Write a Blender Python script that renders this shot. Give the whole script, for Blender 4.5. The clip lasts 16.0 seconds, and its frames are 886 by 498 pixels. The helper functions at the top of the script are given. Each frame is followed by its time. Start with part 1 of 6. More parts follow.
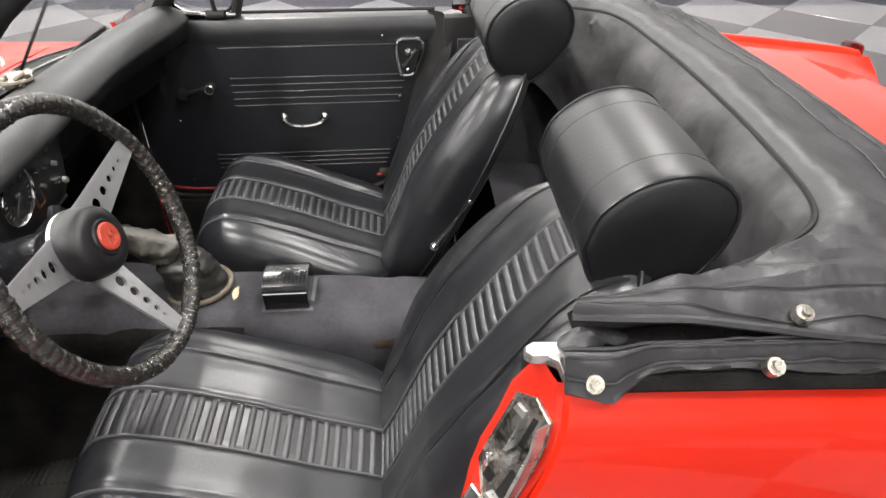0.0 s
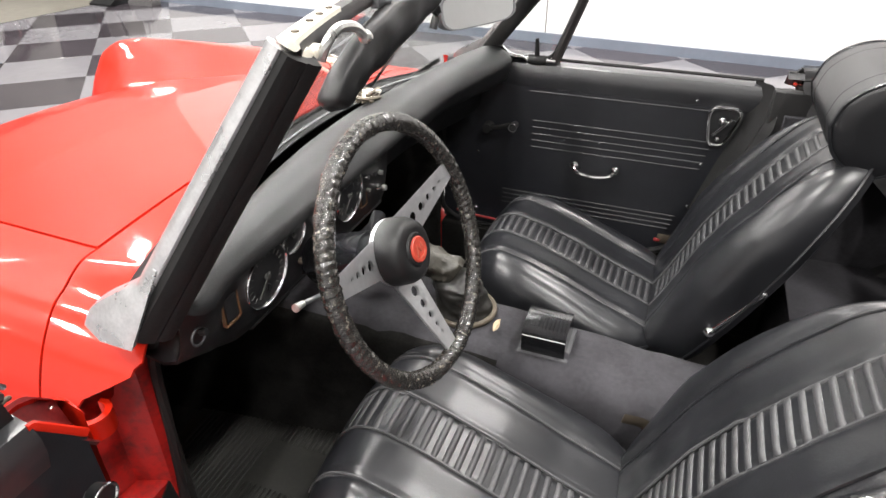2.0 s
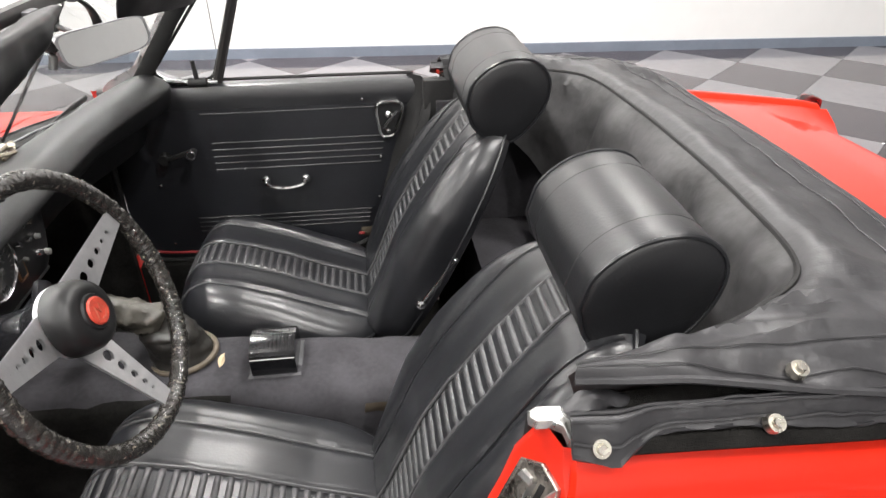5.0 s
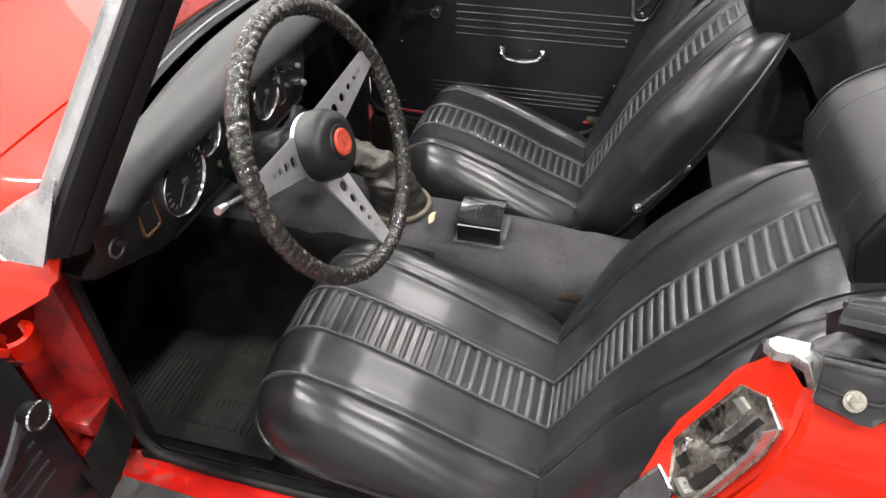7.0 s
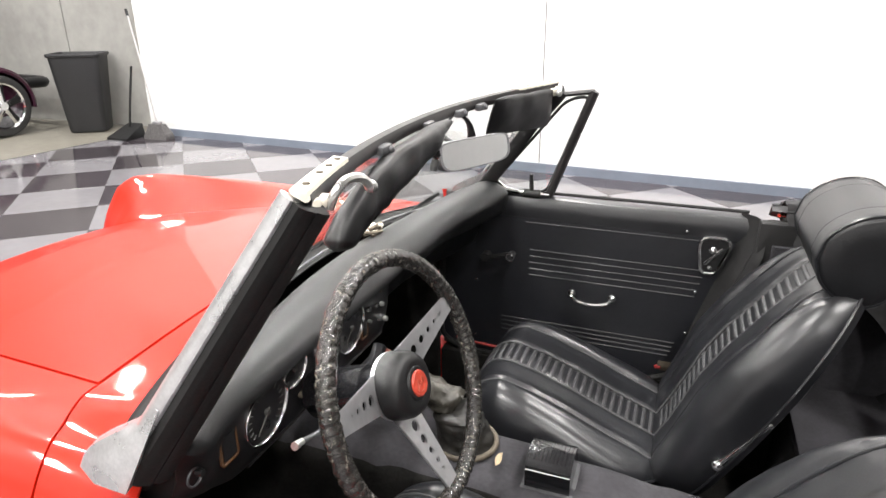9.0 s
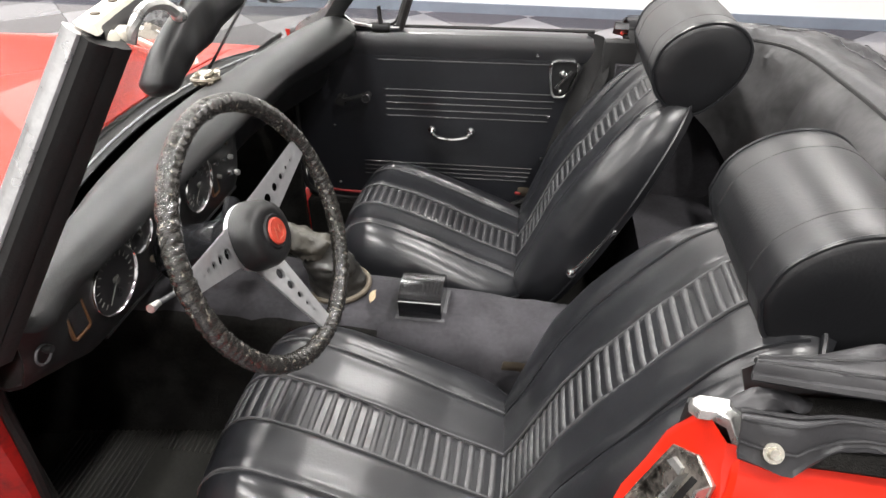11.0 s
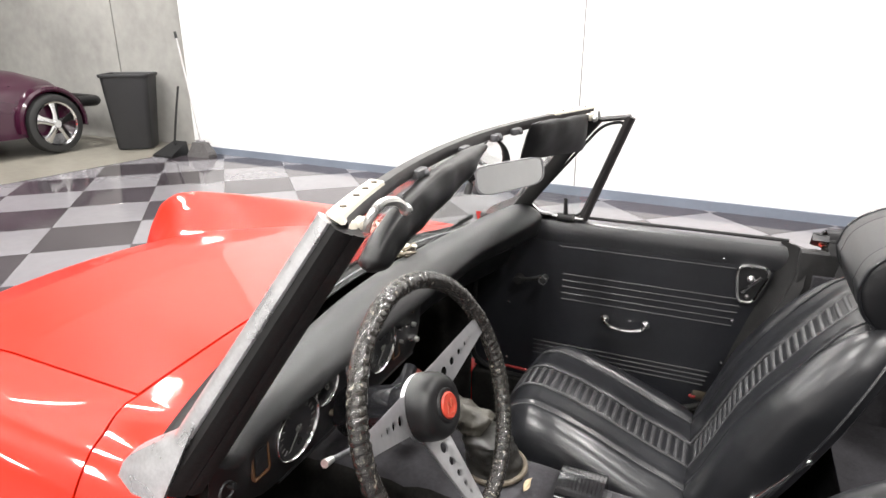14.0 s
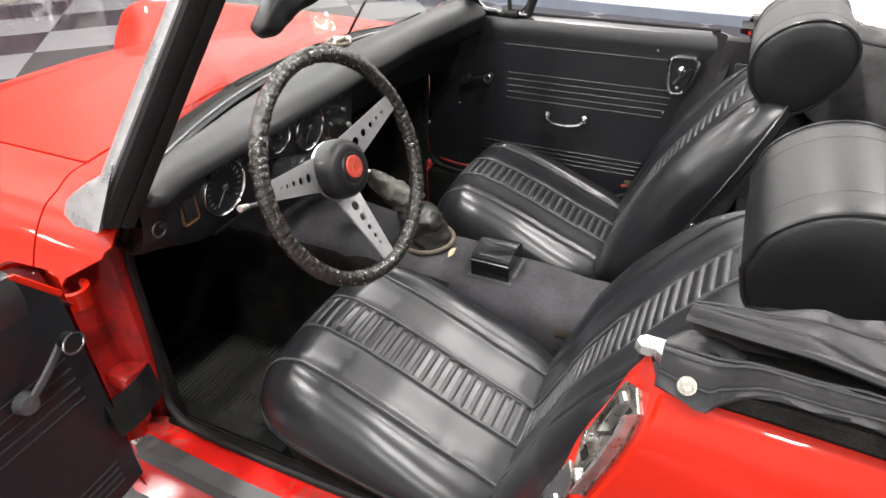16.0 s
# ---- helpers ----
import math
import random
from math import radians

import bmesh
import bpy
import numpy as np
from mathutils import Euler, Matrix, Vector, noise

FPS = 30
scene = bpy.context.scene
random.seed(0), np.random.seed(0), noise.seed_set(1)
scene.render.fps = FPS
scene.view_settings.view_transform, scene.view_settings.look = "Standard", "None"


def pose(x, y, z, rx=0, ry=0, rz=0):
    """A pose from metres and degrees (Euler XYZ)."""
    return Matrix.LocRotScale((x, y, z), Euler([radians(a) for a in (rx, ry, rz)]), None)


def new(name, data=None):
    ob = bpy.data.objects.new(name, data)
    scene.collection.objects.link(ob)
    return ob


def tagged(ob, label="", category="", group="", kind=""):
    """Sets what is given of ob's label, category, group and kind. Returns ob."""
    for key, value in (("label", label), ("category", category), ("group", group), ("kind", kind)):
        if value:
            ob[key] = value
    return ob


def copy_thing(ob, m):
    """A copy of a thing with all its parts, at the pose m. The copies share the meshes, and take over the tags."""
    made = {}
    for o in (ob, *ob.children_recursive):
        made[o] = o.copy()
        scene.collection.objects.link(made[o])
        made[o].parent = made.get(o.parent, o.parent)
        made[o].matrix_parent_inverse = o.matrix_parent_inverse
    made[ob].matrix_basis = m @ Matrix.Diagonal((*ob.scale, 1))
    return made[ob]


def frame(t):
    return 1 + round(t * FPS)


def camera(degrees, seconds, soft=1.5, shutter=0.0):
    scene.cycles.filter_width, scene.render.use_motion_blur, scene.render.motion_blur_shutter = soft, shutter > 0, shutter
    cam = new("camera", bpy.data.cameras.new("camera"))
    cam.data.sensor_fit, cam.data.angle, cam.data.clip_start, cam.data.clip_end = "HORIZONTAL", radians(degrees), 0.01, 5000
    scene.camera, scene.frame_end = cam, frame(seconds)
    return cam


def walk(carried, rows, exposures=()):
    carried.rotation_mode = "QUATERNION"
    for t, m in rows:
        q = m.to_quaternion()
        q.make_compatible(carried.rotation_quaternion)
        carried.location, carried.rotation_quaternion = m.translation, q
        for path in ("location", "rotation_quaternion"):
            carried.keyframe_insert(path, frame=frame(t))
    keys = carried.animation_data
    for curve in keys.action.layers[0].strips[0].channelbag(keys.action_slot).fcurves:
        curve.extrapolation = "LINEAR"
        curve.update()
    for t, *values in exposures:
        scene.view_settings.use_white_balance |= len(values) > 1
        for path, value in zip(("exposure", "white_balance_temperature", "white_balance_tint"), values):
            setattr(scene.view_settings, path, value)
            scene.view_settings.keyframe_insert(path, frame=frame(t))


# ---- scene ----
cam = camera(70.12, 16.0)
# seconds, place, yaw, pitch, roll
ROWS = [
    (0, -0.0946, -1.0386, 1.3172, -3.81, -35.72, -0.30),
    (0.5, -0.1345, -1.0224, 1.2924, 0.21, -43.89, -0.40),
    (1, -0.1602, -1.0210, 1.2905, 9.47, -43.20, -0.17),
    (1.5, -0.1771, -1.0252, 1.3007, 17.09, -37.93, -0.13),
    (2, -0.1839, -1.0269, 1.3198, 20.95, -31.66, -0.04),
    (2.5, -0.1810, -1.0286, 1.3356, 20.22, -26.02, 0.10),
    (3, -0.1676, -1.0330, 1.3494, 16.14, -21.78, 0.17),
    (3.5, -0.1542, -1.0320, 1.3537, 10.64, -20.75, 0.20),
    (4, -0.1330, -1.0331, 1.3527, 2.52, -21.93, 0.27),
    (4.2, -0.1254, -1.0336, 1.3502, -0.58, -22.86, 0.23),
    (4.72, -0.1190, -1.0338, 1.3427, -6.01, -27.69, -0.14),
    (5.25, -0.1211, -1.0305, 1.3285, -6.56, -35.03, -0.67),
    (5.78, -0.1299, -1.0262, 1.3117, -3.11, -41.36, -0.98),
    (6.3, -0.1438, -1.0231, 1.2959, 3.42, -43.13, -0.72),
    (6.5, -0.1512, -1.0218, 1.2947, 6.59, -42.72, -0.70),
    (7, -0.1703, -1.0235, 1.2962, 14.34, -40.42, -0.51),
    (7.5, -0.1878, -1.0289, 1.3048, 21.87, -36.77, -0.42),
    (8, -0.2000, -1.0346, 1.3172, 27.09, -31.10, -0.40),
    (8.5, -0.1957, -1.0353, 1.3342, 25.12, -25.41, -0.08),
    (9, -0.1815, -1.0377, 1.3457, 20.83, -20.69, -0.27),
    (9.5, -0.1608, -1.0408, 1.3541, 14.76, -18.97, -0.39),
    (10, -0.1477, -1.0351, 1.3460, 9.15, -22.54, -0.42),
    (10.2, -0.1432, -1.0329, 1.3399, 7.48, -24.87, -0.46),
    (10.72, -0.1468, -1.0289, 1.3263, 6.82, -31.23, -0.54),
    (11.25, -0.1618, -1.0260, 1.3128, 11.56, -36.68, -0.61),
    (11.78, -0.1810, -1.0247, 1.3045, 18.36, -38.93, -0.52),
    (12.3, -0.1970, -1.0256, 1.3066, 23.88, -35.72, -0.15),
    (12.5, -0.1992, -1.0278, 1.3122, 25.56, -33.07, -0.27),
    (13, -0.2008, -1.0362, 1.3265, 28.43, -27.54, -0.29),
    (13.5, -0.1971, -1.0429, 1.3419, 28.72, -22.28, -0.21),
    (14, -0.1778, -1.0450, 1.3523, 24.02, -18.83, -0.08),
    (14.5, -0.1416, -1.0513, 1.3519, 18.49, -19.76, -0.20),
    (15, -0.1017, -1.0570, 1.3420, 13.72, -24.26, -0.32),
    (15.5, -0.0522, -1.0725, 1.3203, 14.96, -31.22, -1.03),
    (16, 0.0465, -1.1154, 1.3076, 25.34, -33.72, -1.43),
]
walk(cam, [(t, pose(x, y, z, 90 + pitch, 0, yaw) @ pose(0, 0, 0, 0, 0, roll)) for t, x, y, z, yaw, pitch, roll in ROWS])

# ---- world and lamps ----
world = bpy.data.worlds.new("world")
scene.world = world
world.use_nodes = True
world.node_tree.nodes["Background"].inputs[0].default_value = (0.9, 0.95, 1.0, 1)
world.node_tree.nodes["Background"].inputs[1].default_value = 0.05
scene.view_settings.exposure = 0.0
LAMP_POWER = 132.0
CEILING = 5.0
LAMPS_X = (-7.5, -4.5, -1.5, 1.5)
LAMPS_Y = (-5.0, -2.0, 1.0, 3.6)
MIRROR_AT, MIRROR_YAW, MIRROR_LEAN = (-0.545, 0.097, 1.094), -16, -0.05


# ---- materials ----
def material(name, color, rough=0.5, metal=0.0, vary=0.15, scale=20.0, bump=0.0, bump_scale=120.0, coat=0.0, second=None, blend=(0.45, 0.6), rough_vary=0.1, spec=0.5, per_object=0.0):
    """A principled material with colour variation at two scales, roughness variation and fine relief."""
    m = bpy.data.materials.new(name)
    m.use_nodes = True
    nt = m.node_tree
    n, ln = nt.nodes, nt.links
    b = n["Principled BSDF"]
    b.inputs["Metallic"].default_value = metal
    b.inputs["Specular IOR Level"].default_value = spec
    b.inputs["Coat Weight"].default_value = coat
    b.inputs["Coat Roughness"].default_value = 0.04
    tc = n.new("ShaderNodeTexCoord")
    n1 = n.new("ShaderNodeTexNoise")
    n1.inputs["Scale"].default_value = scale
    n1.inputs["Detail"].default_value = 6
    n2 = n.new("ShaderNodeTexNoise")
    n2.inputs["Scale"].default_value = scale * 7.3
    n2.inputs["Detail"].default_value = 3
    ln.new(tc.outputs["Object"], n1.inputs["Vector"])
    ln.new(tc.outputs["Object"], n2.inputs["Vector"])
    add = n.new("ShaderNodeMath")
    add.operation = "MULTIPLY_ADD"
    add.inputs[1].default_value = 0.35
    ln.new(n2.outputs["Fac"], add.inputs[0])
    sc = n.new("ShaderNodeMath")
    sc.operation = "MULTIPLY"
    sc.inputs[1].default_value = 0.65
    ln.new(n1.outputs["Fac"], sc.inputs[0])
    ln.new(sc.outputs[0], add.inputs[2])
    ramp = n.new("ShaderNodeValToRGB")
    lo = tuple(c * (1 - vary) for c in color)
    hi = tuple(min(1, c * (1 + vary)) for c in color)
    ramp.color_ramp.elements[0].position, ramp.color_ramp.elements[0].color = 0.35, (*lo, 1)
    ramp.color_ramp.elements[1].position, ramp.color_ramp.elements[1].color = 0.65, (*hi, 1)
    if second:
        ramp.color_ramp.elements[0].position, ramp.color_ramp.elements[1].position = blend
        ramp.color_ramp.elements[0].color = (*second, 1)
    ln.new(add.outputs[0], ramp.inputs["Fac"])
    last = ramp.outputs["Color"]
    if per_object:
        info = n.new("ShaderNodeObjectInfo")
        hsv = n.new("ShaderNodeHueSaturation")
        mr = n.new("ShaderNodeMapRange")
        mr.inputs["To Min"].default_value, mr.inputs["To Max"].default_value = 1 - per_object, 1 + per_object
        ln.new(info.outputs["Random"], mr.inputs["Value"])
        ln.new(mr.outputs["Result"], hsv.inputs["Value"])
        ln.new(last, hsv.inputs["Color"])
        last = hsv.outputs["Color"]
    ln.new(last, b.inputs["Base Color"])
    mr2 = n.new("ShaderNodeMapRange")
    mr2.inputs["To Min"].default_value, mr2.inputs["To Max"].default_value = max(0.02, rough - rough_vary), min(1, rough + rough_vary)
    ln.new(n1.outputs["Fac"], mr2.inputs["Value"])
    ln.new(mr2.outputs["Result"], b.inputs["Roughness"])
    if bump:
        nb = n.new("ShaderNodeTexNoise")
        nb.inputs["Scale"].default_value = bump_scale
        nb.inputs["Detail"].default_value = 4
        ln.new(tc.outputs["Object"], nb.inputs["Vector"])
        bp = n.new("ShaderNodeBump")
        bp.inputs["Strength"].default_value = bump
        bp.inputs["Distance"].default_value = 0.004
        ln.new(nb.outputs["Fac"], bp.inputs["Height"])
        ln.new(bp.outputs["Normal"], b.inputs["Normal"])
    return m


def glass(name, tint=(1, 1, 1), rough=0.0):
    m = bpy.data.materials.new(name)
    m.use_nodes = True
    b = m.node_tree.nodes["Principled BSDF"]
    b.inputs["Base Color"].default_value = (*tint, 1)
    b.inputs["Transmission Weight"].default_value = 1.0
    b.inputs["Roughness"].default_value = rough
    b.inputs["IOR"].default_value = 1.45
    return m


def glow(name, color, strength):
    m = bpy.data.materials.new(name)
    m.use_nodes = True
    b = m.node_tree.nodes["Principled BSDF"]
    b.inputs["Emission Color"].default_value = (*color, 1)
    b.inputs["Emission Strength"].default_value = strength
    return m


M = {}
M["red"] = material("red_paint", (0.60, 0.017, 0.004), 0.40, coat=0.6, vary=0.06, scale=3, rough_vary=0.05, spec=0.2)
# door post red: grime, plus the shade of the recess mixed into the colour
M["red_shade_grime"] = material("red_paint_shade_grime", (0.36, 0.012, 0.009), 0.4, coat=0.3, vary=0.25, scale=14, second=(0.12, 0.016, 0.016), blend=(0.34, 0.54), bump=0.1)
M["vinyl"] = material("black_seat_vinyl", (0.0122, 0.0127, 0.0145), 0.30, vary=0.12, scale=9, bump=0.06, bump_scale=260, rough_vary=0.03, spec=0.58)
# paler than the seat vinyl: the ridge highlight is in the welt colour
M["welt"] = material("seat_welt", (0.06, 0.06, 0.062), 0.4, vary=0.2, scale=60, bump=0.1)
M["thread"] = material("stitching_thread", (0.012, 0.012, 0.012), 0.5, vary=0.2, scale=200)
M["pad"] = material("dash_vinyl", (0.0075, 0.0076, 0.008), 0.42, vary=0.18, scale=12, bump=0.08, bump_scale=500, rough_vary=0.06, spec=0.32)
M["trim"] = material("door_trim_vinyl", (0.0115, 0.0121, 0.0145), 0.34, vary=0.15, scale=10, rough_vary=0.05, bump=0.06, bump_scale=400, spec=0.5)
M["roll"] = material("glossy_door_top_vinyl", (0.018, 0.0185, 0.0205), 0.33, vary=0.12, scale=10, rough_vary=0.05, bump=0.05, bump_scale=300, spec=0.9)
M["canvas"] = material("soft_top_vinyl", (0.027, 0.0265, 0.0285), 0.46, vary=0.22, scale=7, bump=0.9, bump_scale=24, rough_vary=0.12)
M["canvas_inner"] = material("worn_soft_top_lining", (0.046, 0.045, 0.046), 0.5, vary=0.3, scale=6, second=(0.020, 0.020, 0.020), blend=(0.38, 0.60), bump=0.6, bump_scale=24)
M["rubber"] = material("black_rubber", (0.0115, 0.0112, 0.0112), 0.6, vary=0.25, scale=30, bump=0.15, spec=0.3)
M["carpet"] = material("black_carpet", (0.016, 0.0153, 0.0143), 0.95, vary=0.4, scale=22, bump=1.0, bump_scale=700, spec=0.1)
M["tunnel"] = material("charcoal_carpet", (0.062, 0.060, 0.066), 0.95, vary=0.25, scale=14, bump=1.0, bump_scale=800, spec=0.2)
M["chrome"] = material("chrome", (0.8, 0.8, 0.8), 0.1, metal=1.0, vary=0.05, scale=40, rough_vary=0.06)
M["alu"] = material("worn_aluminium", (0.66, 0.66, 0.67), 0.30, metal=0.75, vary=0.15, scale=30, rough_vary=0.14, bump=0.05)
M["brushed"] = material("satin_aluminium", (0.72, 0.72, 0.73), 0.38, metal=0.85, vary=0.06, scale=90, rough_vary=0.1)
M["cream"] = material("cream_primer", (0.66, 0.62, 0.53), 0.5, vary=0.12, scale=40, second=(0.3, 0.22, 0.14), blend=(0.24, 0.36), bump=0.1)
M["plastic"] = material("black_plastic", (0.0105, 0.0105, 0.011), 0.42, vary=0.15, scale=30, bump=0.05, spec=0.4)
M["dial"] = material("dial_black", (0.008, 0.008, 0.009), 0.3, vary=0.1, scale=30)
M["white"] = material("dial_white", (0.075, 0.075, 0.07), 0.5, vary=0.1, scale=40)
M["amber"] = material("amber_plastic", (0.09, 0.042, 0.016), 0.4, vary=0.3, scale=60)
M["emblem"] = material("red_emblem", (0.5, 0.06, 0.035), 0.4, vary=0.25, scale=90, bump=0.3, bump_scale=200)
M["emblem_line"] = material("emblem_line", (0.42, 0.1, 0.06), 0.35, vary=0.1, scale=80)
# the pale second colour paints small glints on the wrinkled black cover
M["leather"] = material("worn_glint_wheel_cover", (0.016, 0.0145, 0.013), 0.15, vary=0.4, scale=130, second=(0.26, 0.24, 0.20), blend=(0.36, 0.40), bump=0.4, bump_scale=150, rough_vary=0.06, spec=1.0)
M["gaiter"] = material("grey_rubber_gaiter", (0.037, 0.034, 0.027), 0.5, vary=0.4, scale=18, bump=0.35, bump_scale=70)
M["gaiter_dark"] = material("dark_rubber_gaiter", (0.02, 0.019, 0.017), 0.36, vary=0.4, scale=18, bump=0.3, bump_scale=60)
M["knob_red"] = material("orange_red_knob", (0.13, 0.022, 0.014), 0.35, vary=0.2, scale=30)
M["tan"] = material("tan_ring", (0.085, 0.068, 0.048), 0.6, vary=0.3, scale=40, bump=0.3)
M["leaf"] = material("dry_leaf", (0.46, 0.37, 0.24), 0.7, vary=0.2, scale=60)
M["greasy"] = material("greasy_steel", (0.40, 0.37, 0.33), 0.26, metal=0.9, vary=0.3, scale=26, second=(0.045, 0.038, 0.032), blend=(0.40, 0.58), rough_vary=0.15, bump=0.25, bump_scale=50)
M["mirror"] = material("mirror_glass", (0.62, 0.63, 0.63), 0.06, metal=1.0, vary=0.03, scale=10, rough_vary=0.03)
M["black_paint"] = material("worn_black_frame", (0.014, 0.0125, 0.0125), 0.4, vary=0.3, scale=30, second=(0.07, 0.042, 0.036), blend=(0.28, 0.38), spec=0.4)
M["glass"] = glass("window_glass", (0.97, 0.99, 0.98))
M["red_lens"] = glass("red_lens", (0.7, 0.02, 0.02), 0.1)
M["tyre"] = material("tyre_rubber", (0.02, 0.02, 0.02), 0.7, vary=0.2, scale=30, bump=0.2)
M["purple"] = material("dark_purple_paint", (0.032, 0.004, 0.016), 0.3, coat=0.6, vary=0.08, scale=3, spec=0.3)
M["tile_light"] = material("light_grey_tile", (0.185, 0.178, 0.19), 0.12, vary=0.08, scale=2.5, rough_vary=0.06, per_object=0.07, bump=0.01, bump_scale=8, spec=0.6)
M["tile_dark"] = material("black_tile", (0.046, 0.039, 0.045), 0.09, vary=0.15, scale=2.5, rough_vary=0.06, per_object=0.18, bump=0.01, bump_scale=8, spec=0.6)
M["concrete"] = material("sealed_concrete", (0.20, 0.187, 0.158), 0.4, vary=0.2, scale=1.5, bump=0.08, bump_scale=40)
M["wall_white"] = material("white_wall_paint", (0.84, 0.84, 0.83), 0.6, vary=0.02, scale=1.2, bump=0.04, bump_scale=120)
M["wall_grey"] = material("bare_concrete_wall", (0.36, 0.355, 0.335), 0.75, vary=0.16, scale=1.1, bump=0.25, bump_scale=25)
M["base_blue"] = material("grey_blue_baseboard", (0.19, 0.22, 0.27), 0.4, vary=0.08, scale=4)
M["bin"] = material("dark_grey_bin_plastic", (0.018, 0.018, 0.0195), 0.5, vary=0.15, scale=6, bump=0.1)
M["broom_handle"] = material("pale_metal_handle", (0.42, 0.41, 0.41), 0.4, metal=0.3, vary=0.08, scale=20)
M["bristle"] = material("broom_bristles", (0.09, 0.085, 0.085), 0.8, vary=0.4, scale=60, bump=0.5)
M["lamp_glow"] = glow("lamp_diffuser", (1, 0.98, 0.94), 14.0)
# grey of the unseen walls, set by how much lamp light they return
M["wall_unseen"] = material("grey_bounce_wall", (0.42, 0.42, 0.42), 0.7, vary=0.05, scale=1.2, bump=0.05)
M["ceiling"] = material("ceiling_deck", (0.27, 0.27, 0.27), 0.7, vary=0.1, scale=2)
M["stud"] = material("nickel_stud", (0.62, 0.59, 0.52), 0.28, metal=1.0, vary=0.15, scale=60, rough_vary=0.1)
M["trim_line"] = material("pressed_vinyl_line", (0.019, 0.0195, 0.021), 0.32, vary=0.15, scale=30)
# ribs lighter than the vinyl, to paint in their lit edges
M["rib"] = material("highlight_rib_edge", (0.045, 0.045, 0.047), 0.38, vary=0.25, scale=60, bump=0.05)
M["tread"] = material("dark_worn_tread", (0.07, 0.07, 0.07), 0.45, vary=0.3, scale=30, second=(0.2, 0.2, 0.2), blend=(0.3, 0.4), metal=0.3)
M["glint"] = material("pitted_chrome", (0.62, 0.62, 0.6), 0.3, metal=0.85, vary=0.2, scale=60, rough_vary=0.12, bump=0.1)
M["clip"] = material("dark_clip_metal", (0.09, 0.09, 0.095), 0.5, metal=0.4, vary=0.3, scale=50)
# red darkened below the body paint, for the hinge plate, sill edge and buckle
M["red_dimmed"] = material("dimmed_red_paint", (0.16, 0.012, 0.012), 0.5, vary=0.4, scale=30)
M["red_worn"] = material("worn_red_paint", (0.6, 0.012, 0.008), 0.36, coat=0.4, vary=0.15, scale=9, second=(0.34, 0.07, 0.06), blend=(0.34, 0.44), bump=0.06, rough_vary=0.15)
M["head_vinyl"] = material("grained_headrest_vinyl", (0.0085, 0.0088, 0.0100), 0.38, vary=0.15, scale=9, bump=0.10, bump_scale=260, rough_vary=0.05, spec=0.55)
M["gloss_black"] = material("glossy_black_enamel", (0.008, 0.008, 0.009), 0.12, vary=0.1, scale=30, rough_vary=0.05, spec=0.8)
M["mat_rubber"] = material("dusty_floor_mat", (0.0145, 0.0143, 0.012), 0.6, vary=0.5, scale=12, bump=0.2)
M["steel_grey"] = material("dull_grey_metal", (0.3, 0.3, 0.31), 0.45, metal=0.7, vary=0.2, scale=30)


# ---- mesh helpers ----
def finish(bm, mat, smooth=True, angle=40):
    me = bpy.data.meshes.new("mesh")
    bmesh.ops.recalc_face_normals(bm, faces=bm.faces)
    bm.to_mesh(me)
    bm.free()
    me.materials.append(M[mat])
    if smooth:
        for p in me.polygons:
            p.use_smooth = True
        me.set_sharp_from_angle(angle=radians(angle))
    return me


def part(name, bm, mat, parent=None, label="", smooth=True, angle=40):
    ob = new(name, finish(bm, mat, smooth, angle))
    if parent:
        ob.parent = parent
    return tagged(ob, label)


def thing(name, label, category, place=(0, 0, 0), group="", kind=""):
    ob = new(name)
    ob.location = place
    return tagged(ob, label, category, group, kind)


def rel(bm, place):
    """Vertices from world places to places under an Empty that stands at place."""
    bmesh.ops.translate(bm, verts=bm.verts, vec=-Vector(place))
    return bm


def box(bm, a, b, bevel=0.0, m=None, seg=2):
    """A box from corner a to corner b, with its edges rounded."""
    a, b = Vector(a), Vector(b)
    got = bmesh.ops.create_cube(bm, size=1, matrix=Matrix.Translation((a + b) / 2) @ Matrix.Diagonal((*[abs(v) for v in (b - a)], 1)))
    vs = got["verts"]
    if bevel:
        es = list({e for v in vs for e in v.link_edges})
        out = bmesh.ops.bevel(bm, geom=es, offset=bevel, segments=seg, profile=0.5, affect="EDGES")
        vs = list({v for f in out["faces"] for v in f.verts} | {v for v in vs if v.is_valid})
    if m is not None:
        bmesh.ops.transform(bm, matrix=m, verts=vs)
    return bm


def rod(bm, a, b, r, r2=None, n=16, cap=True):
    """A round bar from a to b."""
    a, b = Vector(a), Vector(b)
    q = (b - a).to_track_quat("Z", "Y").to_matrix().to_4x4()
    bmesh.ops.create_cone(bm, cap_ends=cap, segments=n, radius1=r, radius2=r if r2 is None else r2, depth=(b - a).length, matrix=Matrix.Translation((a + b) / 2) @ q)
    return bm


def ball(bm, c, r, n=12, squash=(1, 1, 1)):
    bmesh.ops.create_uvsphere(bm, u_segments=n, v_segments=max(6, n // 2 + 2), radius=r, matrix=Matrix.Translation(c) @ Matrix.Diagonal((*squash, 1)))
    return bm


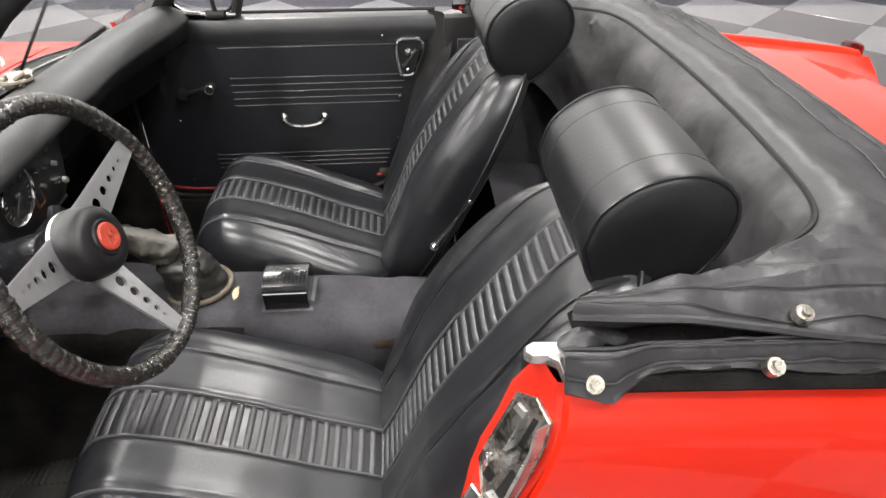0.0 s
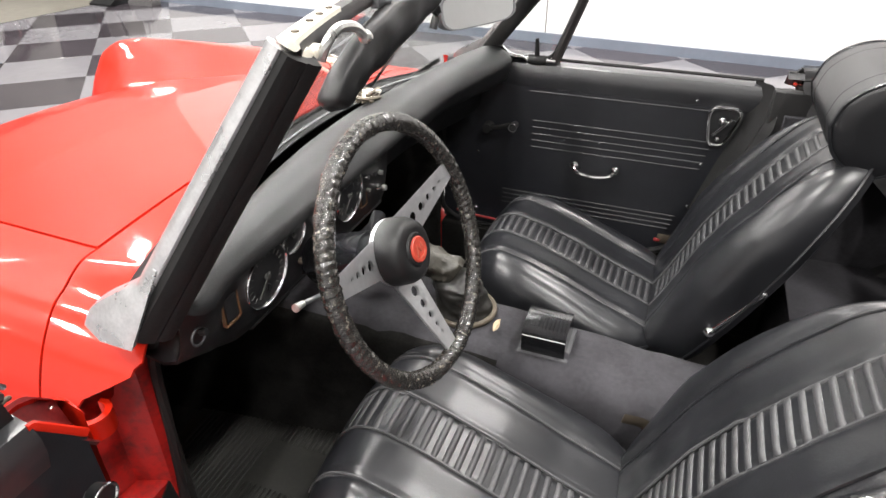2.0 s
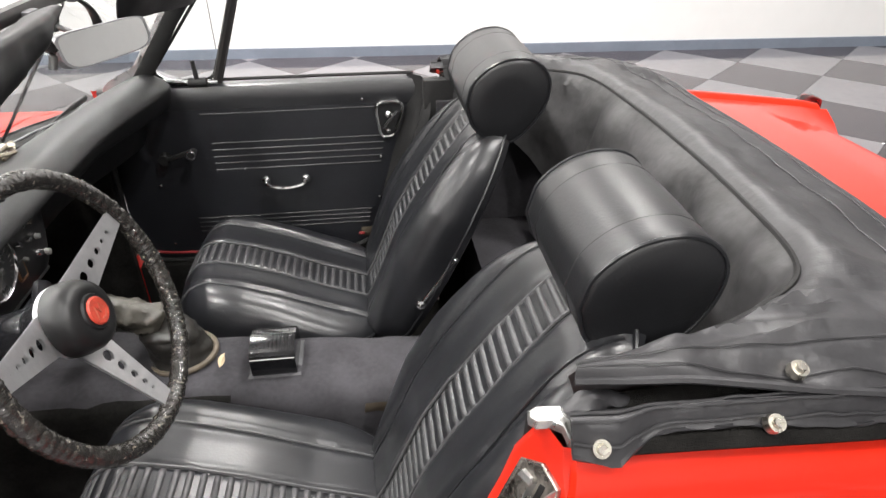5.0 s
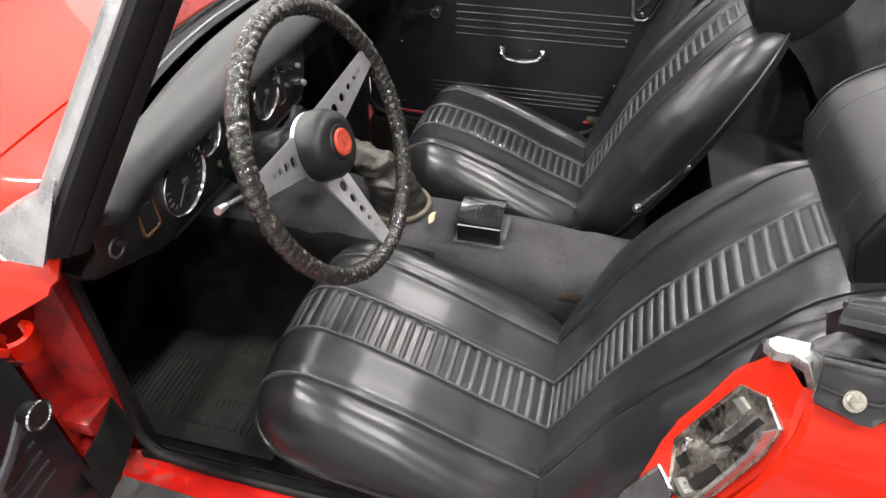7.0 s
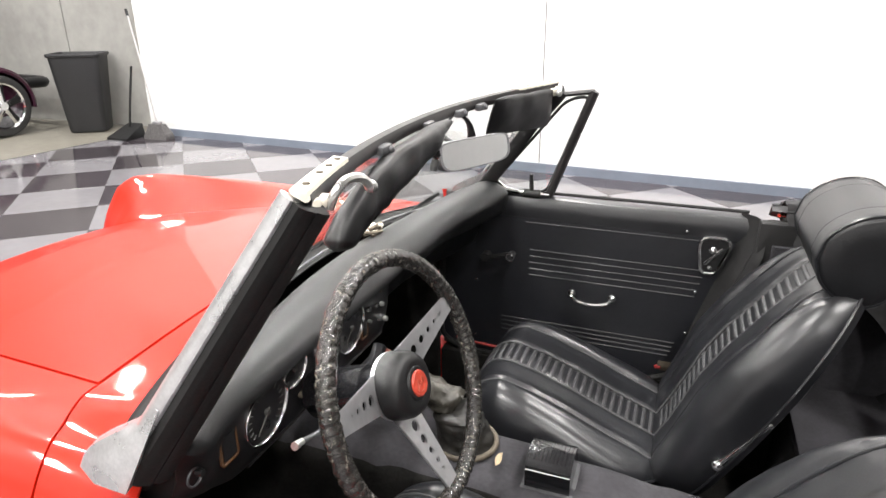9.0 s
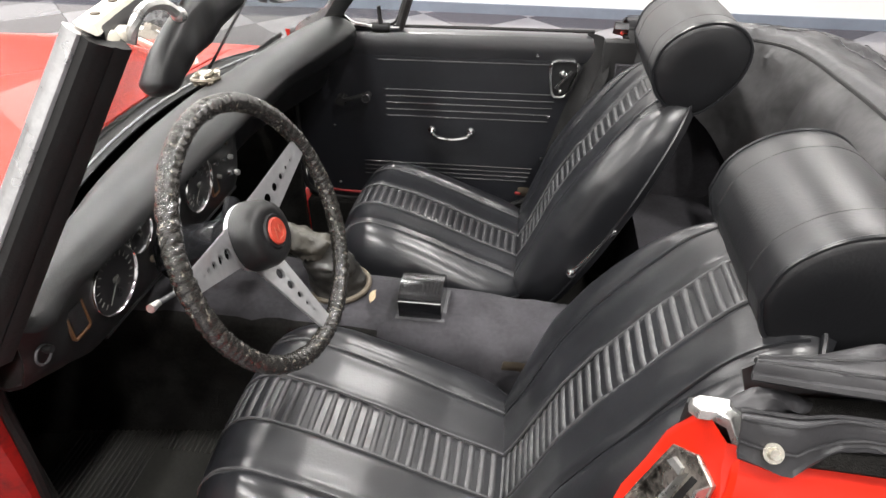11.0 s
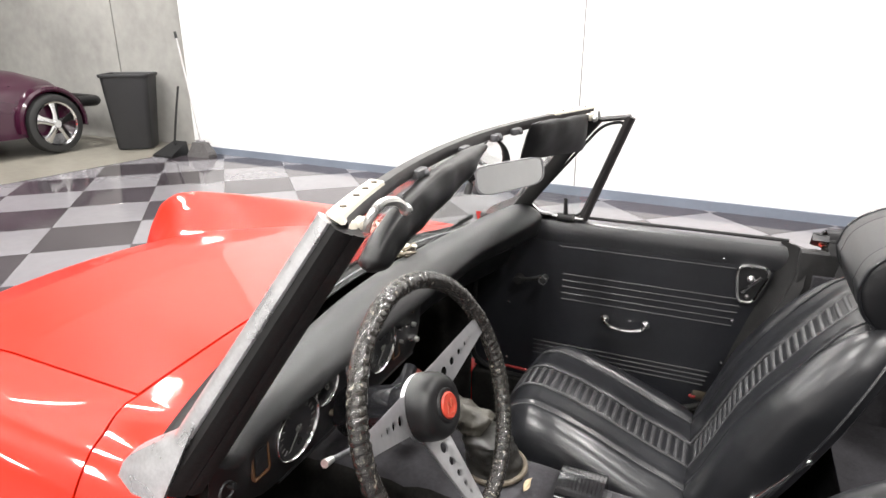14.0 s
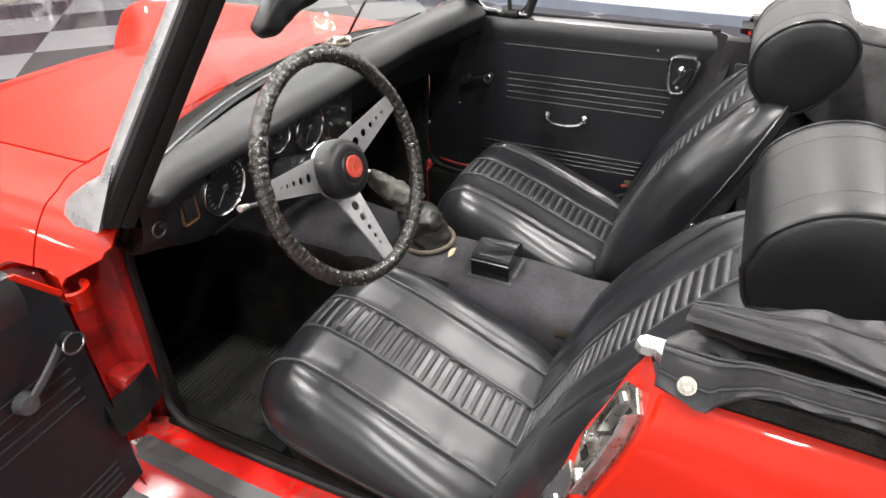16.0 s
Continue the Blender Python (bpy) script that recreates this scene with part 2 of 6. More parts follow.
def skin(bm, rows, closed_u=False, closed_v=False, caps=False):
    """A surface through rows of points; closed_u joins each row's ends, closed_v the last row to the first."""
    vs = [[bm.verts.new(p) for p in row] for row in rows]
    nr, nc = len(vs), len(vs[0])
    for i in range(nr if closed_v else nr - 1):
        for j in range(nc if closed_u else nc - 1):
            q = (vs[i][j], vs[i][(j + 1) % nc], vs[(i + 1) % nr][(j + 1) % nc], vs[(i + 1) % nr][j])
            if len(set(q)) > 2:
                bm.faces.new(q)
    if caps and closed_u:
        bm.faces.new(vs[0])
        bm.faces.new(vs[-1])
    return vs


def thick(bm, t):
    """Gives all faces of an open sheet a thickness."""
    bmesh.ops.recalc_face_normals(bm, faces=bm.faces)
    bmesh.ops.solidify(bm, geom=list(bm.faces), thickness=t)
    return bm


def curve(points, n=8):
    """A smooth line through points (Catmull-Rom)."""
    p = [Vector(q) for q in points]
    p = [2 * p[0] - p[1]] + p + [2 * p[-1] - p[-2]]
    out = []
    for i in range(1, len(p) - 2):
        for k in range(n):
            t = k / n
            a, b, c, d = p[i - 1 : i + 3]
            out.append(0.5 * (2 * b + (c - a) * t + (2 * a - 5 * b + 4 * c - d) * t * t + (3 * b - a - 3 * c + d) * t**3))
    return out + [p[-2]]


def tube(bm, path, r, n=8, closed=False, caps=True, flat=1.0, up=(0, 0, 1)):
    """A round section swept along a path; r may be a function of 0 to 1; flat squeezes it along up."""
    path = [Vector(p) for p in path]
    rows, m = [], len(path)
    for i, p in enumerate(path):
        d = (path[(i + 1) % m] - path[i - 1]) if closed else (path[min(i + 1, m - 1)] - path[max(i - 1, 0)])
        d.normalize()
        s = d.cross(Vector(up))
        s = s.normalized() if s.length > 1e-4 else d.orthogonal().normalized()
        w = s.cross(d)
        rr = r(i / max(1, m - 1)) if callable(r) else r
        rows.append([p + rr * (math.cos(a) * s + flat * math.sin(a) * w) for a in (2 * math.pi * k / n for k in range(n))])
    skin(bm, rows, closed_u=True, closed_v=closed, caps=caps and not closed)
    return bm


def interp(x, xs, ys):
    return float(np.interp(x, xs, ys))


def smooth_step(a, b, x):
    t = min(1, max(0, (x - a) / (b - a)))
    return t * t * (3 - 2 * t)


def text(name, words, size, m, mat, parent, depth=0.0004):
    c = bpy.data.curves.new("text", "FONT")
    c.body, c.size, c.align_x, c.align_y, c.extrude = words, size, "CENTER", "CENTER", depth
    c.resolution_u = 2
    tmp = bpy.data.objects.new("tmp", c)
    me = bpy.data.meshes.new_from_object(tmp)
    bpy.data.objects.remove(tmp)
    me.transform(m)
    me.materials.clear()
    me.materials.append(M[mat])
    ob = new(name, me)
    ob.parent = parent
    return ob


# ---- the showroom ----
WALL_Y = 4.85
NORTH = Matrix.Translation((-6.1 * 0.968, WALL_Y * 0.968 + 0.03, 0)) @ Matrix.Diagonal((0.968, 1, 1, 1)) @ Matrix.Rotation(-math.atan(0.069), 4, "Z") @ Matrix.Translation((6.1, -WALL_Y, 0))


def north(bm):
    """Turns a piece of the white wall to the wall's slant against the car."""
    bmesh.ops.transform(bm, matrix=NORTH, verts=bm.verts)


bm = bmesh.new()
box(bm, (-14, -8, -0.12), (9, 6, -0.012))
tagged(part("ground", bm, "concrete", label="pale sealed concrete slab of the showroom"), category="floor", kind="structure")
bm = bmesh.new()
box(bm, (-6.24, WALL_Y, -0.01), (-1.376, WALL_Y + 0.2, CEILING))
north(bm)
tagged(part("wall_north_1", bm, "wall_white", label="smooth white painted showroom wall", smooth=False), category="wall", kind="structure")
bm = bmesh.new()
box(bm, (-1.368, WALL_Y, -0.01), (9, WALL_Y + 0.2, CEILING))
north(bm)
tagged(part("wall_north_2", bm, "wall_white", label="smooth white painted showroom wall", smooth=False), category="wall", kind="structure")
bm = bmesh.new()
box(bm, (-1.3758, WALL_Y + 0.003, 0.0), (-1.3682, WALL_Y + 0.018, CEILING - 0.01))
north(bm)
tagged(part("trim", bm, "rubber", label="dark sealant in the wall joint", smooth=False), category="trim", kind="structure")
bm = bmesh.new()
box(bm, (-14, WALL_Y + 0.3, -0.01), (-7.62, WALL_Y + 0.5, CEILING))
tagged(part("wall_bare_1", bm, "wall_grey", label="bare grey concrete wall panel", smooth=False), category="wall", kind="structure")
bm = bmesh.new()
box(bm, (-7.60, WALL_Y + 0.3, -0.01), (-5.7, WALL_Y + 0.5, CEILING))
tagged(part("wall_bare_2", bm, "wall_grey", label="bare grey concrete wall panel", smooth=False), category="wall", kind="structure")
bm = bmesh.new()
box(bm, (-7.619, WALL_Y + 0.33, -0.01), (-7.601, WALL_Y + 0.49, CEILING))
tagged(part("trim_joint", bm, "steel_grey", label="grey sealant in the concrete joint", smooth=False), category="trim", kind="structure")
bm = bmesh.new()
box(bm, (-6.23, WALL_Y + 0.075, -0.01), (-6.04, WALL_Y + 0.299, CEILING))
tagged(part("wall_return", bm, "wall_white", label="white painted wall end", smooth=False), category="wall", kind="structure")
# unseen walls close the room; the south one is white to brighten faces toward -y
for nm, paint, a, b in (("wall_west", "wall_unseen", (-14.2, -8, -0.01), (-14, 5.35, CEILING)), ("wall_south", "wall_white", (-14.2, -8.2, -0.01), (9.2, -8, CEILING)), ("wall_east", "wall_unseen", (9, -8, -0.01), (9.2, 5.05, CEILING))):
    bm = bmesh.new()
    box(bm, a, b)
    tagged(part(nm, bm, paint, label="plain showroom wall out of view, toned to bounce lamp light", smooth=False), category="wall", kind="structure")
bm = bmesh.new()
box(bm, (-14.2, -8.2, CEILING), (9.2, 5.4, CEILING + 0.15))
tagged(part("ceiling", bm, "ceiling", label="pale metal deck ceiling", smooth=False), category="ceiling", kind="structure")
bm = bmesh.new()
box(bm, (-6.1, WALL_Y - 0.014, -0.005), (9, WALL_Y - 0.001, 0.082), 0.003, seg=1)
north(bm)
tagged(part("baseboard", bm, "base_blue", label="grey-blue rubber baseboard along the white wall", smooth=False), category="baseboard", kind="structure")


def ceiling_lamp(x, y):
    lamp = thing("ceiling_lamp", "oblong white ceiling lamp with a glowing diffuser", "lamp", (x, y, CEILING - 0.25), "lamps in rows under the ceiling")
    b = bmesh.new()
    box(b, (-0.16, -0.34, 0), (0.16, 0.34, 0.07), 0.01)
    part("housing", b, "wall_white", lamp)
    b = bmesh.new()
    box(b, (-0.14, -0.32, -0.012), (0.14, 0.32, -0.001), 0.004)
    part("diffuser", b, "lamp_glow", lamp, "glowing diffuser")
    for k in (-0.26, 0.26):
        b = bmesh.new()
        rod(b, (0, k, 0.07), (0, k, 0.25), 0.004, n=6)
        part("hanger", b, "steel_grey", lamp)
    light = bpy.data.lights.new("ceiling_light", "AREA")
    light.shape, light.size, light.size_y, light.energy, light.color = "RECTANGLE", 0.28, 0.64, LAMP_POWER, (1.0, 0.972, 0.945)
    lo = new("ceiling_light", light)
    lo.location = (x, y, CEILING - 0.275)


for lx in LAMPS_X:
    for ly in LAMPS_Y:
        ceiling_lamp(lx, ly)


def trash_bin():
    c = Vector((-6.98, 4.72, 0))
    b = thing("trash_bin", "tall dark grey square plastic trash bin on concrete", "trash bin", c)
    b.rotation_euler.z = radians(35)
    bm = bmesh.new()

    def ring(h, w, r=0.06):
        return [(sx * (w - r) + r * math.cos(a), sy * (w - r) + r * math.sin(a), h) for q, (sx, sy) in enumerate(((1, 1), (-1, 1), (-1, -1), (1, -1))) for a in (math.pi / 2 * (q + k / 3) for k in range(4))]

    rows = [ring(0.0, 0.2), ring(0.02, 0.205), ring(0.86, 0.270), ring(0.86, 0.258), ring(0.06, 0.19)]
    vs = skin(bm, rows, closed_u=True)
    bm.faces.new(vs[0])
    bm.faces.new(vs[-1])
    part("body", bm, "bin", b)
    bm = bmesh.new()
    skin(bm, [ring(h, w) for h, w in ((0.862, 0.258), (0.862, 0.283), (0.868, 0.287), (0.892, 0.290), (0.900, 0.286), (0.900, 0.264), (0.890, 0.258))], closed_u=True, closed_v=True)
    part("rim", bm, "bin", b, "rolled rim of the bin")
    return b


trash_bin()


def dustpan():
    c = Vector((-6.10, 4.42, 0))
    d = thing("dustpan", "black upright dustpan with a long handle against the wall", "dustpan", c)
    bm = bmesh.new()
    rows = []
    for k in range(7):
        t = k / 6
        rows.append([(-0.14 + 0.02 * t, -0.16 + 0.3 * t, 0.002), (-0.15 + 0.05 * t, -0.16 + 0.3 * t, 0.02 + 0.13 * t), (0.15 - 0.05 * t, -0.16 + 0.3 * t, 0.02 + 0.13 * t), (0.14 - 0.02 * t, -0.16 + 0.3 * t, 0.002)])
    skin(bm, rows, closed_u=True, caps=True)
    part("pan", bm, "plastic", d)
    bm = bmesh.new()
    tube(bm, curve([(0, 0.05, 0.12), (0.03, 0.1, 0.45), (0.06, 0.16, 0.78)], 4), 0.013, 8)
    part("handle", bm, "plastic", d)
    return d


def broom():
    c = Vector((-5.72, 4.50, 0))
    d = thing("push_broom", "push broom with grey bristles and pale handle leaning on the wall", "broom", c)
    bm = bmesh.new()
    rows = []
    for k in range(9):
        t = k / 8
        h = 0.165 * t
        w = 0.15 - 0.06 * t * t
        rows.append([(sx * w + 0.01 * math.sin(7 * k + i), sy * (0.07 - 0.03 * t), h) for i, (sx, sy) in enumerate(((1, 1), (0.3, 1.1), (-0.4, 1), (-1, 1), (-1, -1), (-0.3, -1.1), (0.4, -1), (1, -1)))])
    skin(bm, rows, closed_u=True, caps=True)
    part("bristles", bm, "bristle", d)
    bm = bmesh.new()
    box(bm, (-0.05, -0.035, 0.160), (0.05, 0.035, 0.195), 0.015)
    part("head", bm, "steel_grey", d)
    bm = bmesh.new()
    tube(bm, [(0, 0, 0.18), (-0.16, 0.07, 0.80), (-0.32, 0.14, 1.36)], 0.011, 8)
    part("handle", bm, "broom_handle", d, "pale metal handle")
    bm = bmesh.new()
    rod(bm, (-0.305, 0.1335, 1.308), (-0.325, 0.1421, 1.377), 0.016, 0.014, 10)
    part("grip", bm, "plastic", d, "dark plastic grip")
    return d


dustpan()
broom()


def parked_roadster():
    """The dark purple car that is parked side-on beyond the tiled floor; its tail points at the wall."""
    c = Vector((-8.3, 3.1, 0))
    car = thing("parked_car", "dark purple open roadster with chrome five-spoke wheels", "car", c)
    wheels_y = (0.93, -1.75)
    ys = np.linspace(1.45, -2.6, 60)
    bm = bmesh.new()
    rows = []
    for y in ys:
        top = interp(y, [-2.6, -2.2, -1.2, -0.6, 0.2, 0.8, 1.2, 1.4, 1.45], [0.45, 0.62, 0.78, 0.86, 0.92, 0.96, 0.84, 0.62, 0.5])
        wide = interp(y, [-2.6, -2.0, -1.0, 0.0, 0.9, 1.3, 1.45], [0.35, 0.5, 0.62, 0.72, 0.78, 0.7, 0.55])
        low = 0.22
        row = []
        for k in range(25):
            a = math.pi * k / 24
            x, z = math.cos(a), math.sin(a)
            row.append((wide * abs(x) ** 0.6 * (1 if x > 0 else -1), y, low + (top - low) * z**0.55))
        rows.append(row)
    vs = skin(bm, rows)
    bm.faces.new(vs[0])
    bm.faces.new(vs[-1])
    part("body", bm, "purple", car)
    for s in (1, -1):
        for wy in wheels_y:
            wc = Vector((0.78 * s if wy > 0 else 0.72 * s, wy, 0.345))
            bm = bmesh.new()
            rows = []
            for k in range(18):
                a = math.pi * (k / 17) * 1.1 - 0.15
                rows.append([wc + Vector((s * o, r * math.cos(a), r * math.sin(a))) for o, r in ((-0.32, 0.42), (-0.06, 0.44), (0.03, 0.43), (0.05, 0.40), (0.04, 0.375))])
            skin(bm, rows)
            thick(bm, 0.012)
            part("wing", bm, "purple", car)
            bm = bmesh.new()
            prof = [(-0.12, 0.25), (-0.12, 0.32), (-0.09, 0.345), (0.0, 0.348), (0.05, 0.335), (0.065, 0.30), (0.06, 0.265), (0.03, 0.25)]
            skin(bm, [[wc + Vector((s * o, r * math.cos(a), r * math.sin(a))) for o, r in prof] for a in (2 * math.pi * k / 36 for k in range(36))], closed_v=True)
            tyre = part("tyre", bm, "tyre", car)
            bm = bmesh.new()
            prof = [(0.05, 0.262), (0.062, 0.258), (0.05, 0.24), (0.0, 0.235), (-0.08, 0.23)]
            skin(bm, [[wc + Vector((s * o, r * math.cos(a), r * math.sin(a))) for o, r in prof] for a in (2 * math.pi * k / 36 for k in range(36))], closed_v=True)
            for k in range(5):
                a = 2 * math.pi * k / 5 + 0.3
                e = Vector((0, math.cos(a), math.sin(a)))
                f = Vector((0, -math.sin(a), math.cos(a)))
                rows = []
                for r, w, o in ((0.03, 0.045, 0.055), (0.1, 0.036, 0.052), (0.18, 0.04, 0.045), (0.245, 0.06, 0.035)):
                    rows.append([wc + Vector((s * o, 0, 0)) + r * e + w * f, wc + Vector((s * (o + 0.012), 0, 0)) + r * e, wc + Vector((s * o, 0, 0)) + r * e - w * f, wc + Vector((s * (o - 0.03), 0, 0)) + r * e])
                skin(bm, rows, closed_u=True, caps=True)
            rod(bm, wc + Vector((s * 0.03, 0, 0)), wc + Vector((s * 0.07, 0, 0)), 0.045)
            part("rim", bm, "chrome", tyre, "chrome five-spoke rim")
            bm = bmesh.new()
            rod(bm, wc + Vector((s * -0.09, 0, 0)), wc + Vector((s * -0.085, 0, 0)), 0.24, n=32)
            part("brake_disc", bm, "steel_grey", tyre)
    bm = bmesh.new()
    tube(bm, curve([(0.74, 1.30, 0.56), (0.66, 1.62, 0.55), (0, 1.72, 0.55), (-0.66, 1.62, 0.55), (-0.74, 1.30, 0.56)], 6), 0.065, 10)
    part("bumper", bm, "plastic", car)
    for s in (1, -1):
        bm = bmesh.new()
        ball(bm, (0.34 * s, 0.42, 0.99), 0.11, 14, (0.9, 0.5, 1.2))
        part("headrest", bm, "plastic", car)
    bm = bmesh.new()
    tube(bm, curve([(0.6, -0.55, 0.88), (0.55, -0.38, 1.12), (0, -0.34, 1.18), (-0.55, -0.38, 1.12), (-0.6, -0.55, 0.88)], 6), 0.022, 8)
    part("windscreen_frame", bm, "plastic", car)
    bm = bmesh.new()
    ball(bm, (0.70, 0.35, 0.72), 0.03, 10, (0.4, 2.2, 0.7))
    part("door_handle", bm, "purple", car)
    return car


parked_roadster()


# ---- the red roadster: x runs to its tail, y to its right side ----
car = thing("sports_car", "red open two-seat sports car with black interior, driver door open", "car", (0, 0, 0))
AXLE_FRONT, AXLE_REAR, TYRE = -1.45, 0.52, 0.275


def crown(x):
    return interp(x, [-1.98, -1.93, -1.86, -1.78, -1.6, -1.3, -0.93, -0.72], [0.52, 0.62, 0.70, 0.748, 0.79, 0.832, 0.862, 0.878])


def ridge(x):
    return interp(x, [-2.0, -1.992, -1.975, -1.95, -1.91, -1.83, -1.68, -1.4, -1.2, -0.93, -0.72], [0.56, 0.69, 0.755, 0.793, 0.817, 0.832, 0.839, 0.844, 0.843, 0.835, 0.826])


def bonnet_edge(x):
    return interp(x, [-1.98, -1.63, -0.93, -0.6], [0.355, 0.395, 0.478, 0.5])


def arch(x):
    r = 0.325
    for c in (AXLE_FRONT, AXLE_REAR):
        if abs(x - c) < r:
            return 0.275 + math.sqrt(r * r - (x - c) ** 2)
    return 0.0


def bonnet_z(x, y):
    e = bonnet_edge(x)
    return crown(x) - 0.022 * (y / e) ** 2


def wing_section(x, n=5):
    """From the bonnet's edge over the wing's ridge down to the bottom, as (half width, height)."""
    e, top = bonnet_edge(x), ridge(x)
    zb = bonnet_z(x, e)
    k = interp(x, [-2.0, -1.93, -1.8, -1.6], [0.86, 0.95, 0.985, 1.0])
    pts = [(e, zb), (e + 0.035, zb + 0.22 * (top - zb)), (0.555, top - 0.004), (0.595, top - 0.008), (0.635, top - 0.035), (0.665, top - 0.085), (0.682, top - 0.15), (0.69, top - 0.24), (0.688, 0.45), (0.672, 0.30), (0.645, 0.19)]
    line = [(p.x, p.y) for p in curve([(a * (k if a > 0.5 else 1), z, 0) for a, z in pts], n)]
    low = arch(x)
    return [(a - (0.0 if z > low else 0.01), max(z, low)) for a, z in line]


def wing_seam(a):
    return -0.93 + 0.065 * smooth_step(0.48, 0.68, a)


def both(name, make, mat, label, parent=None):
    """A part on the right side, and its mirror image on the left."""
    for s in (1, -1):
        bm = bmesh.new()
        make(bm, s)
        part(name, bm, mat, parent or car, label)


def front_wing(bm, s):
    cols = len(wing_section(-1.0))
    rows = []
    for k in range(46):
        t = (k / 45) ** 0.9
        row = []
        for j in range(cols):
            x0 = wing_seam(wing_section(-0.93)[j][0])
            x = x0 - 0.003 + (-2.0 - x0) * t
            a, z = wing_section(x)[j]
            row.append((x, s * (a + (0.0015 if j == 0 else 0)), z))
        rows.append(row)
    vs = skin(bm, rows)
    bm.faces.new([v for v in vs[-1]] + [bm.verts.new((-1.98, s * 0.4, 0.3))])
    thick(bm, 0.004)


both("front_wing", front_wing, "red", "glossy red front wing with a rounded headlamp end")

bm = bmesh.new()
rows = []
for k in range(40):
    t = k / 39
    x = -0.934 - 0.79 * t
    e = bonnet_edge(x) - 0.0025
    rows.append([(x, e * math.sin(math.pi / 2 * u), bonnet_z(x, e * math.sin(math.pi / 2 * u)) + 0.001) for u in np.linspace(-1, 1, 25)])
lip = [[(x, y, z - 0.012) for x, y, z in rows[0]]] + rows
lip = [[(r[0][0], r[0][1], r[0][2] - 0.012)] + r + [(r[-1][0], r[-1][1], r[-1][2] - 0.012)] for r in lip]
skin(bm, lip)
part("bonnet", bm, "red", car, "glossy red bonnet")
bm = bmesh.new()
rows = []
for k in range(20):
    x = -1.727 - (1.98 - 1.727) * k / 19
    e = bonnet_edge(x) - 0.0005
    rows.append([(x, e * u, bonnet_z(x, e * u)) for u in np.linspace(-1, 1, 21)])
rows.append([(-1.97, 0.35 * u, 0.25) for u in np.linspace(-1, 1, 21)])
skin(bm, rows)
part("nose", bm, "red", car, "red nose panel")


def screen_base(a):
    return -0.865 + 0.125 * (min(a, 0.62) / 0.62) ** 2


bm = bmesh.new()
rows = []
n_in = 14
for k in range(15):
    t = k / 14
    half = []
    for j in range(n_in):
        a = 0.478 * j / n_in
        x0, x1 = -0.9285, screen_base(a) + 0.012
        x = x0 + (x1 - x0) * t
        half.append((x, a, bonnet_z(x, min(a, bonnet_edge(x)))))
    sec0 = wing_section(-0.92)
    for j in range(len(sec0)):
        a0 = sec0[j][0]
        x0 = wing_seam(a0) + 0.0015
        z0 = sec0[j][1]
        x1 = screen_base(a0) + 0.012 if a0 < 0.62 else interp(z0, [0.19, 0.5, 0.68, 0.76, 0.80], [-0.84, -0.84, -0.842, -0.80, -0.735])
        x = x0 + (max(x1, x0 + 0.012) - x0) * t
        a, z = wing_section(x)[j]
        half.append((x, a, z))
    rows.append([(x, -a, z) for x, a, z in half[:0:-1]] + half)
skin(bm, rows)
thick(bm, 0.004)
part("scuttle", bm, "red", car, "red scuttle panel ahead of the windscreen")


def shut_x(z):
    """The slanted rear edge of the door opening."""
    return interp(z, [0.30, 0.345, 0.385, 0.46, 0.568, 0.676, 0.756, 0.825, 0.87, 0.9], [-0.25, -0.16, -0.12, -0.095, -0.064, -0.030, 0.0, 0.02, 0.026, 0.028])


JAMB = 0.026


def rear_section(x, n=5):
    drop = interp(x, [0.0, 0.3, 0.7, 1.1, 1.14], [0.0, 0.012, 0.055, 0.10, 0.108])
    top = 0.862 - drop
    pts = [(0.582, top - 0.012), (0.604, top - 0.001), (0.628, top - 0.006), (0.652, top - 0.03), (0.668, top - 0.085), (0.678, top - 0.2), (0.680, 0.5), (0.672, 0.32), (0.645, 0.2)]
    k = interp(x, [0.6, 0.9, 1.1, 1.14], [1, 0.99, 0.965, 0.95])
    low = arch(x)
    return [(p.x * k, max(p.y, low)) for p in curve([(a, z, 0) for a, z in pts], n)]


def rear_wing(bm, s):
    sec0 = rear_section(0.0)
    rows = [[(shut_x(z) + JAMB, s * (a - 0.006), z - 0.003) for a, z in sec0]]
    for k in range(40):
        t = k / 39
        row = []
        for j, (a0, z0) in enumerate(sec0):
            x0 = shut_x(z0) + JAMB + 0.004
            x = x0 + (1.14 - x0) * t
            a, z = rear_section(x)[j]
            row.append((x, s * a, z))
        rows.append(row)
    skin(bm, rows)


both("rear_wing", rear_wing, "red", "glossy red rear wing")
bm = bmesh.new()
rows = []
for k in range(16):
    x = 0.60 + 0.56 * k / 15
    z = interp(x, [0.6, 0.7, 0.9, 1.1, 1.16], [0.822, 0.808, 0.775, 0.722, 0.67])
    e = rear_section(x)[0][0] + 0.003
    ze = rear_section(x)[0][1]
    rows.append([(x, e * u, z + (ze - z) * smooth_step(0.8, 1.0, abs(u)) + 0.012 * (1 - u * u)) for u in np.linspace(-1, 1, 25)])
rows.append([(1.19, 0.56 * u, 0.3) for u in np.linspace(-1, 1, 25)])
skin(bm, rows)
part("boot_deck", bm, "red", car, "red rear deck")
for s in (1, -1):
    bm = bmesh.new()
    box(bm, (1.130, s * 0.590, 0.60), (1.172, s * 0.650, 0.762), 0.012)
    part("tail_lamp", bm, "red_lens", car, "red plastic tail lamp")
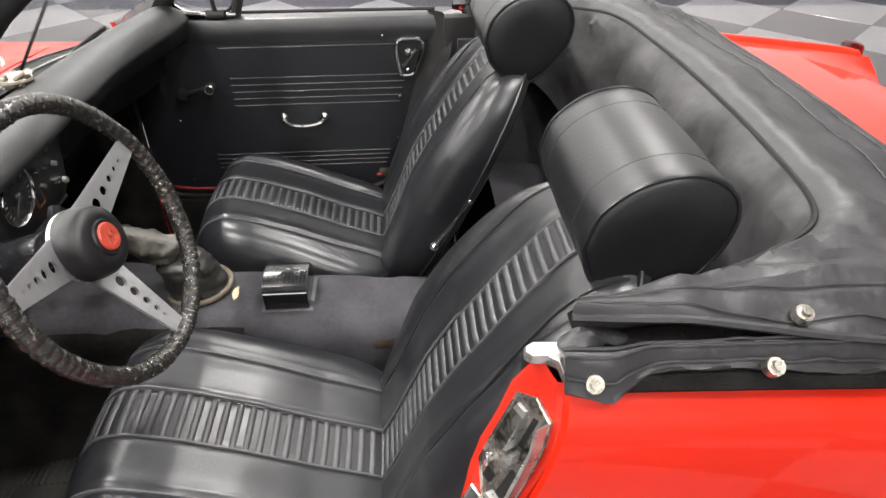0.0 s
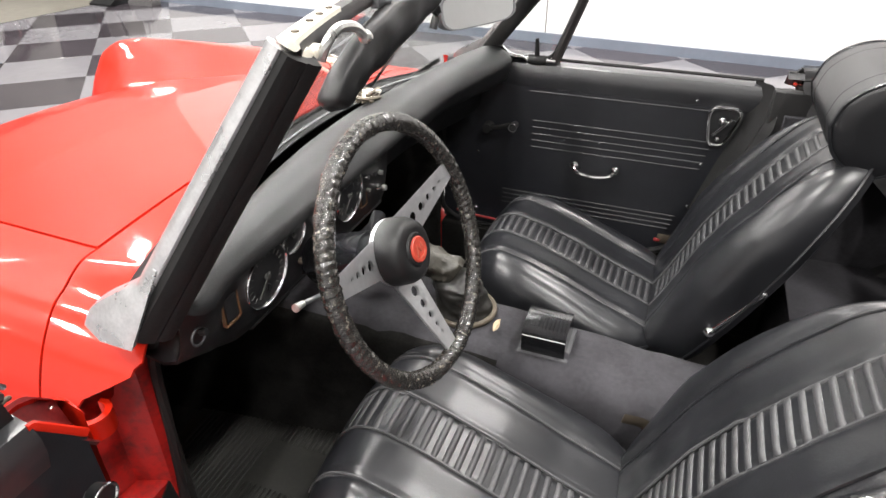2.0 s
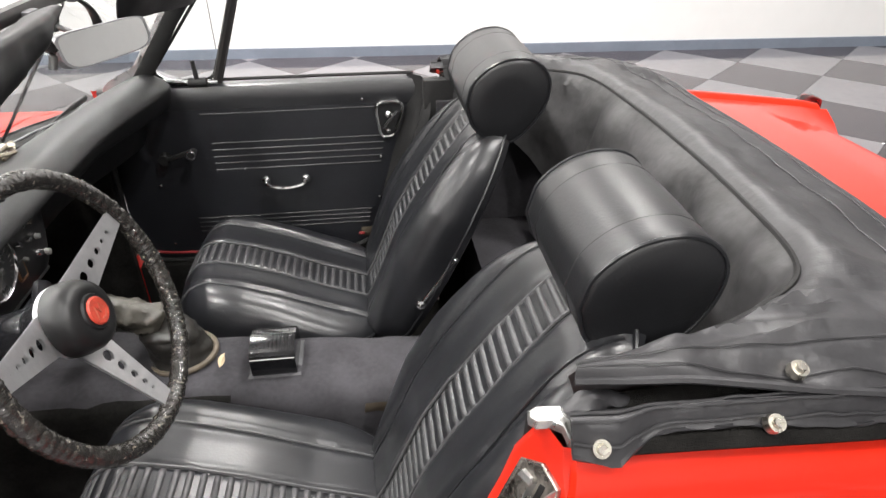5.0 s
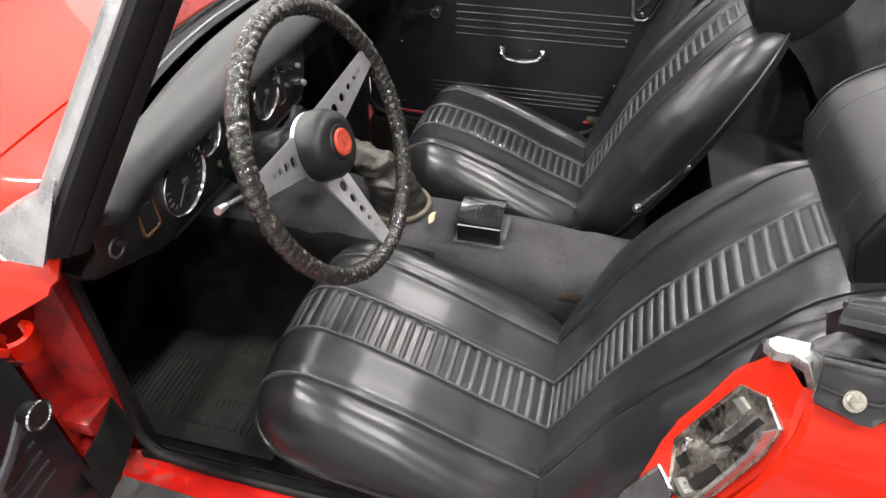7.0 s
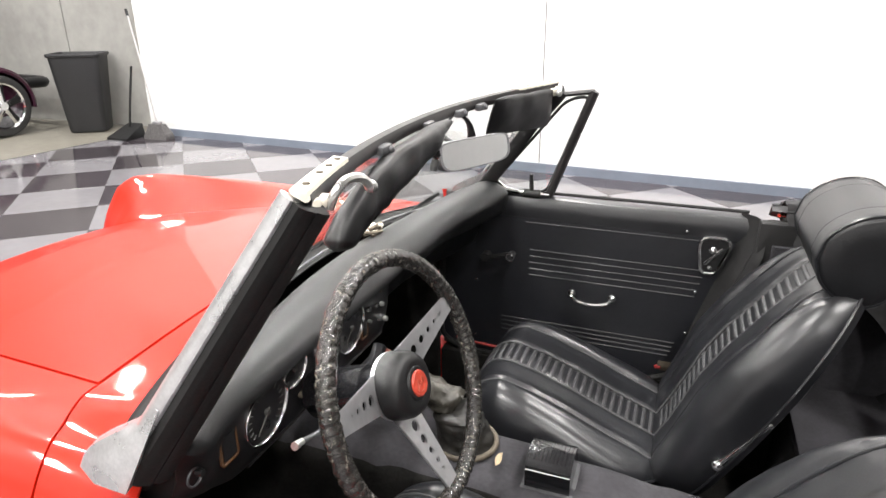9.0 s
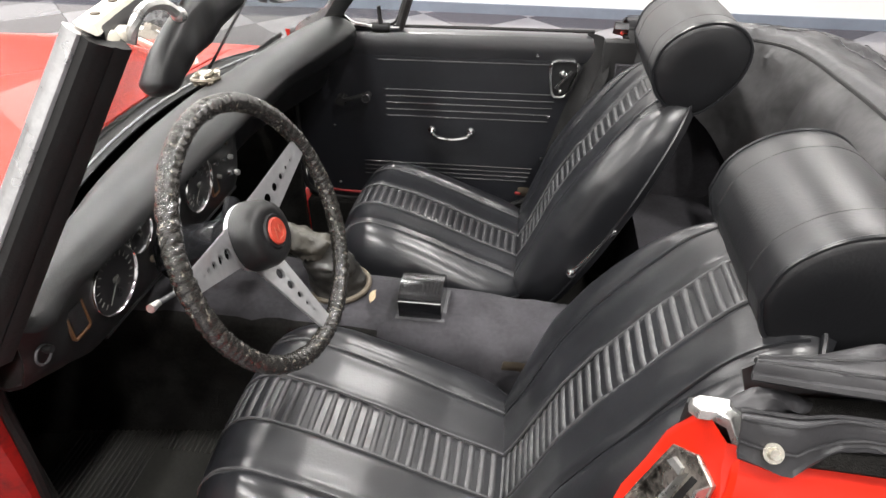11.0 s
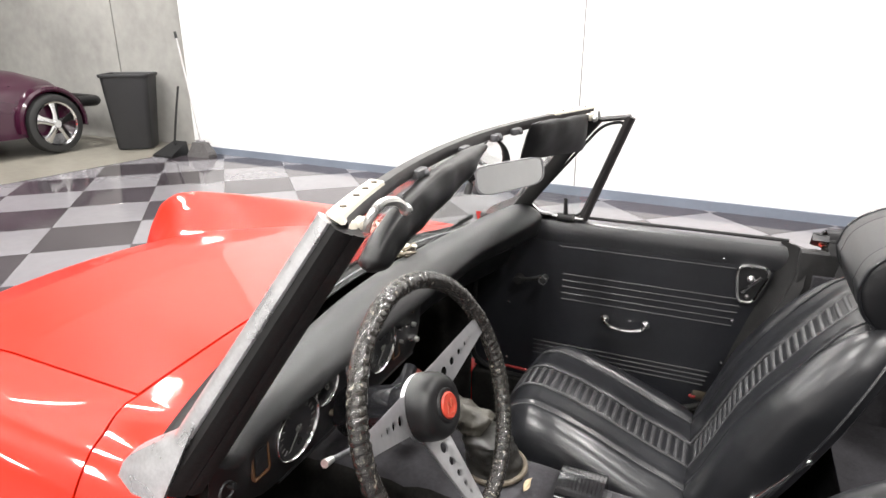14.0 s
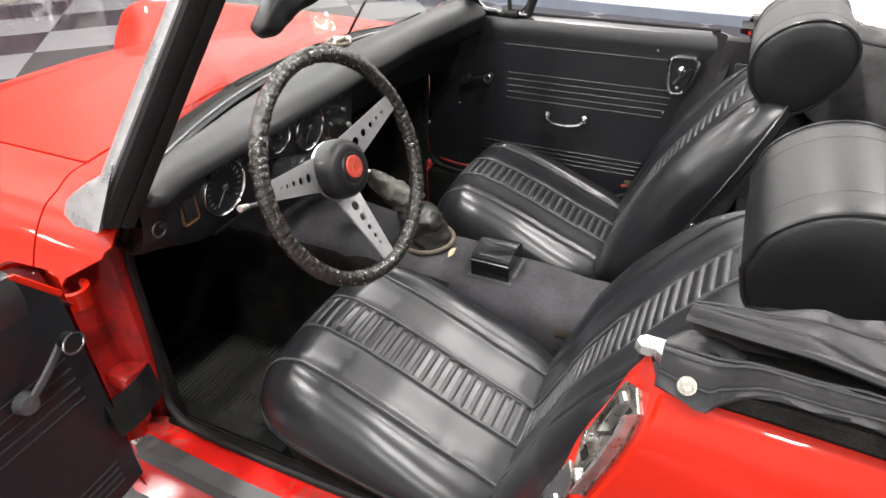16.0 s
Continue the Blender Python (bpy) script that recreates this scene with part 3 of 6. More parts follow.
for s in (1, -1):
    for ax in (AXLE_FRONT, AXLE_REAR):
        wc = Vector((ax, s * 0.575, TYRE))
        bm = bmesh.new()
        prof = [(-0.075, 0.17), (-0.08, 0.24), (-0.06, 0.27), (0.0, 0.275), (0.06, 0.27), (0.08, 0.24), (0.075, 0.17)]
        skin(bm, [[wc + Vector((r * math.cos(a), s * o, r * math.sin(a))) for o, r in prof] for a in (2 * math.pi * k / 40 for k in range(40))], closed_v=True)
        wheel = part("wheel", bm, "tyre", car, "black tyre")
        bm = bmesh.new()
        prof = [(0.07, 0.172), (0.075, 0.165), (0.04, 0.15), (0.03, 0.07), (0.05, 0.05), (0.052, 0.0)]
        skin(bm, [[wc + Vector((r * math.cos(a), s * o, r * math.sin(a))) for o, r in prof] for a in (2 * math.pi * k / 32 for k in range(32))], closed_v=True)
        part("rim", bm, "steel_grey", wheel, "grey steel rim")

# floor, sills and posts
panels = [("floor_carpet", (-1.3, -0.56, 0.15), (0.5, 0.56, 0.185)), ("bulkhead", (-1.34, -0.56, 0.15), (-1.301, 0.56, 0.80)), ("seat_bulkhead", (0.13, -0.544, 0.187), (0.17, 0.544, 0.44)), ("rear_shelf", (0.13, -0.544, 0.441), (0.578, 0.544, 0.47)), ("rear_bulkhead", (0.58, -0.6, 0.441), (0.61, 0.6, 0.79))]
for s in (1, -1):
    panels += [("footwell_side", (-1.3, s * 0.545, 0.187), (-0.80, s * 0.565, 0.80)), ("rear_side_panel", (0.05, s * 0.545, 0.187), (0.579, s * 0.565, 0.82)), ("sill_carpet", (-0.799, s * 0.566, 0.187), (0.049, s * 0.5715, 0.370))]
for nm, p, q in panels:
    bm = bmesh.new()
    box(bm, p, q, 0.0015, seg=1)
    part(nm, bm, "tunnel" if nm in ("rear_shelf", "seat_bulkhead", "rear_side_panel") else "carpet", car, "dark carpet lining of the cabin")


def sill(bm, s):
    prof = [(0.572, 0.18), (0.572, 0.350), (0.580, 0.360), (0.615, 0.366), (0.635, 0.370), (0.655, 0.372), (0.661, 0.362), (0.660, 0.30), (0.650, 0.17), (0.6, 0.14)]
    skin(bm, [[(x, s * a, z) for a, z in prof] for x in np.linspace(-0.90, 0.05, 30)], closed_u=True, caps=True)


both("sill", sill, "red_worn", "scuffed red painted door sill")


def tread(bm, s):
    prof = [(0.642, 0.3745), (0.642, 0.3795), (0.672, 0.378), (0.677, 0.350), (0.673, 0.348), (0.664, 0.372)]
    skin(bm, [[(x, s * (a + interp(x, [-0.86, -0.58, -0.12], [-0.010, 0.003, 0.006])), z) for a, z in prof] for x in np.linspace(-0.80, -0.12, 24)], closed_u=True, caps=True)


both("tread_strip", tread, "tread", "dark worn metal tread strip")


bm = bmesh.new()
box(bm, (-0.845, -0.664, 0.376), (-0.798, -0.646, 0.382), 0.002)
part("strip_end", bm, "glint", car, "bright metal end of the tread strip")
for y0, y1 in ((0.573, 0.640), (-0.590, -0.573)):
    bm = bmesh.new()
    box(bm, (-0.799, y0, 0.352), (0.049, y1, 0.372), 0.004)
    part("sill_cover", bm, "carpet", car, "black carpet over the sill")
# added black block that closes the see-through gap behind the right jamb
bm = bmesh.new()
box(bm, (0.018, 0.556, 0.47), (0.13, 0.592, 0.872), 0.006)
part("jamb_trim", bm, "rubber", car, "black filler added behind the jamb")


def door_post(bm, s):
    plan = [(-0.795, 0.558), (-0.800, 0.580), (-0.818, 0.590), (-0.846, 0.602), (-0.852, 0.64), (-0.872, 0.668), (-0.90, 0.672), (-0.95, 0.64), (-0.95, 0.556)]
    rows = []
    for z in (0.335, 0.36, 0.44, 0.52, 0.545, 0.62, 0.70, 0.76, 0.80, 0.815):
        grow = interp(z, [0.335, 0.40, 0.52, 0.545, 0.76, 0.815], [-0.03, -0.012, 0.0, 0.0, 0.0, 0.02])
        rows.append([(x + grow * (1 if i < 5 else 0), s * y, min(z, 0.815 if i < 3 or i > 7 else 0.70 - 0.02 * (i - 3))) for i, (x, y) in enumerate(plan)])
    skin(bm, rows, closed_u=True, caps=True)
    box(bm, (-0.860, s * 0.598, 0.375), (-0.818, s * 0.640, 0.44), 0.012)
    box(bm, (-0.860, s * 0.580, 0.480), (-0.800, s * 0.638, 0.515), 0.01)


for s, paint, words in ((-1, "red_shade_grime", "red painted door post with scuffs, grime and shade in its colour"), (1, "trim", "black trimmed door post")):
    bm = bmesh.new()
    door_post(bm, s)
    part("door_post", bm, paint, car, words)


def hinge(bm, s):
    path = [(-0.785 + 0.020 * math.sin(a), s * (0.664 - 0.020 * math.cos(a)), 0.742) for a in np.linspace(-0.3, 3.0, 14)]
    rows = []
    for k, p in enumerate(path):
        n = Vector((p[0] + 0.785, p[1] - s * 0.664, 0)).normalized()
        q = Vector(p)
        rows.append([q - n * 0.004 + Vector((0, 0, -0.015)), q + n * 0.004 + Vector((0, 0, -0.015)), q + n * 0.004 + Vector((0, 0, 0.015)), q - n * 0.004 + Vector((0, 0, 0.015))])
    skin(bm, rows, closed_u=True, caps=True)


for nm, dz in (("hinge", -0.012), ("hinge", -0.30)):
    bm = bmesh.new()
    hinge(bm, -1)
    bmesh.ops.translate(bm, verts=bm.verts, vec=(0, 0, dz))
    part(nm, bm, "red", car, "curved red steel door hinge")


def seal(bm, s):
    pts = [(-0.765, 0.556, 0.80), (-0.784, 0.560, 0.74), (-0.792, 0.562, 0.60), (-0.798, 0.570, 0.45), (-0.778, 0.584, 0.398), (-0.70, 0.590, 0.372), (-0.4, 0.590, 0.368), (-0.22, 0.582, 0.378), (-0.10, 0.566, 0.45), (-0.02, 0.566, 0.58), (0.02, 0.566, 0.72), (0.03, 0.566, 0.84)]
    tube(bm, curve([(x, s * y, z) for x, y, z in pts], 6), 0.0078, 8)


both("door_seal", seal, "rubber", "black rubber door seal")


def jamb(a, z, out=0.0, s=-1):
    """A place on the slanting rear jamb, a metres off the centre line, set out from its face."""
    t = (a - 0.585) / 0.1
    return Vector((shut_x(z) - 0.004 + (JAMB + 0.004) * t - 0.9 * out, s * (a - 0.020 + 0.45 * out), z - 0.014 * smooth_step(0.45, 0.75, z)))


for s, paint, words in ((-1, "red", "red painted rear door jamb"), (1, "rubber", "black trimmed rear door jamb")):
    bm = bmesh.new()
    rows = []
    for z in np.linspace(0.34, 0.874, 24):
        k = 0.03 * smooth_step(0.80, 0.874, z)
        rows.append(([Vector((shut_x(z) - 0.045, 0.628, z)), Vector((shut_x(z) - 0.012, 0.596, z))] if s > 0 else []) + [jamb(0.575 + k, z, -0.03 + 0.8 * k, s), jamb(0.583 + k * 0.8, z, -0.004, s), jamb(0.592 + k * 0.8, z, 0, s), jamb(0.64 - k * 0.5, z, 0, s), jamb(0.68 - k, z, 0, s), jamb(0.689 - k, z, -0.012, s), jamb(0.692 - k, z, -0.04, s)])
    skin(bm, rows)
    part("door_jamb", bm, paint, car, words)

# latch plates on the rear jamb of the open side
bm = bmesh.new()
outline = [(0.606, 0.812), (0.634, 0.834), (0.662, 0.830), (0.669, 0.800), (0.670, 0.760), (0.675, 0.692), (0.644, 0.668), (0.604, 0.702), (0.602, 0.736)]
vs = skin(bm, [[jamb(a, z, o) for a, z in outline] for o in (0.0005, 0.004)], closed_u=True)
bm.faces.new(vs[1])
latch = part("latch_plate", bm, "greasy", car, "greasy worn steel latch plate", angle=30)
bm = bmesh.new()
rod(bm, jamb(0.618, 0.724, 0.003), jamb(0.618, 0.724, 0.012), 0.005)
ball(bm, jamb(0.618, 0.722, 0.012), 0.007, 12, (0.7, 0.9, 1.9))
part("striker_pin", bm, "chrome", latch, "worn chrome striker pin")
bm = bmesh.new()
vs = skin(bm, [[jamb(a, z, o) for a, z in ((0.6625, 0.830), (0.6695, 0.800), (0.671, 0.760), (0.6755, 0.694), (0.6725, 0.694), (0.6675, 0.760), (0.6655, 0.800), (0.6590, 0.826))] for o in (0.0, 0.020)], closed_u=True, caps=True)
part("bent_flange", bm, "glint", latch, "bent bright side flange of the plate", smooth=False)
for a0, a1, z0, z1 in ((0.640, 0.6475, 0.770, 0.818), (0.620, 0.634, 0.694, 0.712), (0.648, 0.660, 0.700, 0.745)):
    bm = bmesh.new()
    vs = skin(bm, [[jamb(a, z, o) for a, z in ((a0, z0), (a1, z0 + 0.003), (a1 + 0.001, z1), (a0 + 0.001, z1 - 0.003))] for o in (0.003, 0.0056)], closed_u=True)
    bm.faces.new(vs[1])
    part("slot", bm, "rubber", latch, "dark slot in the plate", smooth=False)
for (a0, a1, z0, z1, o) in ((0.634, 0.639, 0.765, 0.815, 0.020), (0.639, 0.650, 0.752, 0.768, 0.016), (0.612, 0.632, 0.800, 0.812, 0.009), (0.640, 0.662, 0.690, 0.699, 0.013)):
    bm = bmesh.new()
    ring = [(a0, z0), (a1, z0 + 0.004), (a1 - 0.002, z1), (a0 + 0.003, z1 - 0.003)]
    vs = skin(bm, [[jamb(a, z, k) for a, z in ring] for k in (0.003, o)], closed_u=True)
    bm.faces.new(vs[1])
    part("latch_catch", bm, "glint", latch)
bm = bmesh.new()
outline = [(0.616, 0.664), (0.648, 0.672), (0.655, 0.650), (0.651, 0.568), (0.622, 0.560), (0.612, 0.585)]
vs = skin(bm, [[jamb(a, z, o) for a, z in outline] for o in (0.0005, 0.0045)], closed_u=True)
bm.faces.new(vs[1])
low_latch = part("lower_latch", bm, "clip", car, "greasy lower latch plate", angle=30)
for plate, ring in ((latch, [(0.606, 0.812), (0.634, 0.834), (0.662, 0.830), (0.669, 0.800), (0.670, 0.760), (0.675, 0.692), (0.644, 0.668), (0.604, 0.702), (0.602, 0.736)]), (low_latch, outline)):
    bm = bmesh.new()
    tube(bm, [jamb(a, z, 0.004) for a, z in ring], 0.0024, 6, closed=True, up=(1, 0, 0))
    part("plate_rim", bm, "greasy", plate, "bent plate edge")
bm = bmesh.new()
vs = skin(bm, [[jamb(a, z, o) for a, z in ((0.636, 0.60), (0.646, 0.602), (0.648, 0.625), (0.638, 0.622))] for o in (0.004, 0.009)], closed_u=True)
bm.faces.new(vs[1])
part("latch_catch", bm, "chrome", low_latch)
# chrome cap at the front end of the rear cockpit edge
bm = bmesh.new()
plan = [(0.016, 0.594), (0.017, 0.586), (0.024, 0.582), (0.045, 0.584), (0.086, 0.590), (0.090, 0.604), (0.078, 0.612), (0.070, 0.632), (0.060, 0.638), (0.050, 0.634), (0.046, 0.612), (0.036, 0.604), (0.022, 0.602)]
rows = []
for dz, k in ((-0.010, 1.0), (-0.002, 1.0), (0.001, 0.95), (0.002, 0.8), (0.0025, 0.3)):
    rows.append([(0.052 + (x - 0.052) * k, -(0.606 + (y - 0.606) * k), 0.868 + dz - 0.30 * max(0, y - 0.612) - 0.15 * max(0, 0.03 - x)) for x, y in plan])
vs = skin(bm, rows, closed_u=True)
bm.faces.new(vs[-1])
part("corner_cap", bm, "glint", car, "pitted chrome corner cap")

# check strap of the open door
bm = bmesh.new()
rows = []
for k in range(9):
    t = k / 8
    c = Vector((-0.785, -0.590, 0.490)).lerp(Vector((-0.693, -0.738, 0.572)), t) + Vector((0, 0, -0.01 * math.sin(math.pi * t)))
    w = Vector((0.016, -0.006, -0.024))
    n = Vector((0.9, 0.0, 0.45)) * 0.002
    rows.append([c - w - n, c - w + n, c + w + n, c + w - n])
skin(bm, rows, closed_u=True, caps=True)
part("check_strap", bm, "rubber", car, "black webbing door check strap")

# rubber mat with a ribbed heel pad in the driver's footwell
bm = bmesh.new()
box(bm, (-1.12, -0.46, 0.186), (-0.66, -0.13, 0.193), 0.003)
part("floor_mat", bm, "mat_rubber", car, "ribbed black rubber floor mat")
mat_ob = bpy.data.objects["floor_mat"]
for k in range(16):
    bm = bmesh.new()
    x = -1.09 + 0.012 * k
    box(bm, (x, -0.42, 0.192), (x + 0.006, -0.16, 0.1965), 0.0015, seg=1)
    part("rib", bm, "mat_rubber", mat_ob)
for k in range(14):
    for y0, y1 in ((-0.42, -0.35), (-0.23, -0.16)):
        bm = bmesh.new()
        x = -0.895 + 0.012 * k
        box(bm, (x, y0, 0.192), (x + 0.006, y1, 0.1965), 0.0015, seg=1)
        part("rib", bm, "mat_rubber", mat_ob)

# ---- doors ----
DOOR_FRONT = -0.80


def rounded(e, r=0.026):
    """The outline through four corners, each one rounded off: 6 points a corner, the first corner's last."""
    path = []
    for i in (1, 2, 3, 0):
        p, c, q = e[i - 1], e[i], e[(i + 1) % 4]
        a, b = c + (p - c).normalized() * r, c + (q - c).normalized() * r
        path += [a.lerp(c, t).lerp(c.lerp(b, t), t) for t in (0, 0.2, 0.4, 0.6, 0.8, 1.0)]
    return path


def door(side):
    """The right door shut; for the left one, the mirror image swung open about its front hinge."""
    if side > 0:
        move = Matrix.Identity(4)
    else:
        h = Matrix.Translation((-0.835, -0.69, 0))
        move = Matrix.Translation((0.051, 0.009, 0)) @ h @ Matrix.Rotation(radians(-OPEN), 4, "Z") @ h.inverted() @ Matrix.Diagonal((1, -1, 1, 1))

    front_edge = DOOR_FRONT

    def put(name, bm, mat, parent=None, label="", smooth=True, angle=40):
        bmesh.ops.transform(bm, matrix=move, verts=bm.verts)
        return part(name, bm, mat, parent or skin_ob, label, smooth, angle)

    def face_y(z):
        return interp(z, [0.36, 0.5, 0.80, 0.84], [0.602, 0.606, 0.612, 0.612])

    def rear_x(z):
        return shut_x(z) - 0.006

    def board_top(x):
        return interp(x, [-0.81, -0.741, -0.730, -0.72], [0.773, 0.860, 0.850, 0.842])

    def skin_top(x):
        return interp(x, [-0.83, -0.774, -0.76], [0.793, 0.853, 0.855])

    skin_ob = car
    start = front_edge - 0.03 if side > 0 else front_edge - 0.012
    skin_steps = [0, 0.02, 0.04, 0.06, 0.07, 0.08, 0.09, 0.10] + list(np.linspace(0.14, 1, 18))
    bm = bmesh.new()
    rows = []
    for k in range(14):
        z = (0.35 if side > 0 else 0.40) + (0.505 if side > 0 else 0.455) * k / 13
        out = interp(z, [0.35, 0.5, 0.68, 0.79, 0.84, 0.855], [0.682, 0.69, 0.693, 0.684, 0.665, 0.655])
        xs = [start + (rear_x(z) - start) * t for t in skin_steps]
        rows.append([(x, out, z if side > 0 else min(z, skin_top(x))) for x in xs])
    if side < 0:
        rows = [[(-0.795, 0.616, r[0][2]), (-0.804, 0.63, r[0][2])] + r + [(r[-1][0] - 0.002, 0.618, r[-1][2])] for r in rows]
    skin(bm, rows)
    skin_ob = put("right_door" if side > 0 else "left_door", bm, "red", car, "shut red door with black trim" if side > 0 else "red driver door standing wide open")
    # padded top roll
    bm = bmesh.new()
    prof = [(0.613, 0.80), (0.606, 0.825), (0.606, 0.845), (0.614, 0.862), (0.632, 0.868), (0.648, 0.864), (0.655, 0.853), (0.645, 0.82)]
    skin(bm, [[(x, y, z) for y, z in prof] for x in np.linspace(front_edge + (0 if side > 0 else 0.058), 0.008, 20)], closed_u=True, caps=True)
    put("top_roll", bm, "roll", label="padded glossy black vinyl door top")
    # trim board
    bm = bmesh.new()
    rows = []
    for k in range(20):
        z = (0.372 if side > 0 else 0.425) + (0.435 if side > 0 else 0.382) * k / 19
        start = front_edge + (-0.005 if side > 0 else 0.010)
        row = [(start + (rear_x(z) - 0.017 - start) * t, face_y(z) + 0.006 * (abs(2 * t - 1) ** 12), z) for t in np.linspace(0, 1, 34)]
        if side < 0:
            row = [(x, y, 0.425 + (z - 0.425) / 0.382 * (board_top(x) - 0.425)) for x, y, z in row]
        rows.append(row)
    rows = [[(p[0], p[1] + 0.012, p[2]) for p in rows[0]]] + rows + ([[(p[0], p[1] + 0.012, p[2]) for p in rows[-1]]] if side > 0 else [])
    skin(bm, rows)
    board = put("trim_board", bm, "trim", label="black vinyl door trim board with pressed lines")
    lines = [(0.792, -0.56, -0.105)] + [(0.712 - 0.0188 * k, -0.545, -0.085 - 0.004 * k) for k in range(5)] + [(0.494 - 0.0135 * k, -0.62, -0.135 - 0.004 * k) for k in range(4)]
    if side < 0:
        lines = [(z, -0.757 if z < 0.75 else xa, xb) for z, xa, xb in lines]
    for z, xa, xb in lines:
        bm = bmesh.new()
        tube(bm, [(xa + (xb - xa) * k / 8, face_y(z) - 0.0004, z) for k in range(9)], 0.0021, 6)
        put("pressed_line", bm, "trim_line", board)
    for x, z in ((-0.14, 0.815), (-0.10, 0.652), (-0.11, 0.53), (-0.70, 0.60), (-0.70, 0.42))[: 5 if side > 0 else 3]:
        bm = bmesh.new()
        ball(bm, (x, face_y(z) - 0.003, z), 0.0045, 8, (1, 0.5, 1))
        put("trim_stud", bm, "chrome", board, "small chrome stud")
    if side < 0:
        # sloping steel sheet behind the trim at the hinge end, with a rolled lip
        xs = np.linspace(-0.735, -0.801, 12)
        bm = bmesh.new()
        skin(bm, [[(x, 0.617, board_top(x) - 0.012), (x, 0.625, board_top(x) - 0.020), (x, 0.655, 0.5 * (board_top(x) + skin_top(x)) - 0.014), (x, 0.666, skin_top(x) - 0.002)] for x in xs])
        thick(bm, 0.002)
        # the dark red carries the shade of the recess behind the lip
        plate = put("hinge_plate", bm, "red_dimmed", label="red steel plate at the hinge end of the door, shade in its colour")
        bm = bmesh.new()
        tube(bm, [(x, 0.6145 + 0.004 * k / 9, board_top(x) + 0.001) for k, x in enumerate(np.linspace(-0.738, -0.792, 10))], 0.0035, 8, flat=1.5)
        put("lip", bm, "red", plate, "rolled red lip")
        bm = bmesh.new()
        ball(bm, (-0.790, 0.655, 0.822), 0.003, 10)
        put("screw", bm, "chrome", plate)
        bm = bmesh.new()
        tube(bm, curve([(-0.750, 0.640, 0.880), (-0.742, 0.634, 0.886), (-0.728, 0.630, 0.886), (-0.712, 0.628, 0.884)], 5), 0.0028, 8)
        put("corner_seal", bm, "tan", label="perished olive rubber strip under the quarter window")
    # pull handle
    bm = bmesh.new()
    path = curve([(-0.417, 0.600, 0.606), (-0.415, 0.580, 0.602), (-0.40, 0.572, 0.594), (-0.362, 0.568, 0.590), (-0.325, 0.572, 0.594), (-0.31, 0.580, 0.602), (-0.308, 0.600, 0.606)], 5)
    tube(bm, path, 0.0052, 8)
    for x in (-0.417, -0.308):
        ball(bm, (x, 0.592, 0.606), 0.013, 12, (1, 0.8, 1))
    put("pull_handle", bm, "chrome", label="chrome door pull handle")
    # latch escutcheon: a chrome ring in the shape of a rounded wedge
    ring = []
    for k in range(28):
        a = 2 * math.pi * k / 28
        w = 0.030 * (1 + 0.42 * math.sin(a))
        cx, cz = math.cos(a), math.sin(a)
        sq = (abs(cx) ** 4 + abs(cz) ** 4) ** -0.25
        ring.append((-0.073 + w * cx * sq + 0.006 * cz, face_y(0.76) - 0.006, 0.758 + 0.048 * cz * sq))
    bm = bmesh.new()
    tube(bm, ring, 0.0052, 8, closed=True, up=(0, 1, 0))
    esc = put("latch_surround", bm, "chrome", label="chrome surround of the inner door latch")
    bm = bmesh.new()
    bm.faces.new([bm.verts.new((x, y + 0.004, z)) for x, y, z in ring])
    put("recess", bm, "plastic", esc)
    bm = bmesh.new()
    rod(bm, (-0.088, 0.603, 0.735), (-0.050, 0.592, 0.785), 0.005)
    ball(bm, (-0.073, 0.598, 0.775), 0.011, 12)
    ball(bm, (-0.076, 0.602, 0.727), 0.007, 10)
    put("latch_lever", bm, "chrome", esc)
    # window winder
    pv = Vector((-0.668, 0.604, 0.682)) if side > 0 else Vector((-0.683, 0.604, 0.702))
    kn = Vector((-0.588, 0.584, 0.704)) if side > 0 else Vector((-0.755, 0.588, 0.755))
    bm = bmesh.new()
    rod(bm, pv, pv + Vector((0, -0.026 if side > 0 else -0.014, 0)), 0.016, 0.013)
    w = put("window_winder", bm, "clip" if side < 0 else "rubber", label="dark metal window winder with a round knob")
    bm = bmesh.new()
    tube(bm, curve([pv + Vector((0, -0.022 if side > 0 else -0.010, 0)), (pv + kn) / 2 + Vector((0, -0.012 if side > 0 else -0.006, 0)), kn + Vector((0, 0.004, 0))], 5), 0.0065, 8, flat=0.6, up=(0, 1, 0))
    put("arm", bm, "clip" if side < 0 else "rubber", w)
    bm = bmesh.new()
    grip = 0.032 if side > 0 else 0.016
    big = 0.0155 if side < 0 else 0.011
    rod(bm, kn, kn + Vector((0, -grip, 0)), 0.012 if side < 0 else 0.009, big)
    put("knob", bm, "plastic", w, "round knob with a chrome ring")
    bm = bmesh.new()
    tube(bm, [kn + Vector(((big - 0.0005) * math.cos(a), -grip - 0.0005, (big - 0.0005) * math.sin(a))) for a in (2 * math.pi * k / 20 for k in range(20))], 0.002, 6, closed=True, up=(0, 1, 0))
    put("knob_ring", bm, "chrome", w)
    # quarter window: front post, rear post, top, rubber and pane
    A, B, C, D = (-0.70, 0.632, 0.868), (-0.478, 0.632, 1.142), (-0.402, 0.632, 1.152), (-0.505, 0.632, 0.868)
    if side < 0:
        A, B = (-0.7355, 0.632, 0.896), (-0.557, 0.632, 1.142)
    bm = bmesh.new()
    rods = [(A, B, 0.0075), (B, C, 0.007)]
    for p, q, r in rods:
        tube(bm, [p, q], r, 8, flat=1.4, up=(0, 1, 0))
    quarter = put("quarter_window", bm, "black_paint", label="worn black quarter window frame")
    bm = bmesh.new()
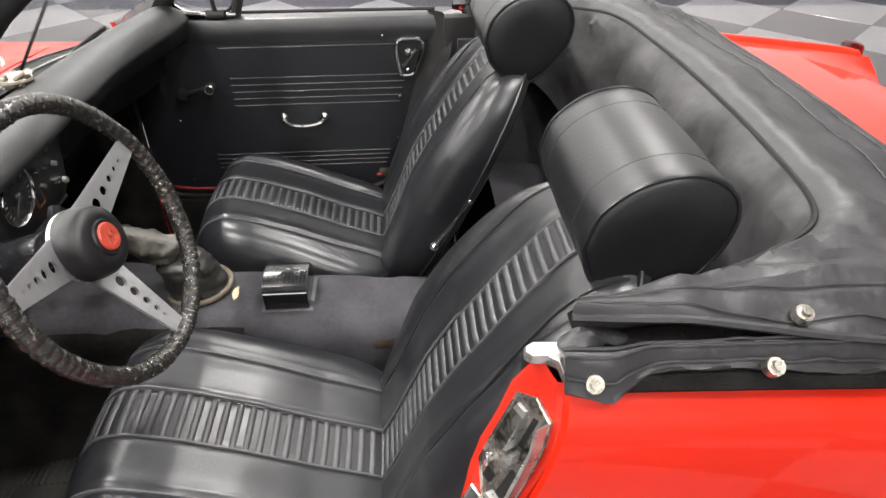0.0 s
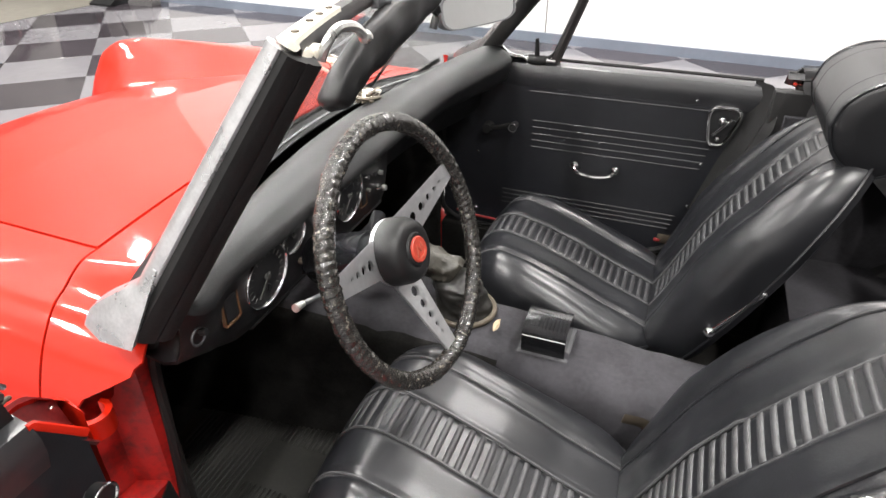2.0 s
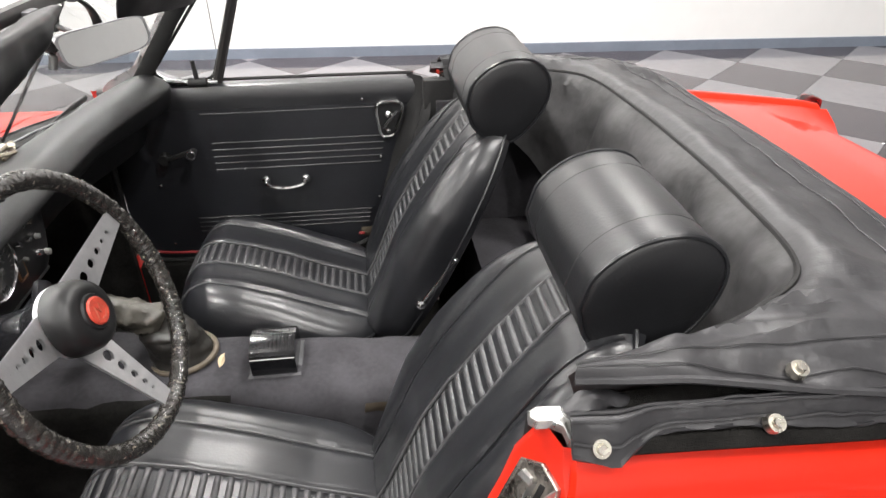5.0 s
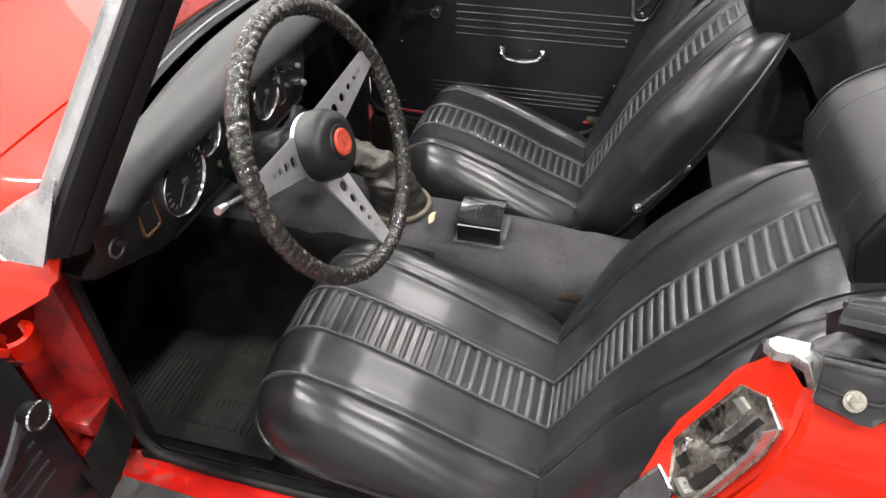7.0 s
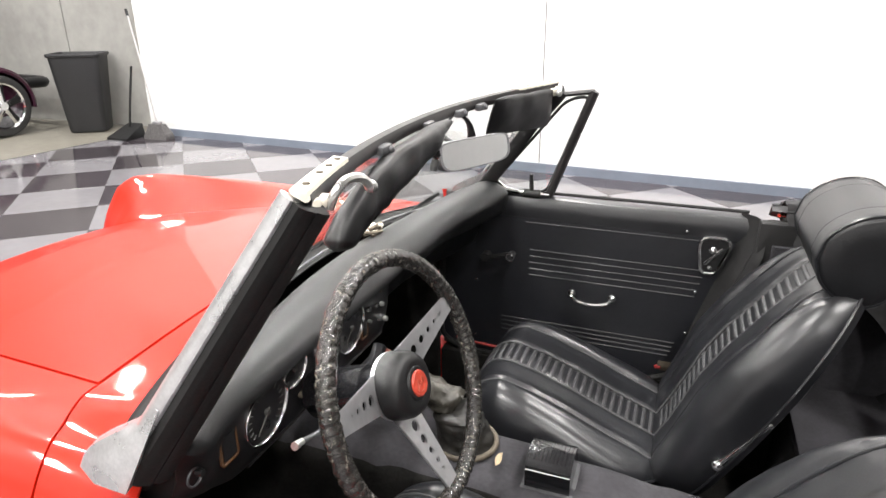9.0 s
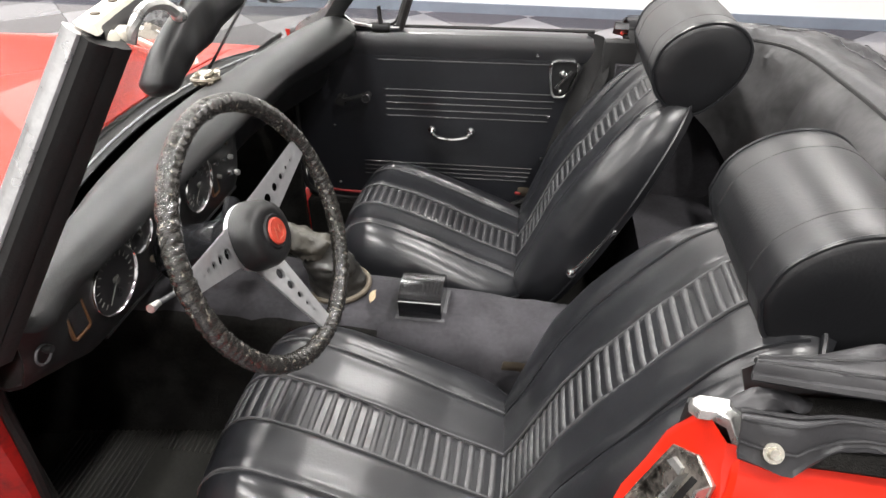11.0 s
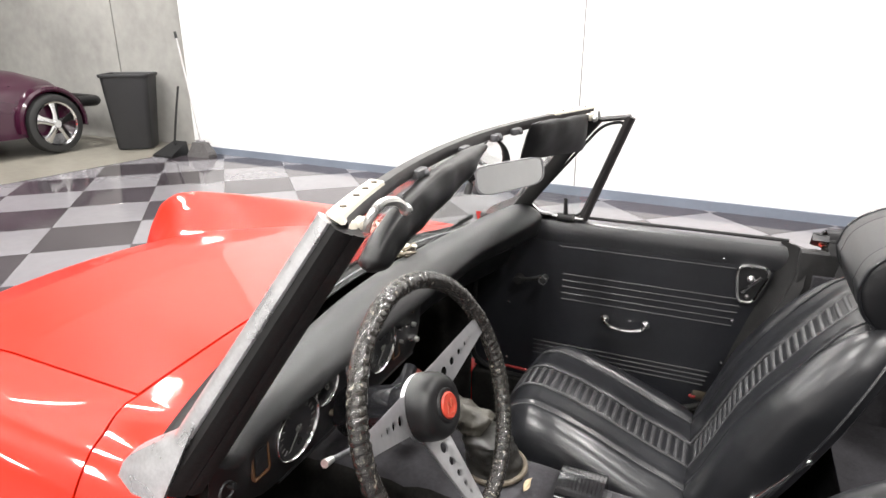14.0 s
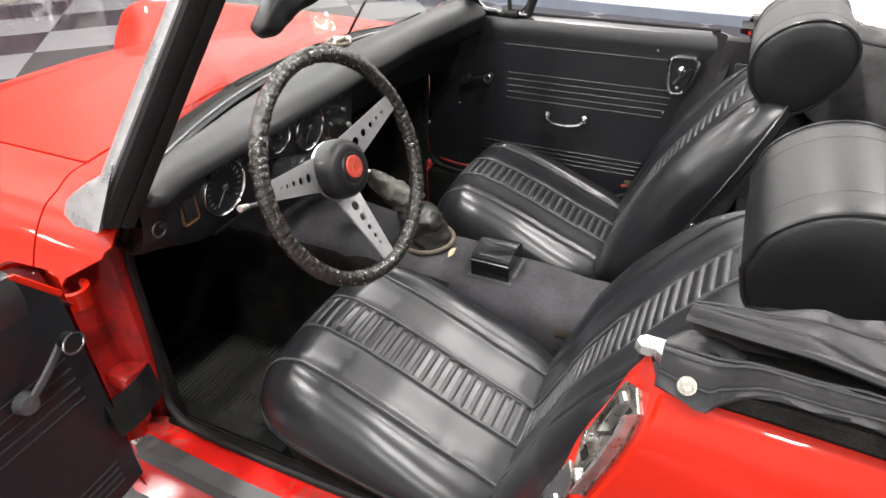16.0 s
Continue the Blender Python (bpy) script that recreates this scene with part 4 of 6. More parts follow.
    tube(bm, [D, C], 0.0125, 8, flat=1.0, up=(0, 1, 0))
    put("rear_post", bm, "black_paint", quarter)
    rubber = bmesh.new()
    e = [Vector(A) + Vector((0.024, 0, 0.008)), Vector(B) + Vector((0.006, 0, -0.014)), Vector(C) + Vector((-0.010, 0, -0.010)), Vector(D) + Vector((-0.008, 0, 0.008))]
    if side < 0:
        e[0], e[1], e[3] = Vector((-0.704, 0.632, 0.900)), Vector((-0.548, 0.632, 1.116)), Vector((-0.513, 0.632, 0.905))
        bm2 = bmesh.new()
        ring = [Vector(A), Vector(B), e[1], *rounded(e)[:17:-1], Vector((-0.60, 0.632, 0.905)), Vector((-0.60, 0.632, 0.864)), Vector((-0.74, 0.632, 0.864))]
        vs = skin(bm2, [[p + Vector((0, o, 0)) for p in ring] for o in (-0.004, 0.004)], closed_u=True, caps=True)
        bm3 = bmesh.new()
        tube(bm3, [Vector(A) + Vector((-0.009, -0.003, 0.0065)), Vector(B) + Vector((-0.009, -0.003, 0.0065))], 0.0032, 6)
        put("edge_bead", bm3, "chrome", quarter, "bright bead along the frame edge")
        put("corner_plate", bm2, "plastic", quarter, "black front corner plate", smooth=False)
    path = rounded(e)
    tube(rubber, path, 0.0040 if side > 0 else 0.0065, 8, closed=True, up=(0, 1, 0))
    put("glass_rubber", rubber, "rubber" if side > 0 else "gloss_black", quarter)
    if side < 0:
        mid = (e[0] + e[1] + e[2] + e[3]) / 4
        bm = bmesh.new()
        tube(bm, [p + (mid - p).normalized() * 0.0075 + Vector((0, -0.004, 0)) for p in path], 0.0016, 6, closed=True, up=(0, 1, 0))
        put("glass_trim", bm, "tan", quarter, "thin dull trim round the pane")
        bm = bmesh.new()
        tube(bm, [p + (p - mid).normalized() * 0.017 + Vector((0, -0.004, 0)) for p in path[13:] + path[:3]], 0.0018, 6, up=(0, 1, 0))
        put("frame_line", bm, "clip", quarter, "raised worn line round the frame")
    bm = bmesh.new()
    vs = [bm.verts.new(p + Vector((0, o, 0))) for o in (-0.0015, 0.0015) for p in e]
    bm.faces.new(vs[:4])
    bm.faces.new(vs[4:])
    for i in range(4):
        bm.faces.new((vs[i], vs[(i + 1) % 4], vs[4 + (i + 1) % 4], vs[4 + i]))
    put("pane", bm, "glass", quarter, smooth=False)
    bm = bmesh.new()
    box(bm, (-0.66, 0.618, 0.868), (-0.50, 0.645, 0.878), 0.004)
    tube(bm, curve([(-0.655, 0.618, 0.905), (-0.62, 0.608, 0.884), (-0.585, 0.612, 0.878)], 4), 0.006, 6)
    if side < 0:
        tube(bm, [(-0.672, 0.624, 0.900), (-0.60, 0.622, 0.901), (-0.515, 0.622, 0.901)], 0.0055, 8)
    put("lower_rail", bm, "chrome", quarter, "chrome lower rail")
    bm = bmesh.new()
    rod(bm, (-0.548, 0.612, 0.872), (-0.55, 0.606, 0.93), 0.007, 0.005, 8)
    rod(bm, (-0.57, 0.612, 0.876), (-0.525, 0.612, 0.876), 0.012, n=10)
    put("catch", bm, "rubber", quarter, "black window catch")
    # waist seal line and outer lip
    bm = bmesh.new()
    tube(bm, [(-0.50, 0.655, 0.869), (-0.25, 0.655, 0.869), (0.0, 0.655, 0.868)], 0.0045, 6)
    put("waist_seal", bm, "rubber")


OPEN = 88
door(1)
door(-1)


# ---- windscreen ----
def rail_point(y, dz=0.0, dx=0.0):
    return Vector((-0.605 + (0.088 if y < 0 else 0.122) * (y / 0.54) ** 2 + dx, y, 1.172 + dz + 0.007 * (y / 0.54) ** 2))


def base_point(y, dz=0.0):
    return Vector((-0.86 + 0.125 * (y / 0.62) ** 2, y, 0.868 - 0.035 * (y / 0.62) ** 2 + dz))


screen = None
bm = bmesh.new()
ys = np.linspace(-0.535, 0.535, 41)
prof = [(-0.008, -0.014), (0.009, -0.014), (0.011, -0.004), (0.008, 0.004), (-0.005, 0.005), (-0.010, 0.0)]
skin(bm, [[rail_point(y, dz, dx) for dx, dz in prof] for y in ys], closed_u=True, caps=True)
screen = part("windscreen", bm, "black_paint", car, "worn dark windscreen top rail")
# the pale mounting strips on top of the rail at its two ends
for s in (1, -1):
    bm = bmesh.new()
    yy = np.linspace(0.38, 0.545, 14)
    prof = [(-0.011, 0.007), (0.008, 0.006), (0.010, -0.003), (0.006, -0.004), (-0.009, 0.003)]
    skin(bm, [[rail_point(s * y, dz, dx) for dx, dz in prof] for y in yy], closed_u=True, caps=True)
    strip = part("mounting_strip", bm, "cream", screen, "cream painted mounting strip with screw holes")
    for y in (0.395, 0.43, 0.465, 0.515):
        bm = bmesh.new()
        p = rail_point(s * y, 0.0065, -0.001)
        rod(bm, p - Vector((0, 0, 0.002)), p + Vector((0, 0, 0.0015)), 0.0042, n=10)
        part("screw", bm, "tan", strip)
for s in (1, -1):
    # silver outer pillar and black rubber inner pillar
    top, low = Vector((-0.520 if s < 0 else -0.480, s * 0.545, 1.178)), Vector((-0.720, s * 0.624, 0.861))
    ax = (top - low).normalized()
    side = Vector((-0.25, s * 1.0, 0.0))
    side = (side - side.dot(ax) * ax).normalized()
    back = ax.cross(side) * (1 if s < 0 else -1)
    if back.x < 0:
        back = -back

    def sweep(bm, prof):
        skin(bm, [[low.lerp(top, t) + side * u * (1 + 0.15 * (1 - t)) + back * v * (1 + 0.25 * (1 - t)) for u, v in prof] for t in np.linspace(0, 1, 12)], closed_u=True, caps=True)

    bm = bmesh.new()
    sweep(bm, [(0.010, -0.012), (0.012, -0.005), (0.010, 0.003), (0.004, 0.006), (-0.004, 0.006), (-0.006, -0.002), (0.001, -0.013), (0.006, -0.015)])
    part("pillar", bm, "alu", screen, "dull polished aluminium windscreen pillar")
    bm = bmesh.new()
    sweep(bm, [(0.007, 0.004), (0.008, 0.013), (0.004, 0.0165), (0.001, 0.0185), (-0.004, 0.0200), (-0.009, 0.0222), (-0.013, 0.0212), (-0.018, 0.0242), (-0.030, 0.025), (-0.036, 0.013), (-0.033, -0.006), (-0.005, -0.007)])
    part("pillar_rubber", bm, "rubber", screen, "black rubber pillar seal")
    # foot bracket: a rounded plate on the scuttle that runs up into the pillar
    bm = bmesh.new()
    rows = []
    for k in range(12):
        t = k / 11
        w = 0.072 * (1 - smooth_step(0.15, 0.95, t)) + 0.002
        c = low + ax * (0.105 * t) + Vector((0.008 - 0.016 * t, s * 0.004, -0.012 * (1 - t)))
        lo_ = c + Vector((0.006, s * (0.016 - 0.006 * t), 0))
        rows.append([lo_, c + Vector((-w * 0.5, s * (0.018 - 0.010 * t), 0.003)), c + Vector((-w, s * 0.004, 0.006)), c + Vector((-w * 1.03, -s * 0.012, 0.008)), c + Vector((-w * 0.4, -s * 0.014, 0.012)), c + Vector((0.004, -s * 0.008, 0.006))])
    skin(bm, rows, closed_u=True, caps=True)
    part("foot_bracket", bm, "alu", screen, "dull aluminium pillar foot")
    # corner casting and hood clamp
    bm = bmesh.new()
    ox = 0.0 if s < 0 else 0.035
    box(bm, (-0.530 + ox, s * 0.512, 1.150), (-0.508 + ox, s * 0.536, 1.174), 0.007)
    box(bm, (-0.526 + ox, s * 0.490, 1.158), (-0.507 + ox, s * 0.514, 1.171), 0.005)
    part("corner_casting", bm, "cream", screen, "chipped cream corner casting")
    bm = bmesh.new()
    path = curve([(x + ox, s * y, z) for x, y, z in ((-0.508, 0.505, 1.158), (-0.502, 0.50, 1.174), (-0.498, 0.482, 1.184), (-0.494, 0.458, 1.180), (-0.492, 0.443, 1.168))], 5)
    tube(bm, path, 0.0052, 8)
    ball(bm, (-0.492 + ox, s * 0.441, 1.167), 0.0075, 12)
    part("hood_clamp", bm, "glint", screen, "hooked pale metal hood clamp")
for y in (-0.24, -0.03, 0.12, 0.21, 0.30):
    bm = bmesh.new()
    p = rail_point(y, -0.012, 0.014)
    box(bm, p - Vector((0.008, 0.018, 0.006)), p + Vector((0.008, 0.018, 0.008)), 0.004)
    ball(bm, p + Vector((0.008, 0.006, 0)), 0.006, 8)
    part("rail_clip", bm, "clip", screen)
# glass, lower rubber
bm = bmesh.new()
rows = []
for y in np.linspace(-1, 1, 25):
    rows.append([base_point(y * 0.61, 0.006).lerp(rail_point(y * 0.53, -0.014), t) for t in np.linspace(0, 1, 8)])
skin(bm, rows)
thick(bm, 0.004)
g = part("pane", bm, "glass", screen, "clear curved windscreen glass")
g.visible_shadow = False
bm = bmesh.new()
tube(bm, [base_point(y, 0.002) + Vector((-0.016, 0, 0)) for y in np.linspace(-0.61, 0.61, 41)], 0.032, 10, flat=0.42)
part("lower_seal", bm, "rubber", screen, "wide black rubber seal under the glass")
for dx, dz, r in ((0.010, 0.012, 0.0028), (-0.028, 0.012, 0.0022)):
    bm = bmesh.new()
    tube(bm, [base_point(y, dz) + Vector((dx, 0, 0)) for y in np.linspace(-0.60, 0.60, 41)], r, 6)
    part("bright_bead", bm, "steel_grey", screen, "thin bright bead along the glass")

# sun visors
def visor(a, b, drop_a, drop_b, fat):
    """A padded visor between its two upper corners a and b; drop: the way down at each end."""
    bm = bmesh.new()
    a, b, da, db = Vector(a), Vector(b), Vector(drop_a), Vector(drop_b)
    nrm = (b - a).cross(da).normalized()
    rows = []
    for i in range(15):
        u = i / 14
        row = []
        for k in range(20):
            ang = 2 * math.pi * k / 20
            v = 0.5 - 0.5 * math.cos(ang)
            e = 1 - 0.86 * abs(2 * u - 1) ** 7
            p = a.lerp(b, u) + da.lerp(db, u) * (0.5 + (v - 0.5) * (0.9 + 0.1 * e))
            f = fat * e * (1 if math.sin(ang) > 0 else -1) * abs(math.sin(ang)) ** 0.6
            f += 0.006 * noise.noise(p * 14) + 0.003 * noise.noise(p * 40)
            row.append(p + nrm * f)
        rows.append(row)
    skin(bm, rows, closed_u=True, caps=True)
    return part("sun_visor", bm, "pad", screen, "soft black padded sun visor")


def limp_visor(stations, fat):
    """A limp padded visor: stations give the upper and the lower edge, as (across, height), along it."""
    bm = bmesh.new()
    up = curve([(0, *a) for a, b in stations], 6)
    lo = curve([(0, *b) for a, b in stations], 6)
    rows = []
    for i, (a, b) in enumerate(zip(up, lo)):
        u = i / (len(up) - 1)
        e = min(1, 7 * u + 0.15, 7 * (1 - u) + 0.1) ** 0.5
        row = []
        for k in range(22):
            ang = 2 * math.pi * k / 22
            v = 0.5 - 0.5 * math.cos(ang)
            p = a.lerp(b, v)
            x = -0.560 - 0.008 * v
            f = fat * e * (1 if math.sin(ang) > 0 else -1) * abs(math.sin(ang)) ** 0.7
            f += 0.006 * noise.noise(Vector((p.y * 16, p.z * 22, 3))) + 0.003 * noise.noise(Vector((p.y * 45, p.z * 20, 8)))
            row.append((x + f, p.y, p.z))
        rows.append(row)
    skin(bm, rows, closed_u=True, caps=True)
    return part("sun_visor", bm, "pad", screen, "soft black padded sun visor")


limp_visor([((-0.020, 1.172), (-0.004, 1.162)), ((-0.10, 1.170), (-0.050, 1.143)), ((-0.205, 1.163), (-0.105, 1.120)), ((-0.295, 1.149), (-0.190, 1.102)), ((-0.34, 1.134), (-0.270, 1.088)), ((-0.388, 1.110), (-0.330, 1.080)), ((-0.408, 1.088), (-0.376, 1.066)), ((-0.411, 1.076), (-0.396, 1.064))], 0.020)
visor((-0.548, 0.235, 1.178), (-0.478, 0.490, 1.172), (-0.022, 0.0, -0.082), (-0.012, 0.0, -0.090), 0.012)
for y0 in (-0.05, 0.13):
    bm = bmesh.new()
    p = rail_point(y0, -0.014, 0.01)
    tube(bm, curve([p, p + Vector((0.012, 0.015, -0.02)), p + Vector((0.015, 0.025, -0.05)), p + Vector((0.012, 0.018, -0.075))], 4), 0.009, 8, flat=0.4)
    part("visor_bracket", bm, "plastic", screen)
# mirror on its stay rod
bm = bmesh.new()
c, yaw = Vector(MIRROR_AT), radians(MIRROR_YAW)
right, upv = Vector((-math.sin(yaw), math.cos(yaw), MIRROR_LEAN)).normalized(), Vector((-0.14, 0, 1)).normalized()
nrm = right.cross(upv).normalized()
outline = []
for k in range(32):
    a = 2 * math.pi * k / 32
    ca, sa = math.cos(a), math.sin(a)
    outline.append((0.118 * (1 if ca > 0 else -1) * abs(ca) ** 0.35, 0.028 * (1 if sa > 0 else -1) * abs(sa) ** 0.5 + 0.004 * ca * ca))
rows = []
for o, k in ((0.004, 0.94), (0.004, 1.0), (-0.010, 1.0), (-0.022, 0.7)):
    rows.append([c + right * u * k + upv * v * k + nrm * o for u, v in outline])
vs = skin(bm, rows, closed_u=True)
bm.faces.new(vs[-1])
mirror = part("rear_view_mirror", bm, "steel_grey", screen, "rounded interior rear-view mirror")
bm = bmesh.new()
bm.faces.new([bm.verts.new(c + right * u * 0.95 + upv * v * 0.95 + nrm * 0.0035) for u, v in outline])
part("mirror_glass", bm, "mirror", mirror, "silvered mirror glass", smooth=False)
bm = bmesh.new()
rod(bm, (-0.850, 0.245, 0.880), rail_point(0.11, -0.01, 0.004), 0.0032, n=8)
part("stay_rod", bm, "rubber", screen, "thin dark windscreen stay rod")
bm = bmesh.new()
q = rail_point(0.11, -0.01, 0.004).lerp(Vector((-0.850, 0.245, 0.880)), 0.16)
rod(bm, q, c - nrm * 0.02, 0.005, n=8)
box(bm, q - Vector((0.009, 0.009, 0.012)), q + Vector((0.009, 0.009, 0.012)), 0.003)
part("mirror_arm", bm, "plastic", screen)

# wiper arms, vent slot and a loose cable bundle at the foot of the glass
for y0, y1 in ((-0.30, 0.02), (0.14, 0.44)):
    bm = bmesh.new()
    a, b = base_point(y0, 0.002) + Vector((-0.028, 0, 0)), base_point(y1, 0.014) + Vector((-0.012, 0, 0))
    tube(bm, curve([a, (a + b) / 2 + Vector((-0.02, 0, 0.008)), b], 6), 0.004, 6)
    tube(bm, curve([b + Vector((0.0, -0.17, -0.004)), b + Vector((-0.004, 0, 0.0)), b + Vector((0, 0.13, 0.0))], 6), 0.0045, 6, flat=1.5)
    rod(bm, a + Vector((0, 0, -0.03)), a + Vector((0, 0, 0.008)), 0.014, n=12)
    part("wiper", bm, "plastic", car, "thin dark windscreen wiper")
rnd = random.Random(5)
bundle = thing("cable_bundle", "tangled cream cable and wire on the dash top", "cable", (-0.785, 0.115, 0.900))
for k in range(7):
    bm = bmesh.new()
    pts = [(rnd.uniform(-0.018, 0.018), rnd.uniform(-0.035, 0.035), rnd.uniform(-0.006, 0.012)) for _ in range(5)]
    tube(bm, curve(pts, 5), 0.0028 + 0.0015 * rnd.random(), 6)
    part("strand", bm, "tan" if k % 3 else "cream", bundle)

# ---- dash ----
def dash_rear(y):
    return -0.672 + (0.07 * smooth_step(0.2, 0.6, y) if y > 0 else 0.03 * smooth_step(-0.5, -0.62, y))


bm = bmesh.new()
rows = []
for y in [-0.588, -0.586, -0.580, -0.570] + list(np.linspace(-0.555, 0.58, 58)) + [0.588, 0.594, 0.598, 0.600]:
    f = base_point(y).x + 0.035
    r = dash_rear(y)
    top = 0.892 + 0.014 * smooth_step(0.2, 0.6, y)
    deep = smooth_step(0.03, 0.10, y)
    bot = min(0.866 - 0.03 * deep, top - 0.026)
    pts = [(f, 0.858), (f + 0.03, top - 0.004), ((f + r) / 2 - 0.01, top + 0.006), (r - 0.045, top + 0.004), (r - 0.020, top - 0.006), (r - 0.004, top - 0.020), (r, top - 0.034), (r - 0.010, bot - 0.004), (r - 0.032, bot - 0.004)]
    k_end = (1 - max(0.0, (-y - 0.55) / 0.0382, (y - 0.565) / 0.0355) ** 2) ** 0.5
    pts = [(r - 0.05 + (a - r + 0.05) * k_end, top - 0.02 + (b - top + 0.02) * k_end) for a, b in pts]
    rows.append([(p.x, y, p.y + 0.0012 * noise.noise(Vector((p.x * 9, y * 9, 1)))) for p in curve([(a, b, 0) for a, b in pts], 4)])
skin(bm, rows)
dash = part("dashboard", bm, "pad", car, "black vinyl padded dashboard top")
bm = bmesh.new()
rows = []
for y in np.linspace(-0.575, 0.575, 60):
    f = dash_rear(y) - 0.014 - 0.06 * smooth_step(0.0, 0.04, y)
    up = 0.035 * smooth_step(-0.46, -0.56, y)
    f -= 0.045 * smooth_step(-0.53, -0.60, y)
    pts = [(f - 0.004, 0.858), (f - 0.010, 0.80 + up * 0.4), (f - 0.018, 0.755 + up), (f - 0.028, 0.735 + up), (f - 0.05, 0.726 + up), (f - 0.12, 0.74 + up)]
    rows.append([(a, y, b) for a, b in pts])
skin(bm, rows)
thick(bm, 0.004)
part("dash_panel", bm, "plastic", dash, "black crackle instrument panel")
bm = bmesh.new()
tube(bm, [(dash_rear(y) - 0.045, y, 0.728) for y in np.linspace(-0.44, 0.0, 12)], 0.006, 8)
part("dash_lower_roll", bm, "plastic", dash)


def face_x(z, y=-0.3):
    return dash_rear(y) - 0.0145 + interp(z, [0.735, 0.80, 0.858], [-0.022, -0.010, -0.004])


def gauge(name, y, z, r, needle, marks, label):
    nrm = Vector((1, 0, -0.12)).normalized()
    c = Vector((face_x(z), y, z)) + nrm * 0.002
    ey, ez = Vector((0, 1, 0)), nrm.cross(Vector((0, 1, 0)))
    bm = bmesh.new()
    prof = [(r, 0.0), (r * 1.005, 0.006), (r * 0.985, 0.008), (r * 0.96, 0.0065), (r * 0.95, 0.003)]
    skin(bm, [[c + nrm * o + q * (ey * math.cos(a) + ez * math.sin(a)) for q, o in prof] for a in (2 * math.pi * k / 40 for k in range(40))], closed_v=True)
    g = part(name, bm, "chrome", dash, label)
    bm = bmesh.new()
    bm.faces.new([bm.verts.new(c + nrm * 0.0035 + 0.96 * r * (ey * math.cos(a) + ez * math.sin(a))) for a in (2 * math.pi * k / 40 for k in range(40))])
    part("dial", bm, "dial", g, "black dial", smooth=False)
    bm = bmesh.new()
    for k in range(marks):
        a = math.radians(225 - 270 * k / (marks - 1))
        d = ey * math.cos(a) + ez * math.sin(a)
        rod(bm, c + nrm * 0.0045 + d * r * 0.68, c + nrm * 0.0045 + d * r * 0.82, r * 0.016, n=5)
    part("scale_marks", bm, "white", g)
    bm = bmesh.new()
    d = ey * math.cos(math.radians(needle)) + ez * math.sin(math.radians(needle))
    rod(bm, c + nrm * 0.007 - d * r * 0.15, c + nrm * 0.007 + d * r * 0.7, r * 0.03, r * 0.015, n=6)
    rod(bm, c + nrm * 0.004, c + nrm * 0.009, r * 0.1, n=10)
    part("needle", bm, "white", g)
    return g


gauge("rev_counter", -0.416, 0.812, 0.050, 232, 17, "large round chrome-rimmed rev counter")
gauge("speedometer", -0.166, 0.822, 0.046, 235, 19, "large round chrome-rimmed speedometer")
gauge("small_gauge", -0.262, 0.842, 0.031, 110, 9, "small round chrome-rimmed gauge")
gauge("small_gauge", -0.345, 0.842, 0.030, 70, 9, "small round chrome-rimmed gauge")
for y, z, r, mt in ((-0.110, 0.862, 0.008, "tan"), (-0.085, 0.855, 0.008, "chrome"), (-0.060, 0.850, 0.007, "tan"), (-0.105, 0.832, 0.008, "chrome"), (-0.075, 0.825, 0.008, "chrome"), (-0.045, 0.815, 0.008, "glint"), (-0.095, 0.800, 0.007, "white"), (-0.05, 0.785, 0.009, "chrome"), (-0.02, 0.77, 0.010, "glint"), (-0.325, 0.782, 0.009, "tan"), (-0.555, 0.815, 0.009, "plastic"), (-0.30, 0.80, 0.006, "chrome")):
    bm = bmesh.new()
    p = Vector((face_x(z), y, z))
    rod(bm, p, p + Vector((0.008, 0, 0)), r * 0.45, n=10)
    rod(bm, p + Vector((0.006, 0, 0)), p + Vector((0.013, 0, 0)), r * 0.65, r * 0.5, n=12)
    part("switch_knob", bm, mt, dash, "small round dash knob")
for y, z, w, h in ((-0.497, 0.812, 0.016, 0.024), (-0.108, 0.79, 0.011, 0.018)):
    bm = bmesh.new()
    x = face_x(z)
    ring = [(x + 0.004, y + w * ca, z + h * sa) for ca, sa in ((1, 1), (-1, 1), (-1, -1), (1, -1))]
    tube(bm, [Vector(ring[i]).lerp(Vector(ring[(i + 1) % 4]), t) for i in range(4) for t in (0.08, 0.5, 0.92)], 0.0028, 6, closed=True, up=(1, 0, 0))
    sw = part("rocker_switch", bm, "amber", dash, "amber-edged rocker switch")
    bm = bmesh.new()
    box(bm, (x, y - w * 0.8, z - h * 0.8), (x + 0.008, y + w * 0.8, z + h * 0.8), 0.003)
    part("rocker", bm, "plastic", sw)
bm = bmesh.new()
p = Vector((face_x(0.81), -0.56, 0.81))
tube(bm, [p + Vector((0.004, 0.012 * math.cos(a), 0.012 * math.sin(a))) for a in (2 * math.pi * k / 24 for k in range(24))], 0.0018, 6, closed=True, up=(1, 0, 0))
part("switch_ring", bm, "clip", dash)

# ---- steering wheel ----
WC = Vector((-0.509, -0.307, 0.832))
wn = Vector((math.cos(radians(-3.96)) * math.cos(radians(20.08)), math.sin(radians(-3.96)) * math.cos(radians(20.08)), math.sin(radians(20.08))))
wu = Vector((0, 0, 1)).cross(wn).normalized()
wv = wn.cross(wu)
R_WHEEL = 0.1885


def wheel_at(r, a, o=0.0):
    return WC + r * (math.cos(a) * wu + math.sin(a) * wv) + o * wn


bm = bmesh.new()
rows = []
NR, NS = 640, 18
